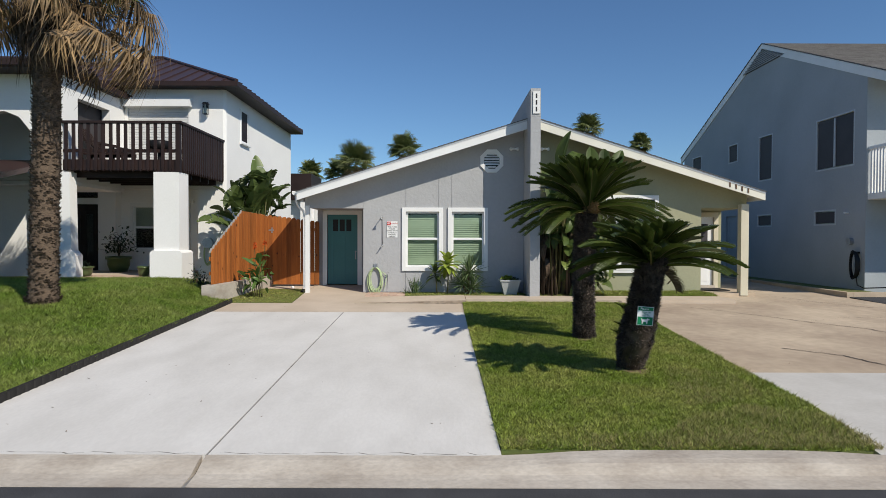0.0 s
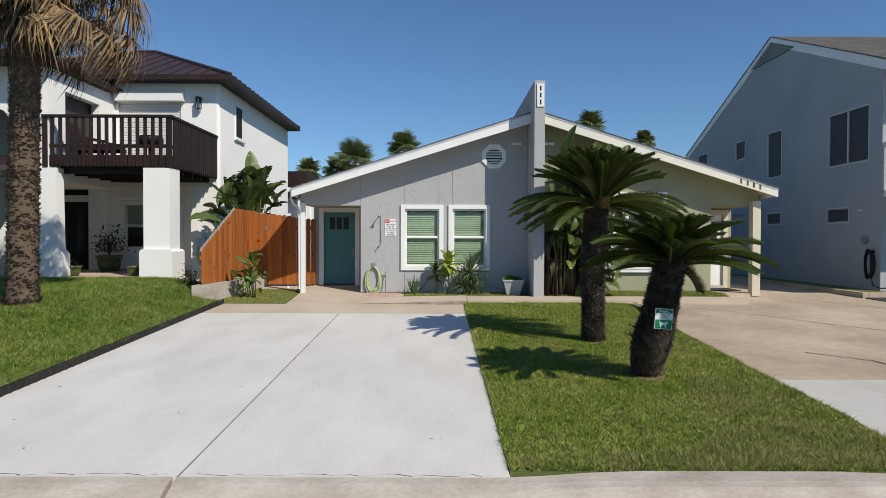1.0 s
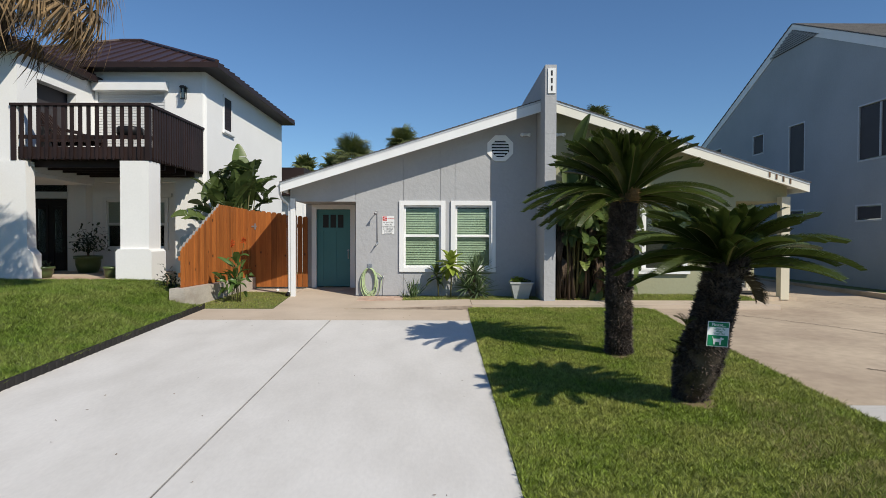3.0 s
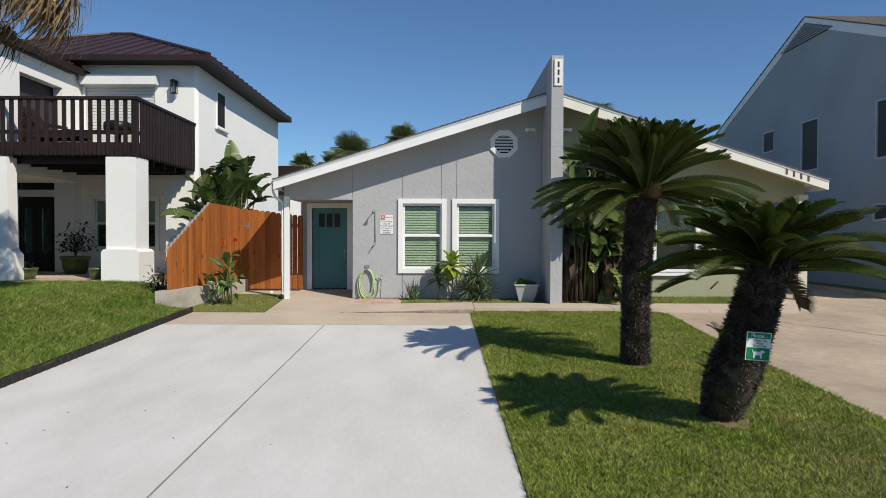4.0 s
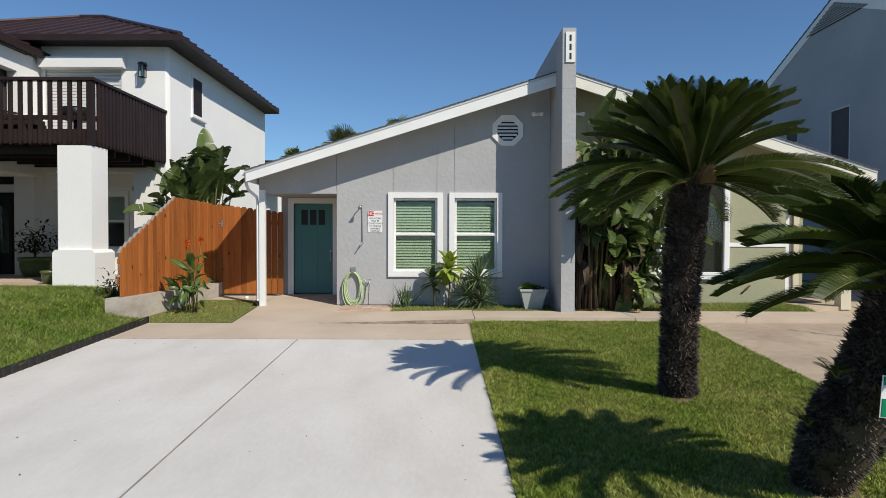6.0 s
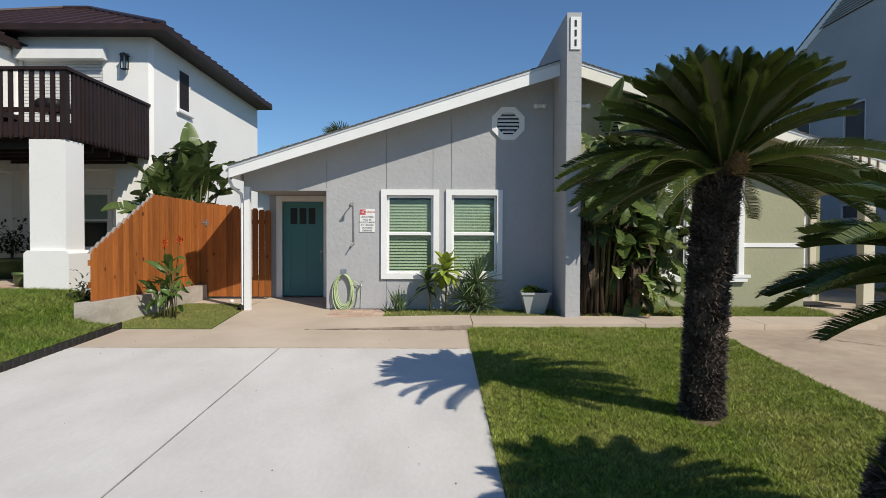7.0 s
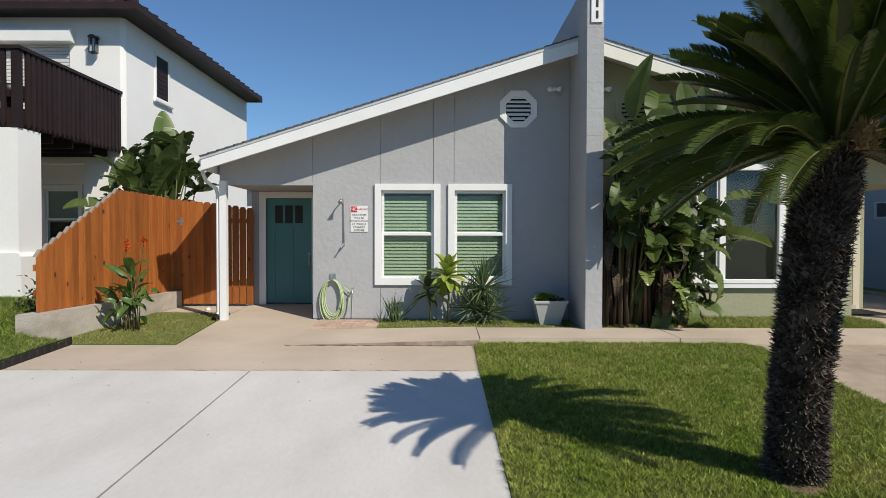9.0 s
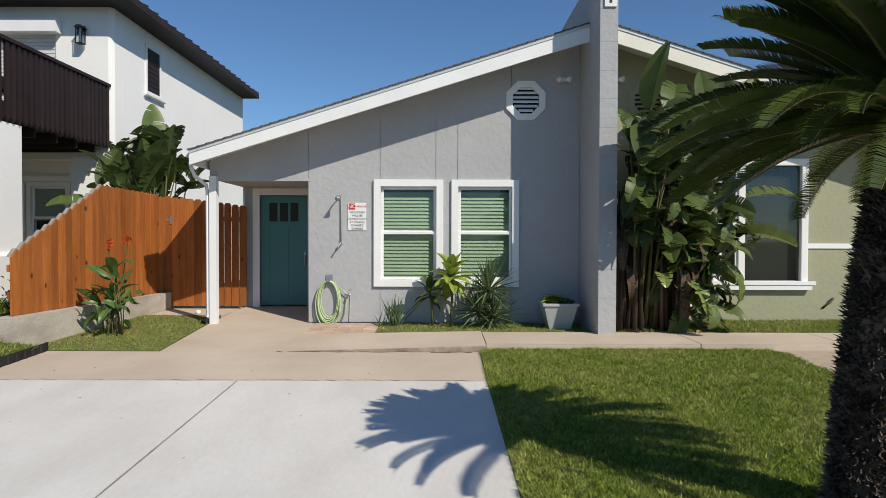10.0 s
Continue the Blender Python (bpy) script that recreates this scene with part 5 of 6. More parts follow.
# ---- fan palms ----
def fan_mesh(name, radius, droop, petiole, mat_, seed, n=30, w=0.03):
    """Fan leaf along +x: stalk, then pleated segments that split and droop at their tips."""
    r = random.Random(seed)
    verts, faces = [], []
    verts += [Vector((0, -0.015, 0)), Vector((0, 0.015, 0)), Vector((petiole, 0.01, 0)), Vector((petiole, -0.01, 0)), Vector((0, 0, 0.02)), Vector((petiole, 0, 0.015))]
    faces += [(0, 1, 2, 3), (1, 4, 5, 2), (4, 0, 3, 5)]
    for i in range(n):
        a = radians(-125 + 250 * i / (n - 1))
        d = Vector((math.cos(a), math.sin(a), 0))
        side = Vector((-d.y, d.x, 0))
        ll = radius * (0.72 + 0.28 * math.cos(a)) * r.uniform(0.85, 1.05)
        o = Vector((petiole, 0, 0))
        p1 = o + d * ll * 0.5 + Vector((0, 0, -droop * 0.12 * ll))
        p2 = o + d * ll * 0.8 + Vector((0, 0, -droop * 0.42 * ll + r.uniform(-0.03, 0.03)))
        p3 = o + d * ll * (1.0 - 0.2 * droop) + Vector((0, 0, -droop * 0.85 * ll + r.uniform(-0.06, 0.06))) + side * r.uniform(-0.04, 0.04)
        z = Vector((0, 0, 0.012))
        b0 = len(verts)
        verts += [o - side * 0.006, o + side * 0.006, p1 + side * w - z, p1 + z, p1 - side * w - z, p2 + side * w * 0.8 - z, p2 + z, p2 - side * w * 0.8 - z, p3]
        faces += [(b0, b0 + 1, b0 + 2, b0 + 3), (b0, b0 + 3, b0 + 4), (b0 + 3, b0 + 2, b0 + 5, b0 + 6), (b0 + 4, b0 + 3, b0 + 6, b0 + 7), (b0 + 6, b0 + 5, b0 + 8), (b0 + 7, b0 + 6, b0 + 8)]
    return raw_mesh(name, verts, faces, mat_)


def hanging_fan(name, length, petiole, mat_, seed, n=40, w=0.012):
    """Dead fan leaf: a stalk along +x, and from its end a loose skirt of narrow segments that fold over and hang."""
    r = random.Random(seed)
    verts = [Vector((0, -0.016, 0)), Vector((0, 0.016, 0)), Vector((petiole, 0.011, 0)), Vector((petiole, -0.011, 0)), Vector((0, 0, 0.022)), Vector((petiole, 0, 0.016))]
    faces = [(0, 1, 2, 3), (1, 4, 5, 2), (4, 0, 3, 5)]
    for i in range(n):
        a = radians(-150 + 300 * i / (n - 1) + r.uniform(-6, 6))
        d = Vector((math.cos(a), math.sin(a), 0))
        side = Vector((-d.y, d.x, 0))
        ll = length * r.uniform(0.65, 1.1)
        out, o = r.uniform(0.32, 0.62), Vector((petiole, 0, 0))
        p1 = o + d * ll * out * 0.55 + Vector((0, 0, -0.02 * ll))
        p2 = o + d * ll * out * 0.95 + Vector((0, 0, -0.36 * ll))
        p3 = o + d * ll * out * r.uniform(0.85, 1.25) + Vector((0, 0, -ll * r.uniform(0.75, 1.0))) + side * r.uniform(-0.06, 0.06)
        b0 = len(verts)
        z = d * 0.004
        verts += [o - side * 0.005, o + side * 0.005, p1 + side * w, p1 + z, p1 - side * w, p2 + side * w * 0.9, p2 + z, p2 - side * w * 0.9, p3]
        faces += [(b0, b0 + 1, b0 + 2, b0 + 3), (b0, b0 + 3, b0 + 4), (b0 + 3, b0 + 2, b0 + 5, b0 + 6), (b0 + 4, b0 + 3, b0 + 6, b0 + 7), (b0 + 6, b0 + 5, b0 + 8), (b0 + 7, b0 + 6, b0 + 8)]
    return raw_mesh(name, verts, faces, mat_)


def fan_palm(base, top, r0, r1, n_green, n_dead, radius, petiole, label, seed, boots=0, group=""):
    r = random.Random(seed)
    p = thing("fan_palm", base, label, "palm", group)
    base, top = Vector(base), Vector(top)
    steps = 24 if boots else 8
    pts = [base.lerp(top, i / steps) for i in range(steps + 1)]
    pts[0].z -= 0.15
    part("trunk", tube(B(), pts, r0, 16 if boots else 8, True, [(r0 * 1.18 if i == 0 else r0 + (r1 - r0) * i / steps) * (1 + (0.04 if i % 2 else -0.02)) for i in range(steps + 1)]), M["palm_trunk"], p, "rough ringed trunk", smooth=True)
    if boots:
        verts, faces = [], []
        for i in range(3400):
            u = r.random()
            q = base.lerp(top, u)
            rr = (r0 + (r1 - r0) * u) * (1.12 if u < 0.03 else 1.0)
            a = r.uniform(0, 2 * math.pi)
            o = Vector((math.cos(a), math.sin(a), 0))
            tg = Vector((-o.y, o.x, 0))
            w, hgt, out = r.uniform(0.02, 0.055), r.uniform(0.012, 0.035), rr * r.uniform(0.05, 0.24)
            c0 = q + o * rr * 0.96
            e = c0 + o * out + Vector((0, 0, r.uniform(0.0, 0.05)))
            b0 = len(verts)
            verts += [c0 - tg * w, c0 + tg * w, e + tg * w * 0.6, e - tg * w * 0.5, c0 - Vector((0, 0, hgt)), e - Vector((0, 0, hgt * 0.4))]
            faces += [(b0, b0 + 1, b0 + 2, b0 + 3), (b0 + 4, b0, b0 + 3, b0 + 5), (b0 + 1, b0 + 4, b0 + 5, b0 + 2), (b0 + 3, b0 + 2, b0 + 5)]
        o = new("leaf_scar", raw_mesh("leaf_scar", verts, faces, M["palm_trunk"]))
        o.parent, o.matrix_parent_inverse = p, Matrix.Translation(p.location).inverted()
        tagged(o, "worn leaf scars", kind="stuff")
    seg = 30 if boots else 26
    wid = 0.03 if boots else 0.022
    g = [fan_mesh("fan_leaf", radius, d, petiole, M["palm_green"], seed + i, seg, wid * (0.6 if boots else 1)) for i, d in enumerate((0.25, 0.5, 0.8) if boots else (0.15, 0.45, 0.8))]
    for i in range(n_green):
        u = i / n_green
        elev = 82 - 95 * u
        m = Matrix.Translation(top + Vector((0, 0, 0.1 + 0.25 * (1 - u)))) @ Matrix.Rotation(i * 2.399 + r.uniform(-0.2, 0.2), 4, 'Z') @ Matrix.Rotation(-radians(elev), 4, 'Y') @ Matrix.Rotation(r.uniform(-0.5, 0.5), 4, 'X') @ Matrix.Scale(r.uniform(0.85, 1.1), 4)
        put("fan_leaf", g[i % 3], p, m)
    if not boots:
        dd = [fan_mesh("dry_fan_leaf", radius * 0.95, d, petiole * 0.8, M["dead_frond"], seed + 9 + i, seg + 8, wid * 0.42) for i, d in enumerate((0.8, 1.3, 1.7))]
        for i in range(n_dead):
            m = Matrix.Translation(top) @ Matrix.Rotation(i * 2.399, 4, 'Z') @ Matrix.Rotation(radians(r.uniform(0, 60)), 4, 'Y') @ Matrix.Scale(r.uniform(0.6, 1.1), 4)
            put("dry_fan_leaf", dd[i % 3], p, m)
        return p
    hf = [hanging_fan("dry_fan_leaf", l_, q_, M["dead_frond"], seed + 20 + i) for i, (l_, q_) in enumerate(((0.75, 1.4), (0.85, 1.05), (0.7, 1.75)))]
    for i in range(n_dead):
        elev = 30 - 62 * (i / n_dead) + r.uniform(-12, 12)
        m = Matrix.Translation(top + Vector((0, 0, r.uniform(-0.1, 0.2)))) @ Matrix.Rotation(i * 2.399 + r.uniform(-0.3, 0.3), 4, 'Z') @ Matrix.Rotation(-radians(elev), 4, 'Y') @ Matrix.Rotation(r.uniform(-0.4, 0.4), 4, 'X') @ Matrix.Scale(r.uniform(0.75, 1.12), 4)
        put("dry_fan_leaf", hf[i % 3], p, m)
    for yaw, elev, size in ((-28, -30, 1.2), (-4, -34, 1.25), (18, -28, 1.25), (-48, -36, 1.15), (38, -34, 1.2), (8, -14, 1.2)):      # the longest dead leaves, over the lawn
        put("dry_fan_leaf", hf[0], p, Matrix.Translation(top) @ Matrix.Rotation(radians(yaw), 4, 'Z') @ Matrix.Rotation(-radians(elev), 4, 'Y') @ Matrix.Rotation(r.uniform(-0.3, 0.3), 4, 'X') @ Matrix.Scale(size, 4))
    th = [hanging_fan("thatch_leaf", l_, 0.42, M["thatch"], seed + 40 + i, 46) for i, l_ in enumerate((0.8, 0.65))]
    for i in range(46):               # old thatch close round the head of the trunk
        m = Matrix.Translation(top + Vector((0, 0, r.uniform(-0.75, 0.2)))) @ Matrix.Rotation(i * 2.399, 4, 'Z') @ Matrix.Rotation(radians(r.uniform(0, 40)), 4, 'Y') @ Matrix.Scale(r.uniform(0.7, 1.15), 4)
        put("thatch_leaf", th[i % 2], p, m)
    return p


fan_palm((-7.34, 10.88, 0.58), (-7.08, 10.7, 6.15), 0.235, 0.20, 24, 54, 0.85, 1.15, "tall fan palm with a skirt of dry fronds", 11, boots=1)
for (x, y, z, s, r_) in ((-8.2, 36, 5.55, 21, 0.78), (-5.5, 36, 6.2, 22, 1.35), (-6.7, 37, 5.6, 25, 1.0), (-2.6, 36, 6.9, 23, 1.1), (8.55, 36, 8.25, 24, 0.95), (11.75, 36, 7.3, 26, 0.72)):
    fan_palm((x, y, 0.2), (x + 0.2, y, z), 0.2, 0.16, 34, 8, r_ * 0.68, r_ * 0.42, "distant green fan palm behind the house", s, group="palms behind the house")


# ---- broad-leaved plants ----
def paddle_mesh(name, length, width, bend, tears, seed, material):
    """Broad leaf along +x, folded on its midrib, arching, with torn edges."""
    r = random.Random(seed)
    verts, faces = [], []
    n = 14
    p, row = Vector((0, 0, 0)), []
    for i in range(n + 1):
        t = i / n
        a = -bend * t ** 1.4
        if i:
            p = p + Vector((math.cos(a), 0, math.sin(a))) * (length / n)
        w = width * (math.sin(math.pi * min(1, t * 0.92 + 0.06)) ** 0.65) * (1 - 0.15 * t)
        row.append((p.copy(), w, a))
    for s in (-1, 1):
        for i in range(n):
            (p0, w0, a0), (p1, w1, a1) = row[i], row[i + 1]
            torn = r.random() < tears
            drop = r.uniform(0.05, 0.25) if torn else 0.0
            gap = 0.82 if torn else 1.0
            up0, up1 = Vector((-math.sin(a0), 0, math.cos(a0))), Vector((-math.sin(a1), 0, math.cos(a1)))
            e0 = p0 + Vector((0, s * w0, 0)) + up0 * w0 * 0.35 + Vector((0.0, 0, -drop * w0))
            e1 = p0.lerp(p1, gap) + Vector((0, s * w1, 0)) + up1 * w1 * 0.35 + Vector((0.0, 0, -drop * w1))
            m0, m1 = p0.lerp(e0, 0.5) + up0 * w0 * 0.06, p0.lerp(p1, 0.5 + gap / 2).lerp(e1, 0.5) + up1 * w1 * 0.06
            b0 = len(verts)
            verts += [p0, p1, m1, m0, e1, e0]
            faces += [(b0, b0 + 1, b0 + 2, b0 + 3), (b0 + 3, b0 + 2, b0 + 4, b0 + 5)]
    me = raw_mesh(name, verts, faces, material)
    for q in me.polygons:
        q.use_smooth = True
    return me


def broad_plant(name, base, stems, label, category, seed, leaf=(0.9, 0.2), spread=0.5, material="paddle", stalk="stalk", low=0, tears=0.3, xmin=-99.0, xmax=99.0, low_top=0.62, low_size=(0.4, 0.7), girth=1.0, bends=(0.5, 0.9, 1.4, 1.9)):
    """Clump of long stalks, each ending in a broad leaf; low leaves fill the foot."""
    r = random.Random(seed)
    c = thing(name, base, label, category)
    base = Vector(base)
    ms = [paddle_mesh("leaf", leaf[0], leaf[1], b, tears, seed + k, M[material]) for k, b in enumerate(bends)]
    for (hgt, yaw, lean, elev) in stems:
        a = radians(yaw)
        if base.x + math.cos(a) * (lean + leaf[0] * math.cos(radians(elev))) - 0.5 * spread < xmin:
            a = math.pi - a
        if base.x + math.cos(a) * (lean + leaf[0] * math.cos(radians(elev))) + 0.3 * spread > xmax:
            a = math.pi - a
        d = Vector((math.cos(a), math.sin(a), 0))
        s0 = base + Vector((r.uniform(-0.5, 0.5) * spread, r.uniform(-0.25, 0.25) * spread, 0))
        s2 = s0 + d * lean + Vector((0, 0, hgt))
        s1 = s0.lerp(s2, 0.55) - d * lean * 0.22
        part("stalk", tube(B(), [s0, s1, s2], 0.02, 7, True, [0.032 * girth, 0.022 * girth, 0.012 * girth]), M[stalk], c, smooth=True)
        m = Matrix.Translation(s2) @ Matrix.Rotation(a + r.uniform(-0.3, 0.3), 4, 'Z') @ Matrix.Rotation(-radians(elev), 4, 'Y') @ Matrix.Rotation(r.uniform(-0.7, 0.7), 4, 'X') @ Matrix.Scale(r.uniform(0.8, 1.12), 4)
        put("leaf", ms[r.randrange(4)], c, m)
    for i in range(low):
        a = r.uniform(0, 2 * math.pi)
        h = r.uniform(0.25, low_top * stems[0][0])
        s2 = base + Vector((r.gauss(0, 0.42) * spread * 1.3, r.gauss(0, 0.26) * spread - 0.1, h))
        if s2.x < xmin + 0.35:
            s2.x, a = xmin + r.uniform(0.2, 0.5), r.uniform(-1.2, 0.8)
        if s2.x > xmax - 0.5:
            s2.x, a = xmax - r.uniform(0.5, 1.0), r.uniform(1.8, 4.4)
        m = Matrix.Translation(s2) @ Matrix.Rotation(a, 4, 'Z') @ Matrix.Rotation(-radians(r.uniform(-60, 50)), 4, 'Y') @ Matrix.Rotation(r.uniform(-1, 1), 4, 'X') @ Matrix.Scale(r.uniform(*low_size), 4)
        put("leaf", ms[r.randrange(4)], c, m)
    return c


rr = random.Random(7)
# lighter copy of the broad leaf, with the sunlight painted into its colour
M["paddle_sunlit"] = mat("sunlit_broad_leaf", (0.13, 0.19, 0.045), 0.32, 0.2, 3, 18, 0.05, second=(0.20, 0.24, 0.07), trans=0.3, rand=0.35, spec=0.5)


def tall_clump(base, label, seed):
    """Giant bird of paradise: a fan of brown sheathed stems, long stalks and big paddle leaves, whole above and torn and hanging below."""
    r = random.Random(seed)
    c = thing("bird_of_paradise_plant", base, label, "plant")
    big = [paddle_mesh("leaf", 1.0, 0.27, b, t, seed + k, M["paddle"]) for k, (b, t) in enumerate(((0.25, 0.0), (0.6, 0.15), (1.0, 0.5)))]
    torn = [paddle_mesh("leaf", 1.0, 0.25, b, t, seed + 9 + k, M["paddle_sunlit"]) for k, (b, t) in enumerate(((0.7, 0.35), (1.2, 0.6), (1.7, 0.7)))]

    def leaf(me, at, yaw, elev, roll, size, stalk=True):
        at = Vector(at)
        if stalk:
            foot = Vector((min(max(at.x * 0.45 + 1.65, 2.62), 3.55) + r.uniform(-0.12, 0.12), 15.45 + r.uniform(-0.15, 0.2), 0.38))
            mid = foot.lerp(at, 0.6) + Vector((0.1 * (foot.x - at.x), 0.06, 0.08))
            part("stalk", tube(B(), [foot, foot.lerp(mid, 0.5), mid, at], 0.02, 7, True, [0.036, 0.028, 0.020, 0.011]), M["stalk"], c, smooth=True)
        put("leaf", me, c, Matrix.Translation(at) @ Matrix.Rotation(radians(yaw), 4, 'Z') @ Matrix.Rotation(-radians(elev), 4, 'Y') @ Matrix.Rotation(radians(roll), 4, 'X') @ Matrix.Scale(size, 4))
    # whole upper leaves
    for x, y, z, yaw, elev, roll, size, k in ((2.98, 15.10, 3.62, 14, 80, 8, 1.02, 0), (3.28, 15.15, 3.52, 40, 68, 40, 0.88, 2), (3.80, 15.15, 3.55, 85, 76, 10, 0.72, 0), (4.08, 15.20, 3.58, 60, 72, 30, 0.66, 0), (4.36, 15.22, 3.60, 25, 66, 40, 0.62, 0),
                                         (2.66, 14.62, 3.36, 262, -58, -15, 0.74, 0), (2.86, 14.70, 3.44, 300, 20, 30, 0.70, 2), (3.05, 14.9, 3.30, 320, 30, 20, 0.9, 2), (3.45, 15.0, 3.3, 10, 45, 30, 0.85, 1), (2.62, 14.9, 3.1, 100, 76, 20, 0.62, 1), (3.3, 15.3, 3.1, 80, 70, -20, 0.9, 1), (3.7, 15.3, 3.05, 60, 60, 20, 0.85, 1)):
        leaf(big[k], (x, y, z), yaw, elev, roll, size)
    # torn and hanging lower leaves, in the copy with sunlight in its colour
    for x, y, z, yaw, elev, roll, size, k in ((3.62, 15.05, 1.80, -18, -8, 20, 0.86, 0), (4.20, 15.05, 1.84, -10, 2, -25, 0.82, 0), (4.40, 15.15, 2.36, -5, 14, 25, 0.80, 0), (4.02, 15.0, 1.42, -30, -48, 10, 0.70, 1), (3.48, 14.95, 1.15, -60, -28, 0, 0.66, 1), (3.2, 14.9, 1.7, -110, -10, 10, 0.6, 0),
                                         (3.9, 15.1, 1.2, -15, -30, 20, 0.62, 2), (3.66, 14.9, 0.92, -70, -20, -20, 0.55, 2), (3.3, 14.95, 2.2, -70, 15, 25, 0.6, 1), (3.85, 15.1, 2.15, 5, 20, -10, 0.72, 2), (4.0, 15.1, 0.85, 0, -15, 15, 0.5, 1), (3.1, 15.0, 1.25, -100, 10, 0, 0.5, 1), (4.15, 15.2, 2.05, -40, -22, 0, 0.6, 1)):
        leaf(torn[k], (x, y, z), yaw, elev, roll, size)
    for i in range(230):               # smaller leaves that fill the inside
        u = r.random()
        z = 0.75 + 2.7 * u
        x = r.uniform(2.70 + 0.40 * (z < 2.0), 4.0 + 0.15 * (1.2 < z < 2.4))
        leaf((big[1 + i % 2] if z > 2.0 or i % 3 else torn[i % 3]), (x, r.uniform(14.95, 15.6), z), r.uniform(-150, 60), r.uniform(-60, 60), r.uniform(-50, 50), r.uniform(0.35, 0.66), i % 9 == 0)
    for i in range(26):                # leaves arching out towards the street, which shade the fin
        z = r.uniform(1.3, 3.4)
        leaf(big[i % 3], (r.uniform(2.62, 3.2), r.uniform(14.45, 14.9), z), r.uniform(-150, -30), r.uniform(-60, 20), r.uniform(-40, 40), r.uniform(0.4, 0.6), i % 4 == 0)
    for i in range(70):                # dry sheaths round the stems
        s0 = Vector((2.56 + 0.95 * r.random() ** 1.6, 15.42 + r.uniform(-0.28, 0.2), 0.37))
        s2 = s0 + Vector((r.uniform(-0.12, 0.18), r.uniform(-0.15, 0.1), r.uniform(0.7, 2.1)))
        s2.x = max(s2.x, 2.52)
        part("dry_sheath", tube(B(), [s0, s0.lerp(s2, 0.5) + Vector((r.uniform(-0.03, 0.05), 0, 0)), s2], 0.03, 6, True, [0.034, 0.026, 0.008]), M["sheath"], c, smooth=True)
    dl_ = paddle_mesh("dry_leaf", 0.8, 0.09, 1.6, 0.6, seed + 40, M["sheath"])
    for i in range(14):                # shrivelled leaves hanging along the stems
        put("dry_leaf", dl_, c, Matrix.Translation((r.uniform(2.6, 3.6), r.uniform(14.95, 15.3), r.uniform(1.0, 2.4))) @ Matrix.Rotation(r.uniform(-2.6, -0.4), 4, 'Z') @ Matrix.Rotation(r.uniform(0.3, 1.2), 4, 'Y') @ Matrix.Scale(r.uniform(0.5, 1.0), 4))
    return c


tall_clump((3.06, 15.5, 0.36), "tall giant bird of paradise clump beside the fin wall", 31)
stems = [(2.9, 100, 0.2, 82), (2.5, 60, 0.4, 70), (2.6, 130, 0.5, 74), (2.3, 20, 0.7, 55), (2.4, 170, 0.7, 58), (2.1, 340, 0.9, 45), (2.1, 200, 0.9, 45), (2.3, 270, 0.4, 68), (2.0, 300, 0.7, 45), (2.0, 240, 0.7, 50), (1.8, 0, 1.1, 25), (1.8, 180, 1.1, 22), (2.2, 90, 0.4, 70), (1.9, 280, 0.6, 40), (1.7, 320, 1.0, 20), (2.3, 220, 0.4, 66), (2.45, 320, 0.35, 70), (1.6, 350, 1.3, 10), (1.9, 30, 1.2, 28)]
stems += [(rr.uniform(1.9, 2.7), rr.uniform(0, 360), rr.uniform(0.2, 0.9), rr.uniform(45, 80)) for i in range(22)]
broad_plant("bird_of_paradise_plant", (-5.85, 18.3, 0.5), [(h_, w_, l_ * 0.55, min(e_ + 10, 84)) for h_, w_, l_, e_ in stems], "bird of paradise clump with torn leaves behind the fence", "plant", 37, (0.95, 0.23), 0.8, low=110, tears=0.2, material="paddle_mid", bends=(0.15, 0.4, 0.7, 1.1), xmin=-6.75, xmax=-4.6, low_top=1.12, low_size=(0.5, 0.85))
# canna with orange blooms
canna = broad_plant("canna_plant", (-4.72, 15.0, 0.33), [(0.30 + 0.045 * i, 30 + 47 * i, 0.06 + 0.05 * (i % 3), 66 - 7 * (i % 4)) for i in range(15)], "leafy canna with two orange blooms before the fence", "plant", 41, (0.42, 0.072), 0.35, material="canna", low=26, tears=0.0, low_top=2.2, girth=0.3)
for sx, hz in ((-0.05, 1.50), (0.22, 1.56)):
    s0 = Vector((-4.72, 15.0, 0.35))
    s1 = s0 + Vector((sx, 0, hz - 0.25))
    part("flower_stem", tube(B(), [s0, s0.lerp(s1, 0.5) + Vector((0.02, 0, 0)), s1], 0.006, 6), M["stalk"], canna)
    b = B()
    for k in range(16):
        o_ = s1 + Vector((rr.gauss(0, 0.022), rr.gauss(0, 0.022), rr.uniform(-0.03, 0.12)))
        d, e = Vector((rr.gauss(0, 1), rr.gauss(0, 1), rr.gauss(0, 1))).normalized() * 0.035, Vector((rr.gauss(0, 1), rr.gauss(0, 1), rr.gauss(0, 1))).normalized() * 0.022
        hexa(b, [o_ - d, o_ - e, o_ + d, o_ + e], [o_ - d + Vector((0, 0, 0.004)), o_ - e + Vector((0, 0, 0.012)), o_ + d + Vector((0, 0, 0.004)), o_ + e + Vector((0, 0, 0.012))])
    part("bloom", b, M["bloom"], canna, "orange bloom")


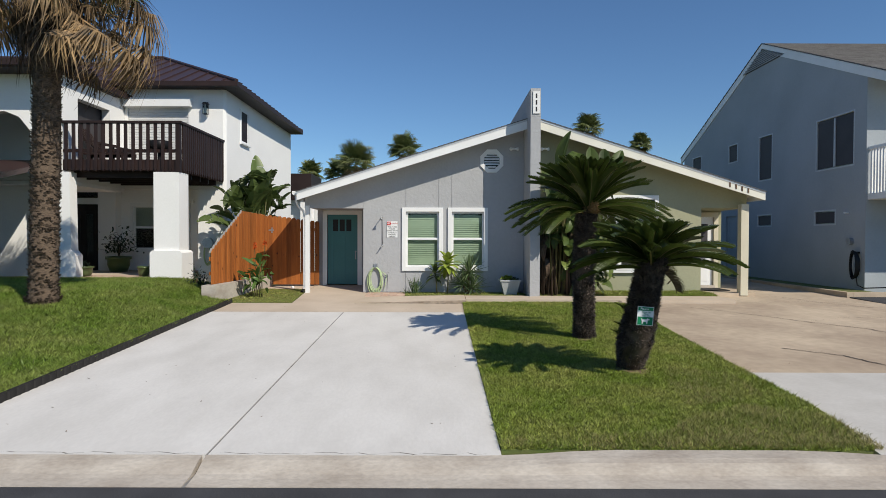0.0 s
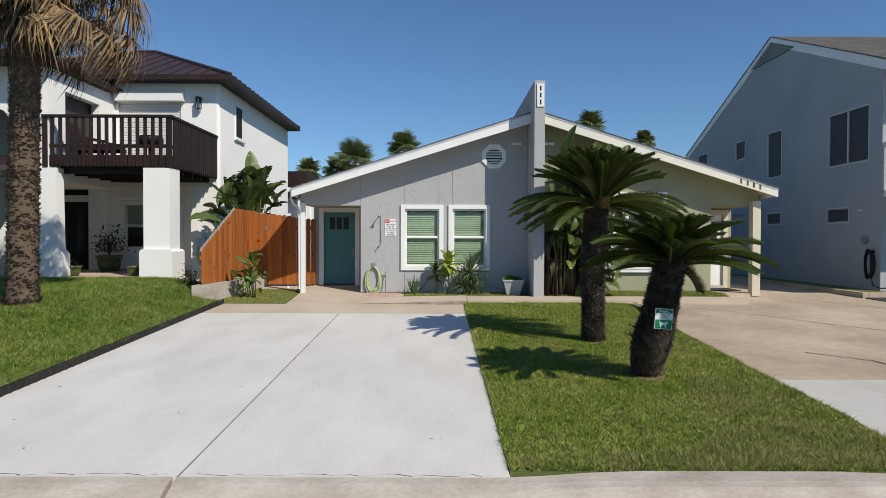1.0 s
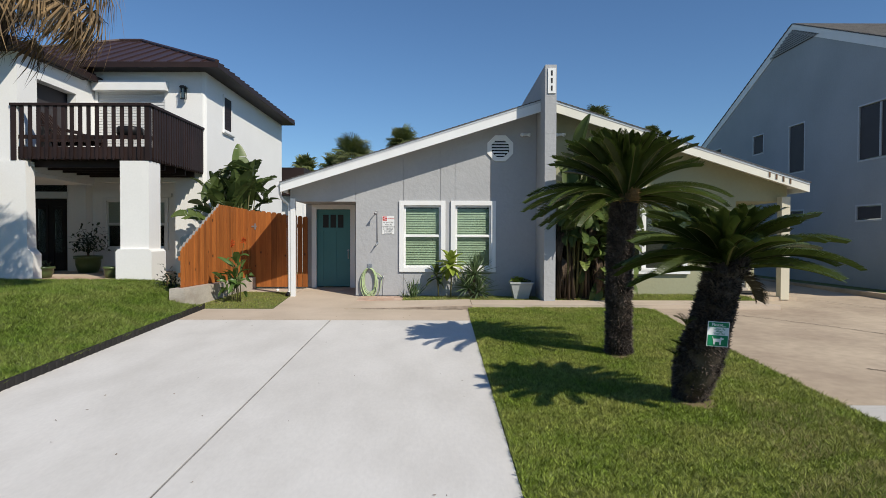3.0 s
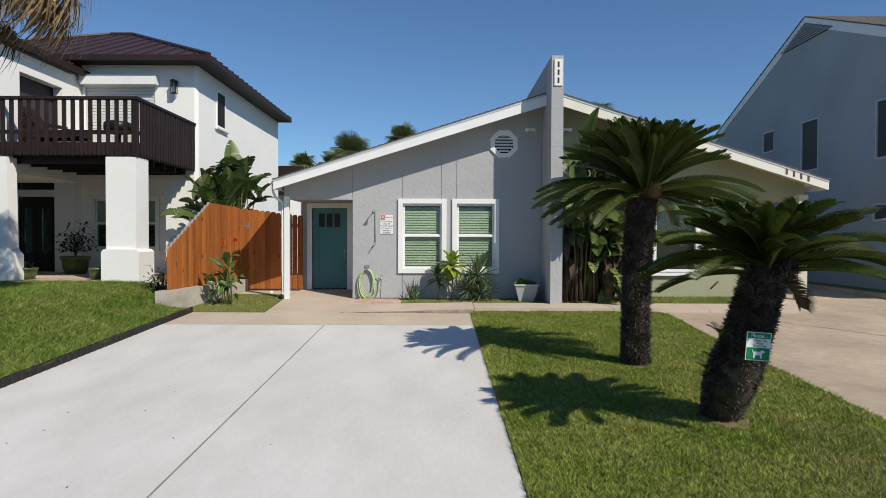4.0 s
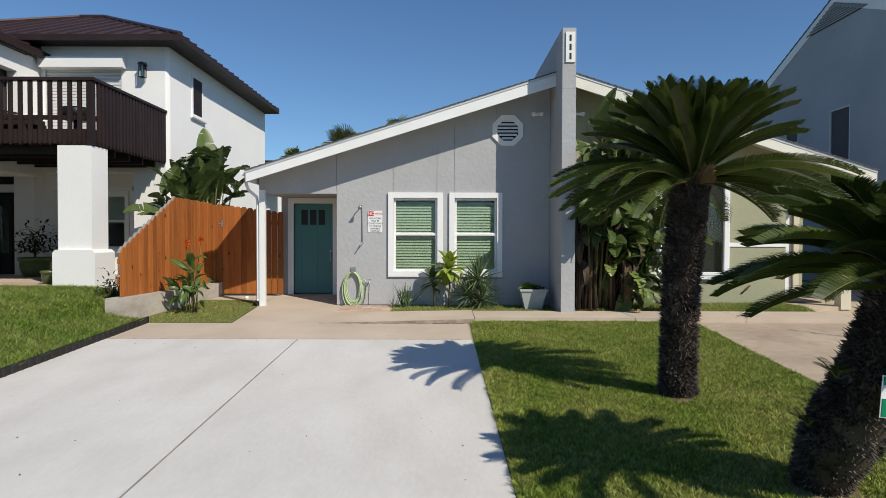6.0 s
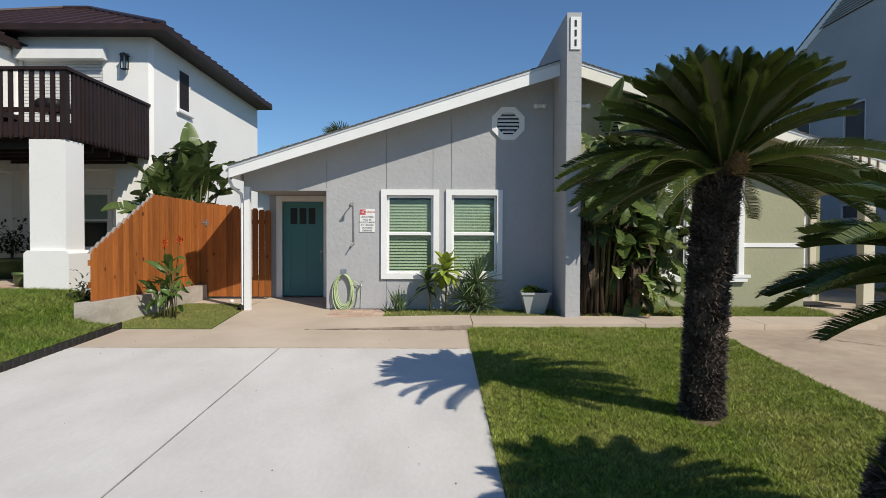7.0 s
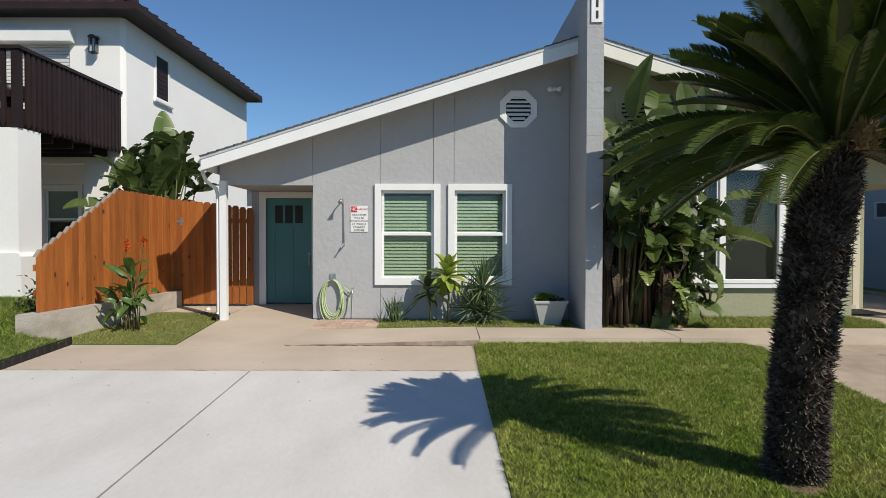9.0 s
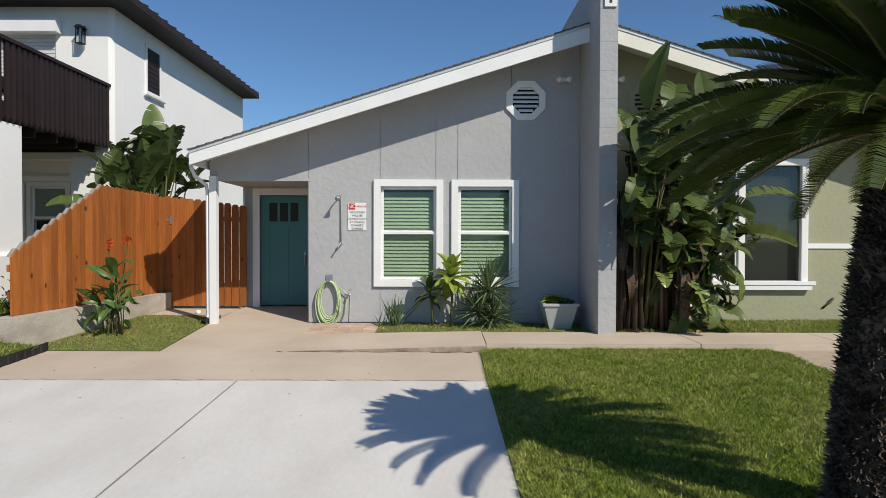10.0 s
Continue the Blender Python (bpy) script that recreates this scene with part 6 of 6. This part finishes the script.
def whorl(name, base, height, n, leaf, width, label, category, seed, material, lean=0.0, stalk_r=0.018, lo=-45, hi=75, bend=0.6):
    """Single bare stem with a whorl of leaves at its head."""
    r = random.Random(seed)
    c = thing(name, base, label, category)
    base = Vector(base)
    topp = base + Vector((lean, 0, height))
    part("stem", tube(B(), [base, base.lerp(topp, 0.5) + Vector((0.02, 0, 0)), topp], stalk_r, 8), M["stalk"], c, smooth=True)
    ms = [paddle_mesh("leaf", leaf, width, bend * k, 0, seed + i, M[material]) for i, k in enumerate((0.7, 1.2))]
    for i in range(n):
        m = Matrix.Translation(topp + Vector((0, 0, 0.02 - 0.16 * i / n))) @ Matrix.Rotation(i * 2.399, 4, 'Z') @ Matrix.Rotation(-radians(hi - (hi - lo) * i / n + r.uniform(-8, 8)), 4, 'Y') @ Matrix.Scale(r.uniform(0.85, 1.1), 4)
        put("leaf", ms[i % 2], c, m)
    return c


whorl("plumeria", (0.12, 15.62, 0.37), 0.84, 28, 0.38, 0.082, "young plumeria with pale green leaves under the window", "plant", 51, "leaf_light")
whorl("plumeria", (-0.16, 15.70, 0.37), 0.58, 14, 0.30, 0.065, "small dark-leaved plumeria under the window", "plant", 52, "paddle", -0.05)


def sword_plant(name, base, heads, n, length, width, label, seed, lo=-35, hi=88):
    """Yucca or iris: stiff pointed leaves in all directions."""
    r = random.Random(seed)
    c = thing(name, base, label, "plant")
    verts = [Vector((0, -width * 0.6, 0)), Vector((0, width * 0.6, 0)), Vector((length * 0.4, width, 0.012)), Vector((length * 0.4, -width, 0.012)), Vector((length, 0, -0.02)), Vector((length * 0.4, 0, -0.006)), Vector((0, 0, -0.008))]
    me = raw_mesh("leaf", verts, [(6, 1, 2, 5), (0, 6, 5, 3), (5, 2, 4), (3, 5, 4)], M["spike"])
    for (dx, dz) in heads:
        q = Vector(base) + Vector((dx, 0, dz))
        if dz > 0.1:
            part("stem", tube(B(), [Vector(base), q], 0.035, 8), M["dry_stalk"], c, smooth=True)
        for i in range(n):
            e = hi - (hi - lo) * (i / n) ** 1.1
            m = Matrix.Translation(q) @ Matrix.Rotation(i * 2.399, 4, 'Z') @ Matrix.Rotation(-radians(e + r.uniform(-6, 6)), 4, 'Y') @ Matrix.Scale(r.uniform(0.8, 1.1), 4)
            put("leaf", me, c, m)
    return c


sword_plant("yucca", (0.66, 15.62, 0.37), [(0.03, 0.58), (-0.12, 0.25), (0.12, 0.18)], 56, 0.58, 0.019, "spiky green yucca under the window", 61)
sword_plant("iris_plant", (-0.74, 15.70, 0.37), [(0, 0.0), (0.05, 0), (-0.06, 0)], 9, 0.52, 0.014, "small clump of upright sword-shaped leaves", 62, 45, 88)
sword_plant("iris_plant", (-0.98, 15.74, 0.37), [(0, 0.0)], 7, 0.22, 0.012, "low tuft of narrow leaves beside the path", 63, 10, 60)

# planter by the fin
pl = thing("planter", (1.76, 15.62, 0.385), "square tapered grey planter with a few green leaves", "planter")
b = B()
hexa(b, [(1.60, 15.44, 0.385), (1.92, 15.44, 0.385), (1.92, 15.76, 0.385), (1.60, 15.76, 0.385)], [(1.51, 15.36, 0.74), (2.01, 15.36, 0.74), (2.01, 15.86, 0.74), (1.51, 15.86, 0.74)])
part("pot", b, M["grey_pot"], pl, "", 0.01)
part("rim", ring(B(), 1.49, 2.03, 15.34, 15.88, 0.05, "z", 0.735, 0.775), M["grey_pot"], pl, "", 0.006)
part("soil", box(B(), 1.54, 1.98, 15.39, 15.83, 0.742, 0.755), M["dirt"], pl)
ml = paddle_mesh("leaf", 0.16, 0.048, 0.8, 0, 70, M["leaf_light"])
for i in range(44):
    m = Matrix.Translation((1.58 + rr.uniform(0, 0.2), 15.5 + rr.uniform(0, 0.2), 0.75 + rr.uniform(0, 0.07))) @ Matrix.Rotation(rr.uniform(0, 6.3), 4, 'Z') @ Matrix.Rotation(-rr.uniform(0, 1.2), 4, 'Y')
    put("leaf", ml, pl, m)
ml2 = paddle_mesh("leaf", 0.10, 0.03, 0.8, 0, 71, M["paddle"])
for i in range(14):
    m = Matrix.Translation((1.78 + rr.uniform(0, 0.2), 15.5 + rr.uniform(0, 0.25), 0.75 + rr.uniform(0, 0.04))) @ Matrix.Rotation(rr.uniform(0, 6.3), 4, 'Z') @ Matrix.Rotation(-rr.uniform(0, 1.0), 4, 'Y')
    put("leaf", ml2, pl, m)

# ---- wall fittings of the grey front ----
hose = thing("garden_hose", (-1.82, WY - 0.08, 0.8), "pale green garden hose coiled on a wall hook", "hose")
for k in range(7):
    ra_, rb_ = 0.13 + 0.011 * k, 0.29 + 0.014 * k
    ph = rr.uniform(-0.02, 0.02)
    part("loop", tube(B(), [(-1.82 + ph + ra_ * math.sin(a), WY - 0.03 - 0.012 * (k % 4) - 0.02 * math.sin(a / 2), 1.06 - rb_ + rb_ * math.cos(a)) for a in (2 * math.pi * j / 26 for j in range(27))], 0.010, 6, False), M["hose_green"], hose, smooth=True)
tube_end = [(-1.66, WY - 0.05, 0.95), (-1.58, WY - 0.06, 0.90), (-1.52, WY - 0.05, 0.84), (-1.55, WY - 0.05, 0.6), (-1.62, WY - 0.06, 0.42)]
part("hose_end", tube(B(), tube_end, 0.010, 6), M["hose_green"], hose, smooth=True)
part("hook", box(box(B(), -1.87, -1.77, WY - 0.02, WY - 0.001, 1.04, 1.16), -1.84, -1.80, WY - 0.10, WY - 0.02, 1.05, 1.08), M["steel"], hose, "", 0.003)
tap = thing("wall_tap", (-1.48, WY - 0.05, 0.87), "small wall tap with a thin riser", "tap")
part("body", tube(tube(B(), [(-1.48, WY, 0.88), (-1.48, WY - 0.10, 0.88), (-1.48, WY - 0.12, 0.84)], 0.013, 8), [(-1.51, WY - 0.07, 0.92), (-1.45, WY - 0.07, 0.92)], 0.009, 6), M["steel"], tap)
part("riser", tube(B(), [(-1.48, WY - 0.012, 0.87), (-1.50, WY - 0.012, 0.42)], 0.010, 6), M["stucco_grey"], tap)
shower = thing("outdoor_shower", (-1.63, WY - 0.05, 2.0), "outdoor shower with thin riser pipe on the wall", "shower")
part("pipe", tube(B(), [(-1.63, WY - 0.02, 1.66), (-1.63, WY - 0.02, 2.36), (-1.64, WY - 0.05, 2.42), (-1.645, WY - 0.16, 2.43), (-1.65, WY - 0.20, 2.40)], 0.011, 8), M["stucco_grey"], shower, smooth=True)
part("head", tube(B(), [(-1.65, WY - 0.19, 2.41), (-1.655, WY - 0.23, 2.35)], 0.03, 12, True, [0.014, 0.042]), M["steel"], shower, smooth=True)
part("valve", tube(tube(B(), [(-1.63, WY, 1.66), (-1.63, WY - 0.09, 1.66)], 0.022, 10), [(-1.63, WY - 0.08, 1.66), (-1.66, WY - 0.15, 1.60)], 0.012, 8), M["steel"], shower)
rp = thing("pipe_stub", (6.18, WY - 0.04, 0.74), "short bent rusty pipe stub in the olive wall", "pipe")
part("pipe", tube(B(), [(6.10, WY + 0.01, 0.64), (6.12, WY - 0.05, 0.70), (6.18, WY - 0.05, 0.74), (6.22, WY - 0.05, 0.80), (6.27, WY + 0.01, 0.80)], 0.016, 8), M["rust"], rp, smooth=True)
# parking sign
ps = thing("parking_sign", (-1.375, WY - 0.02, 2.09), "white metal no parking sign with red heading on the wall", "sign")
part("plate", box(B(), -1.52, -1.23, WY - 0.012, WY - 0.004, 1.87, 2.31), M["sign_white"], ps, "", 0.003)
part("red_field", box(B(), -1.51, -1.405, WY - 0.0145, WY - 0.0122, 2.20, 2.30), M["sign_red"], ps)
FACE = Matrix.Rotation(math.pi / 2, 4, 'X')
text_mesh("lettering", "NO", 0.088, Matrix.Translation((-1.457, WY - 0.0165, 2.25)) @ FACE, M["sign_white"], ps)
text_mesh("lettering", "PARKING", 0.046, Matrix.Translation((-1.318, WY - 0.0140, 2.25)) @ FACE, M["sign_red"], ps)
for i, line in enumerate(("VIOLATORS", "WILL BE", "TOWED AWAY", "AT VEHICLE", "OWNER'S", "EXPENSE")):
    text_mesh("lettering", line, 0.046, Matrix.Translation((-1.375, WY - 0.0140, 2.155 - i * 0.052)) @ FACE, M["ink"], ps)
# sign on the leaning cycad
sg = thing("pet_sign", (2.425, 7.09, 0.925), "green and white notice fixed to the cycad trunk", "sign")
SX, SY, SZ = 2.425, 7.09, 0.925
tilt = Matrix.Translation((SX, SY, SZ)) @ Matrix.Rotation(radians(4), 4, 'Y') @ Matrix.Scale(0.9, 4)


def sign_box(n, x0, x1, z0, z1, d, m):
    b_ = box(B(), x0, x1, -0.004 - d, -d, z0, z1)
    b_.transform(tilt)
    part(n, b_, M[m], sg)


sign_box("plate", -0.108, 0.108, -0.125, 0.125, 0, "sign_white")
sign_box("green_field", -0.10, 0.10, 0.07, 0.118, 0.0042, "sign_green")
sign_box("green_field", -0.10, 0.10, -0.118, -0.012, 0.0042, "sign_green")
dog = prism(B(), [(-0.052, -0.045), (-0.060, -0.028), (-0.054, -0.026), (-0.044, -0.046), (0.018, -0.044), (0.030, -0.026), (0.036, -0.034), (0.058, -0.040), (0.056, -0.052), (0.036, -0.054), (0.032, -0.072), (0.030, -0.104), (0.018, -0.104), (0.016, -0.078), (-0.026, -0.076), (-0.030, -0.104), (-0.044, -0.104), (-0.044, -0.074)], "y", -0.0125, -0.0086)
dog.transform(tilt)
part("white_shape", dog, M["sign_white"], sg)
text_mesh("lettering", "Please...", 0.046, tilt @ Matrix.Translation((0.0, -0.0095, 0.094)) @ FACE, M["sign_white"], sg)
for i, line in enumerate(("Clean Up", "After", "Your Pet")):
    text_mesh("lettering", line, 0.031, tilt @ Matrix.Translation((0.01, -0.0055, 0.052 - i * 0.024)) @ FACE, M["sign_green"], sg)
mt = thing("door_mat", (7.5, 16.9, 0.419), "dark grey rubber mat before the side door", "mat")
part("pad", box(B(), 7.1, 7.95, 16.45, 17.2, 0.419, 0.436), M["rubber"], mt, "", 0.004)
part("border", ring(B(), 7.08, 7.97, 16.43, 17.22, 0.03, "z", 0.419, 0.442), M["rubber"], mt, "", 0.003)
# white ball on the path edge
ball = tagged(part("stone_ball", lathe(B(), (-4.28, 16.9, 0.41), [(0.015, 0), (0.038, 0.012), (0.048, 0.035), (0.038, 0.06), (0.012, 0.07)], 14), M["white"], smooth=True), "small white rounded stone by the path", "stone")
patio = thing("pavement", (-4.4, 17.8, 0.4), "worn concrete and clay pavers inside the fence", "paving", kind="structure")
part("slab", box(B(), -5.04, -3.77, 16.72, 18.4, 0.2, 0.418), M["concrete_old"], patio, "", 0.01)
pv = thing("pavement", (-1.5, 15.5, 0.36), "patch of faded clay pavers at the wall foot", "paving", kind="structure")
for i in range(5):
    for j in range(4):
        x0, y0 = -2.02 + i * 0.205, 15.16 + j * 0.215
        part("paver", box(B(), x0, x0 + 0.198, y0, y0 + 0.208, 0.30, zg(y0) + 0.012), M["paver"], pv, "", 0.006)

# ---- things on the white house's porch and balcony ----
porch = thing("pavement", (-9.5, 17.5, 0.7), "herringbone clay brick porch floor", "porch", kind="structure")
part("bed", box(B(), -13.5, -7.9, 16.3, 20.3, 0.2, 0.735), M["concrete_old"], porch)
for i in range(14):
    for j in range(10):
        x0, y0 = -11.0 + i * 0.22 + (0.11 if j % 2 else 0), 15.92 + j * 0.11
        part("brick", box(B(), x0, x0 + 0.21, y0, y0 + 0.10, 0.60, 0.765), M["paver"], porch)


def round_pot(at, r, h, label):
    p = thing("flower_pot", at, label, "pot", "green pots on the porch")
    part("pot", lathe(B(), at, [(r * 0.72, 0), (r * 0.92, h * 0.45), (r * 0.95, h * 0.8), (r * 1.08, h * 0.82), (r * 1.08, h), (r * 0.92, h), (r * 0.9, h * 0.85)], 20), M["green_pot"], p, smooth=True)
    return p


def tuft(p, at, n, spread, size, material, seed, up=0.3):
    r = random.Random(seed)
    me = paddle_mesh("leaf", size, size * 0.2, 0.7, 0, seed, M[material])
    for i in range(n):
        m = Matrix.Translation(Vector(at) + Vector((r.gauss(0, spread), r.gauss(0, spread), abs(r.gauss(0, up))))) @ Matrix.Rotation(r.uniform(0, 6.3), 4, 'Z') @ Matrix.Rotation(-r.uniform(-0.4, 1.3), 4, 'Y')
        put("leaf", me, p, m)


p1 = round_pot((-10.0, 16.5, 0.765), 0.24, 0.28, "squat green glazed pot with a low succulent")
tuft(p1, (-10.0, 16.5, 1.02), 14, 0.08, 0.16, "shrub", 81, 0.05)
p2 = round_pot((-8.35, 16.55, 0.765), 0.16, 0.28, "small green glazed pot beside the column")
p3 = round_pot((-10.55, 19.3, 0.735), 0.36, 0.5, "large green pot with a dark leafy shrub")
tuft(p3, (-10.55, 19.3, 1.35), 300, 0.24, 0.13, "shrub", 82, 0.3)
part("stem", tube(B(), [(-10.55, 19.3, 1.2), (-10.55, 19.3, 1.6)], 0.03, 6), M["dry_stalk"], p3)
sh2 = thing("shrub", (-6.35, 15.3, 0.6), "small rounded green shrub by the fence end", "shrub")
part("stem", tube(B(), [(-6.35, 15.3, 0.5), (-6.35, 15.3, 0.85)], 0.02, 6), M["dry_stalk"], sh2)
tuft(sh2, (-6.35, 15.3, 0.62), 160, 0.14, 0.09, "shrub", 83, 0.18)
ht = thing("hose_hanger", (-7.55, LY - 0.1, 1.5), "green hose hanging from a round wall bracket", "hose")
for k in range(3):
    part("loop", tube(B(), [(-7.57 + (0.13 - 0.02 * k) * math.sin(a), LY - 0.06 - 0.02 * k, 1.32 + (0.36 - 0.03 * k) * math.cos(a)) for a in (2 * math.pi * j / 20 for j in range(21))], 0.013, 6, False), M["hose_green"], ht, smooth=True)
part("bracket", tube(B(), [(-7.55, LY, 1.68), (-7.55, LY - 0.14, 1.68)], 0.17, 14), M["steel"], ht)
pt = thing("patio_table", (-8.33, 17.5, 3.84), "dark round wicker table with a deep drum top on the balcony", "table")
part("top", lathe(B(), (-8.33, 17.5, 4.40), [(0.24, 0), (0.31, 0.03), (0.335, 0.12), (0.33, 0.24), (0.30, 0.28), (0.02, 0.285)], 22), M["black_metal"], pt, smooth=True)
part("pedestal", tube(B(), [(-8.33, 17.5, 3.86), (-8.33, 17.5, 4.42)], 0.07, 10), M["black_metal"], pt)
part("base", lathe(B(), (-8.33, 17.5, 3.84), [(0.27, 0), (0.24, 0.03), (0.05, 0.04)], 16), M["black_metal"], pt)
# lounge with a raised lattice back
lg = thing("lounge_chair", (-9.8, 17.2, 3.84), "dark wooden lounge with a raised lattice back on the balcony", "chair")
for y in (16.86, 17.50):
    part("side_rail", box(B(), -10.42, -9.05, y, y + 0.05, 4.20, 4.30), BR, lg, "", 0.006)
    part("armrest", hexa(B(), [(-10.40, y - 0.02, 4.62), (-9.25, y - 0.02, 4.42), (-9.25, y + 0.07, 4.42), (-10.40, y + 0.07, 4.62)], [(-10.40, y - 0.02, 4.66), (-9.25, y - 0.02, 4.46), (-9.25, y + 0.07, 4.46), (-10.40, y + 0.07, 4.66)]), BR, lg)
    for x in (-10.40, -9.75, -9.13):
        part("leg", box(B(), x, x + 0.06, y, y + 0.05, 3.84, 4.20), BR, lg)
        part("arm_post", box(B(), x + 0.005, x + 0.055, y + 0.003, y + 0.047, 4.30, 4.42 + (0.16 if x < -10 else 0.08 if x < -9.5 else -0.03)), BR, lg)
for i in range(11):
    x = -10.38 + i * 0.12
    part("seat_slat", box(B(), x, x + 0.09, 16.912, 17.498, 4.27, 4.295), BR, lg)
for i in range(6):
    y = 16.90 + i * 0.108
    part("back_slat", hexa(B(), [(-9.95, y, 4.30), (-9.95, y + 0.05, 4.30), (-9.92, y + 0.05, 4.32), (-9.92, y, 4.32)], [(-10.46, y, 4.98), (-10.46, y + 0.05, 4.98), (-10.42, y + 0.05, 5.0), (-10.42, y, 5.0)]), BR, lg)
for k in range(5):
    u = 0.12 + 0.2 * k
    x, z = -9.97 - 0.51 * u, 4.30 + 0.68 * u
    part("back_rail", box(B(), x - 0.02, x + 0.02, 16.88, 17.53, z, z + 0.05), BR, lg)
part("cushion", box(B(), -9.9, -9.1, 16.93, 17.48, 4.30, 4.38), M["black_metal"], lg, "dark seat cushion", 0.03)

# ---- cracks and stains on the old drive ----
def crack(parent, pts, w, seed):
    """Thin dark open crack running over a slab."""
    r = random.Random(seed)
    b = B()
    prev = None
    fine = []
    for (x0, y0), (x1, y1) in zip(pts, pts[1:]):
        n_ = max(2, int(math.hypot(x1 - x0, y1 - y0) / 0.09))
        fine += [(x0 + (x1 - x0) * k / n_ + r.uniform(-0.025, 0.025), y0 + (y1 - y0) * k / n_ + r.uniform(-0.025, 0.025)) for k in range(n_)]
    for (x, y) in fine:
        ww = w * r.uniform(0.4, 1.2)
        cur = [b.verts.new((x - ww, y - ww * 0.5, zg(y) + 0.0015)), b.verts.new((x + ww, y + ww * 0.5, zg(y) + 0.0015))]
        if prev:
            b.faces.new((prev[0], prev[1], cur[1], cur[0]))
        prev = cur
    return part("crack", b, M["crack"], parent)


crack(rdrive, [(5.6, 13.5), (6.6, 12.4), (7.1, 11.6), (7.8, 10.9), (8.1, 9.6), (8.9, 9.0)], 0.012, 1)
crack(rdrive, [(7.1, 11.6), (8.3, 12.2), (9.6, 12.0), (10.5, 12.6)], 0.010, 2)
crack(rdrive, [(5.3, 9.2), (5.9, 8.7), (6.1, 8.1), (6.6, 7.9)], 0.014, 3)
crack(rdrive, [(8.6, 15.6), (9.2, 14.2), (9.9, 13.4)], 0.010, 4)
crack(rdrive, [(7.2, 14.3), (8.6, 14.5), (10.4, 14.3)], 0.010, 5)
# crack along the step foot, also drawn as the step's shadow line
crack(apron, [(-2.1, 13.97), (-1.2, 13.965), (0.46, 13.97)], 0.020, 6)
crack(apron, [(-4.9, 12.66), (0.45, 12.66)], 0.007, 7)
crack(drive, [(-4.7, 5.0), (-1.97, 5.0)], 0.008, 8)
crack(drive, [(-1.93, 5.0), (0.49, 5.0)], 0.006, 9)

# ---- litter ----
lit = thing("leaf_litter", (3.3, 15.3, 0.39), "dry brown leaf scraps at the foot of the clump", "leaf litter")
dl = [paddle_mesh("scrap", 0.32, 0.05, b_, 0.3, 91 + i, M["dead_frond"]) for i, b_ in enumerate((0.3, 0.8))]
for i in range(22):
    x_, y_ = rr.uniform(2.6, 4.1), rr.uniform(15.1, 15.6)
    put("scrap", dl[i % 2], lit, Matrix.Translation((x_, y_, 0.425)) @ Matrix.Rotation(rr.uniform(0, 6.3), 4, 'Z') @ Matrix.Rotation(rr.uniform(-0.5, 0.5), 4, 'X') @ Matrix.Scale(rr.uniform(0.5, 1.1), 4))
verts, faces = [], []
for i in range(70):
    x_, y_ = rr.uniform(-4.5, 0.4), rr.uniform(5.4, 13.6)
    if i > 45:
        x_, y_ = rr.uniform(4.8, 10.0), rr.uniform(8.0, 14.0)
    z_, a_, l_ = zg(y_) + 0.004, rr.uniform(0, 6.3), rr.uniform(0.006, 0.02)
    d_ = Vector((math.cos(a_), math.sin(a_), 0)) * l_
    p_, q_ = Vector((x_, y_, z_)), Vector((-d_.y, d_.x, 0)) * 0.4
    k_ = len(verts)
    verts += [p_ - d_, p_ + q_, p_ + d_ + Vector((0, 0, 0.006)), p_ - q_]
    faces += [(k_, k_ + 1, k_ + 2, k_ + 3)]
tagged(new("debris", raw_mesh("debris", verts, faces, M["dry_stalk"])), "tiny dry leaf bits scattered on the drives", "debris", kind="stuff")
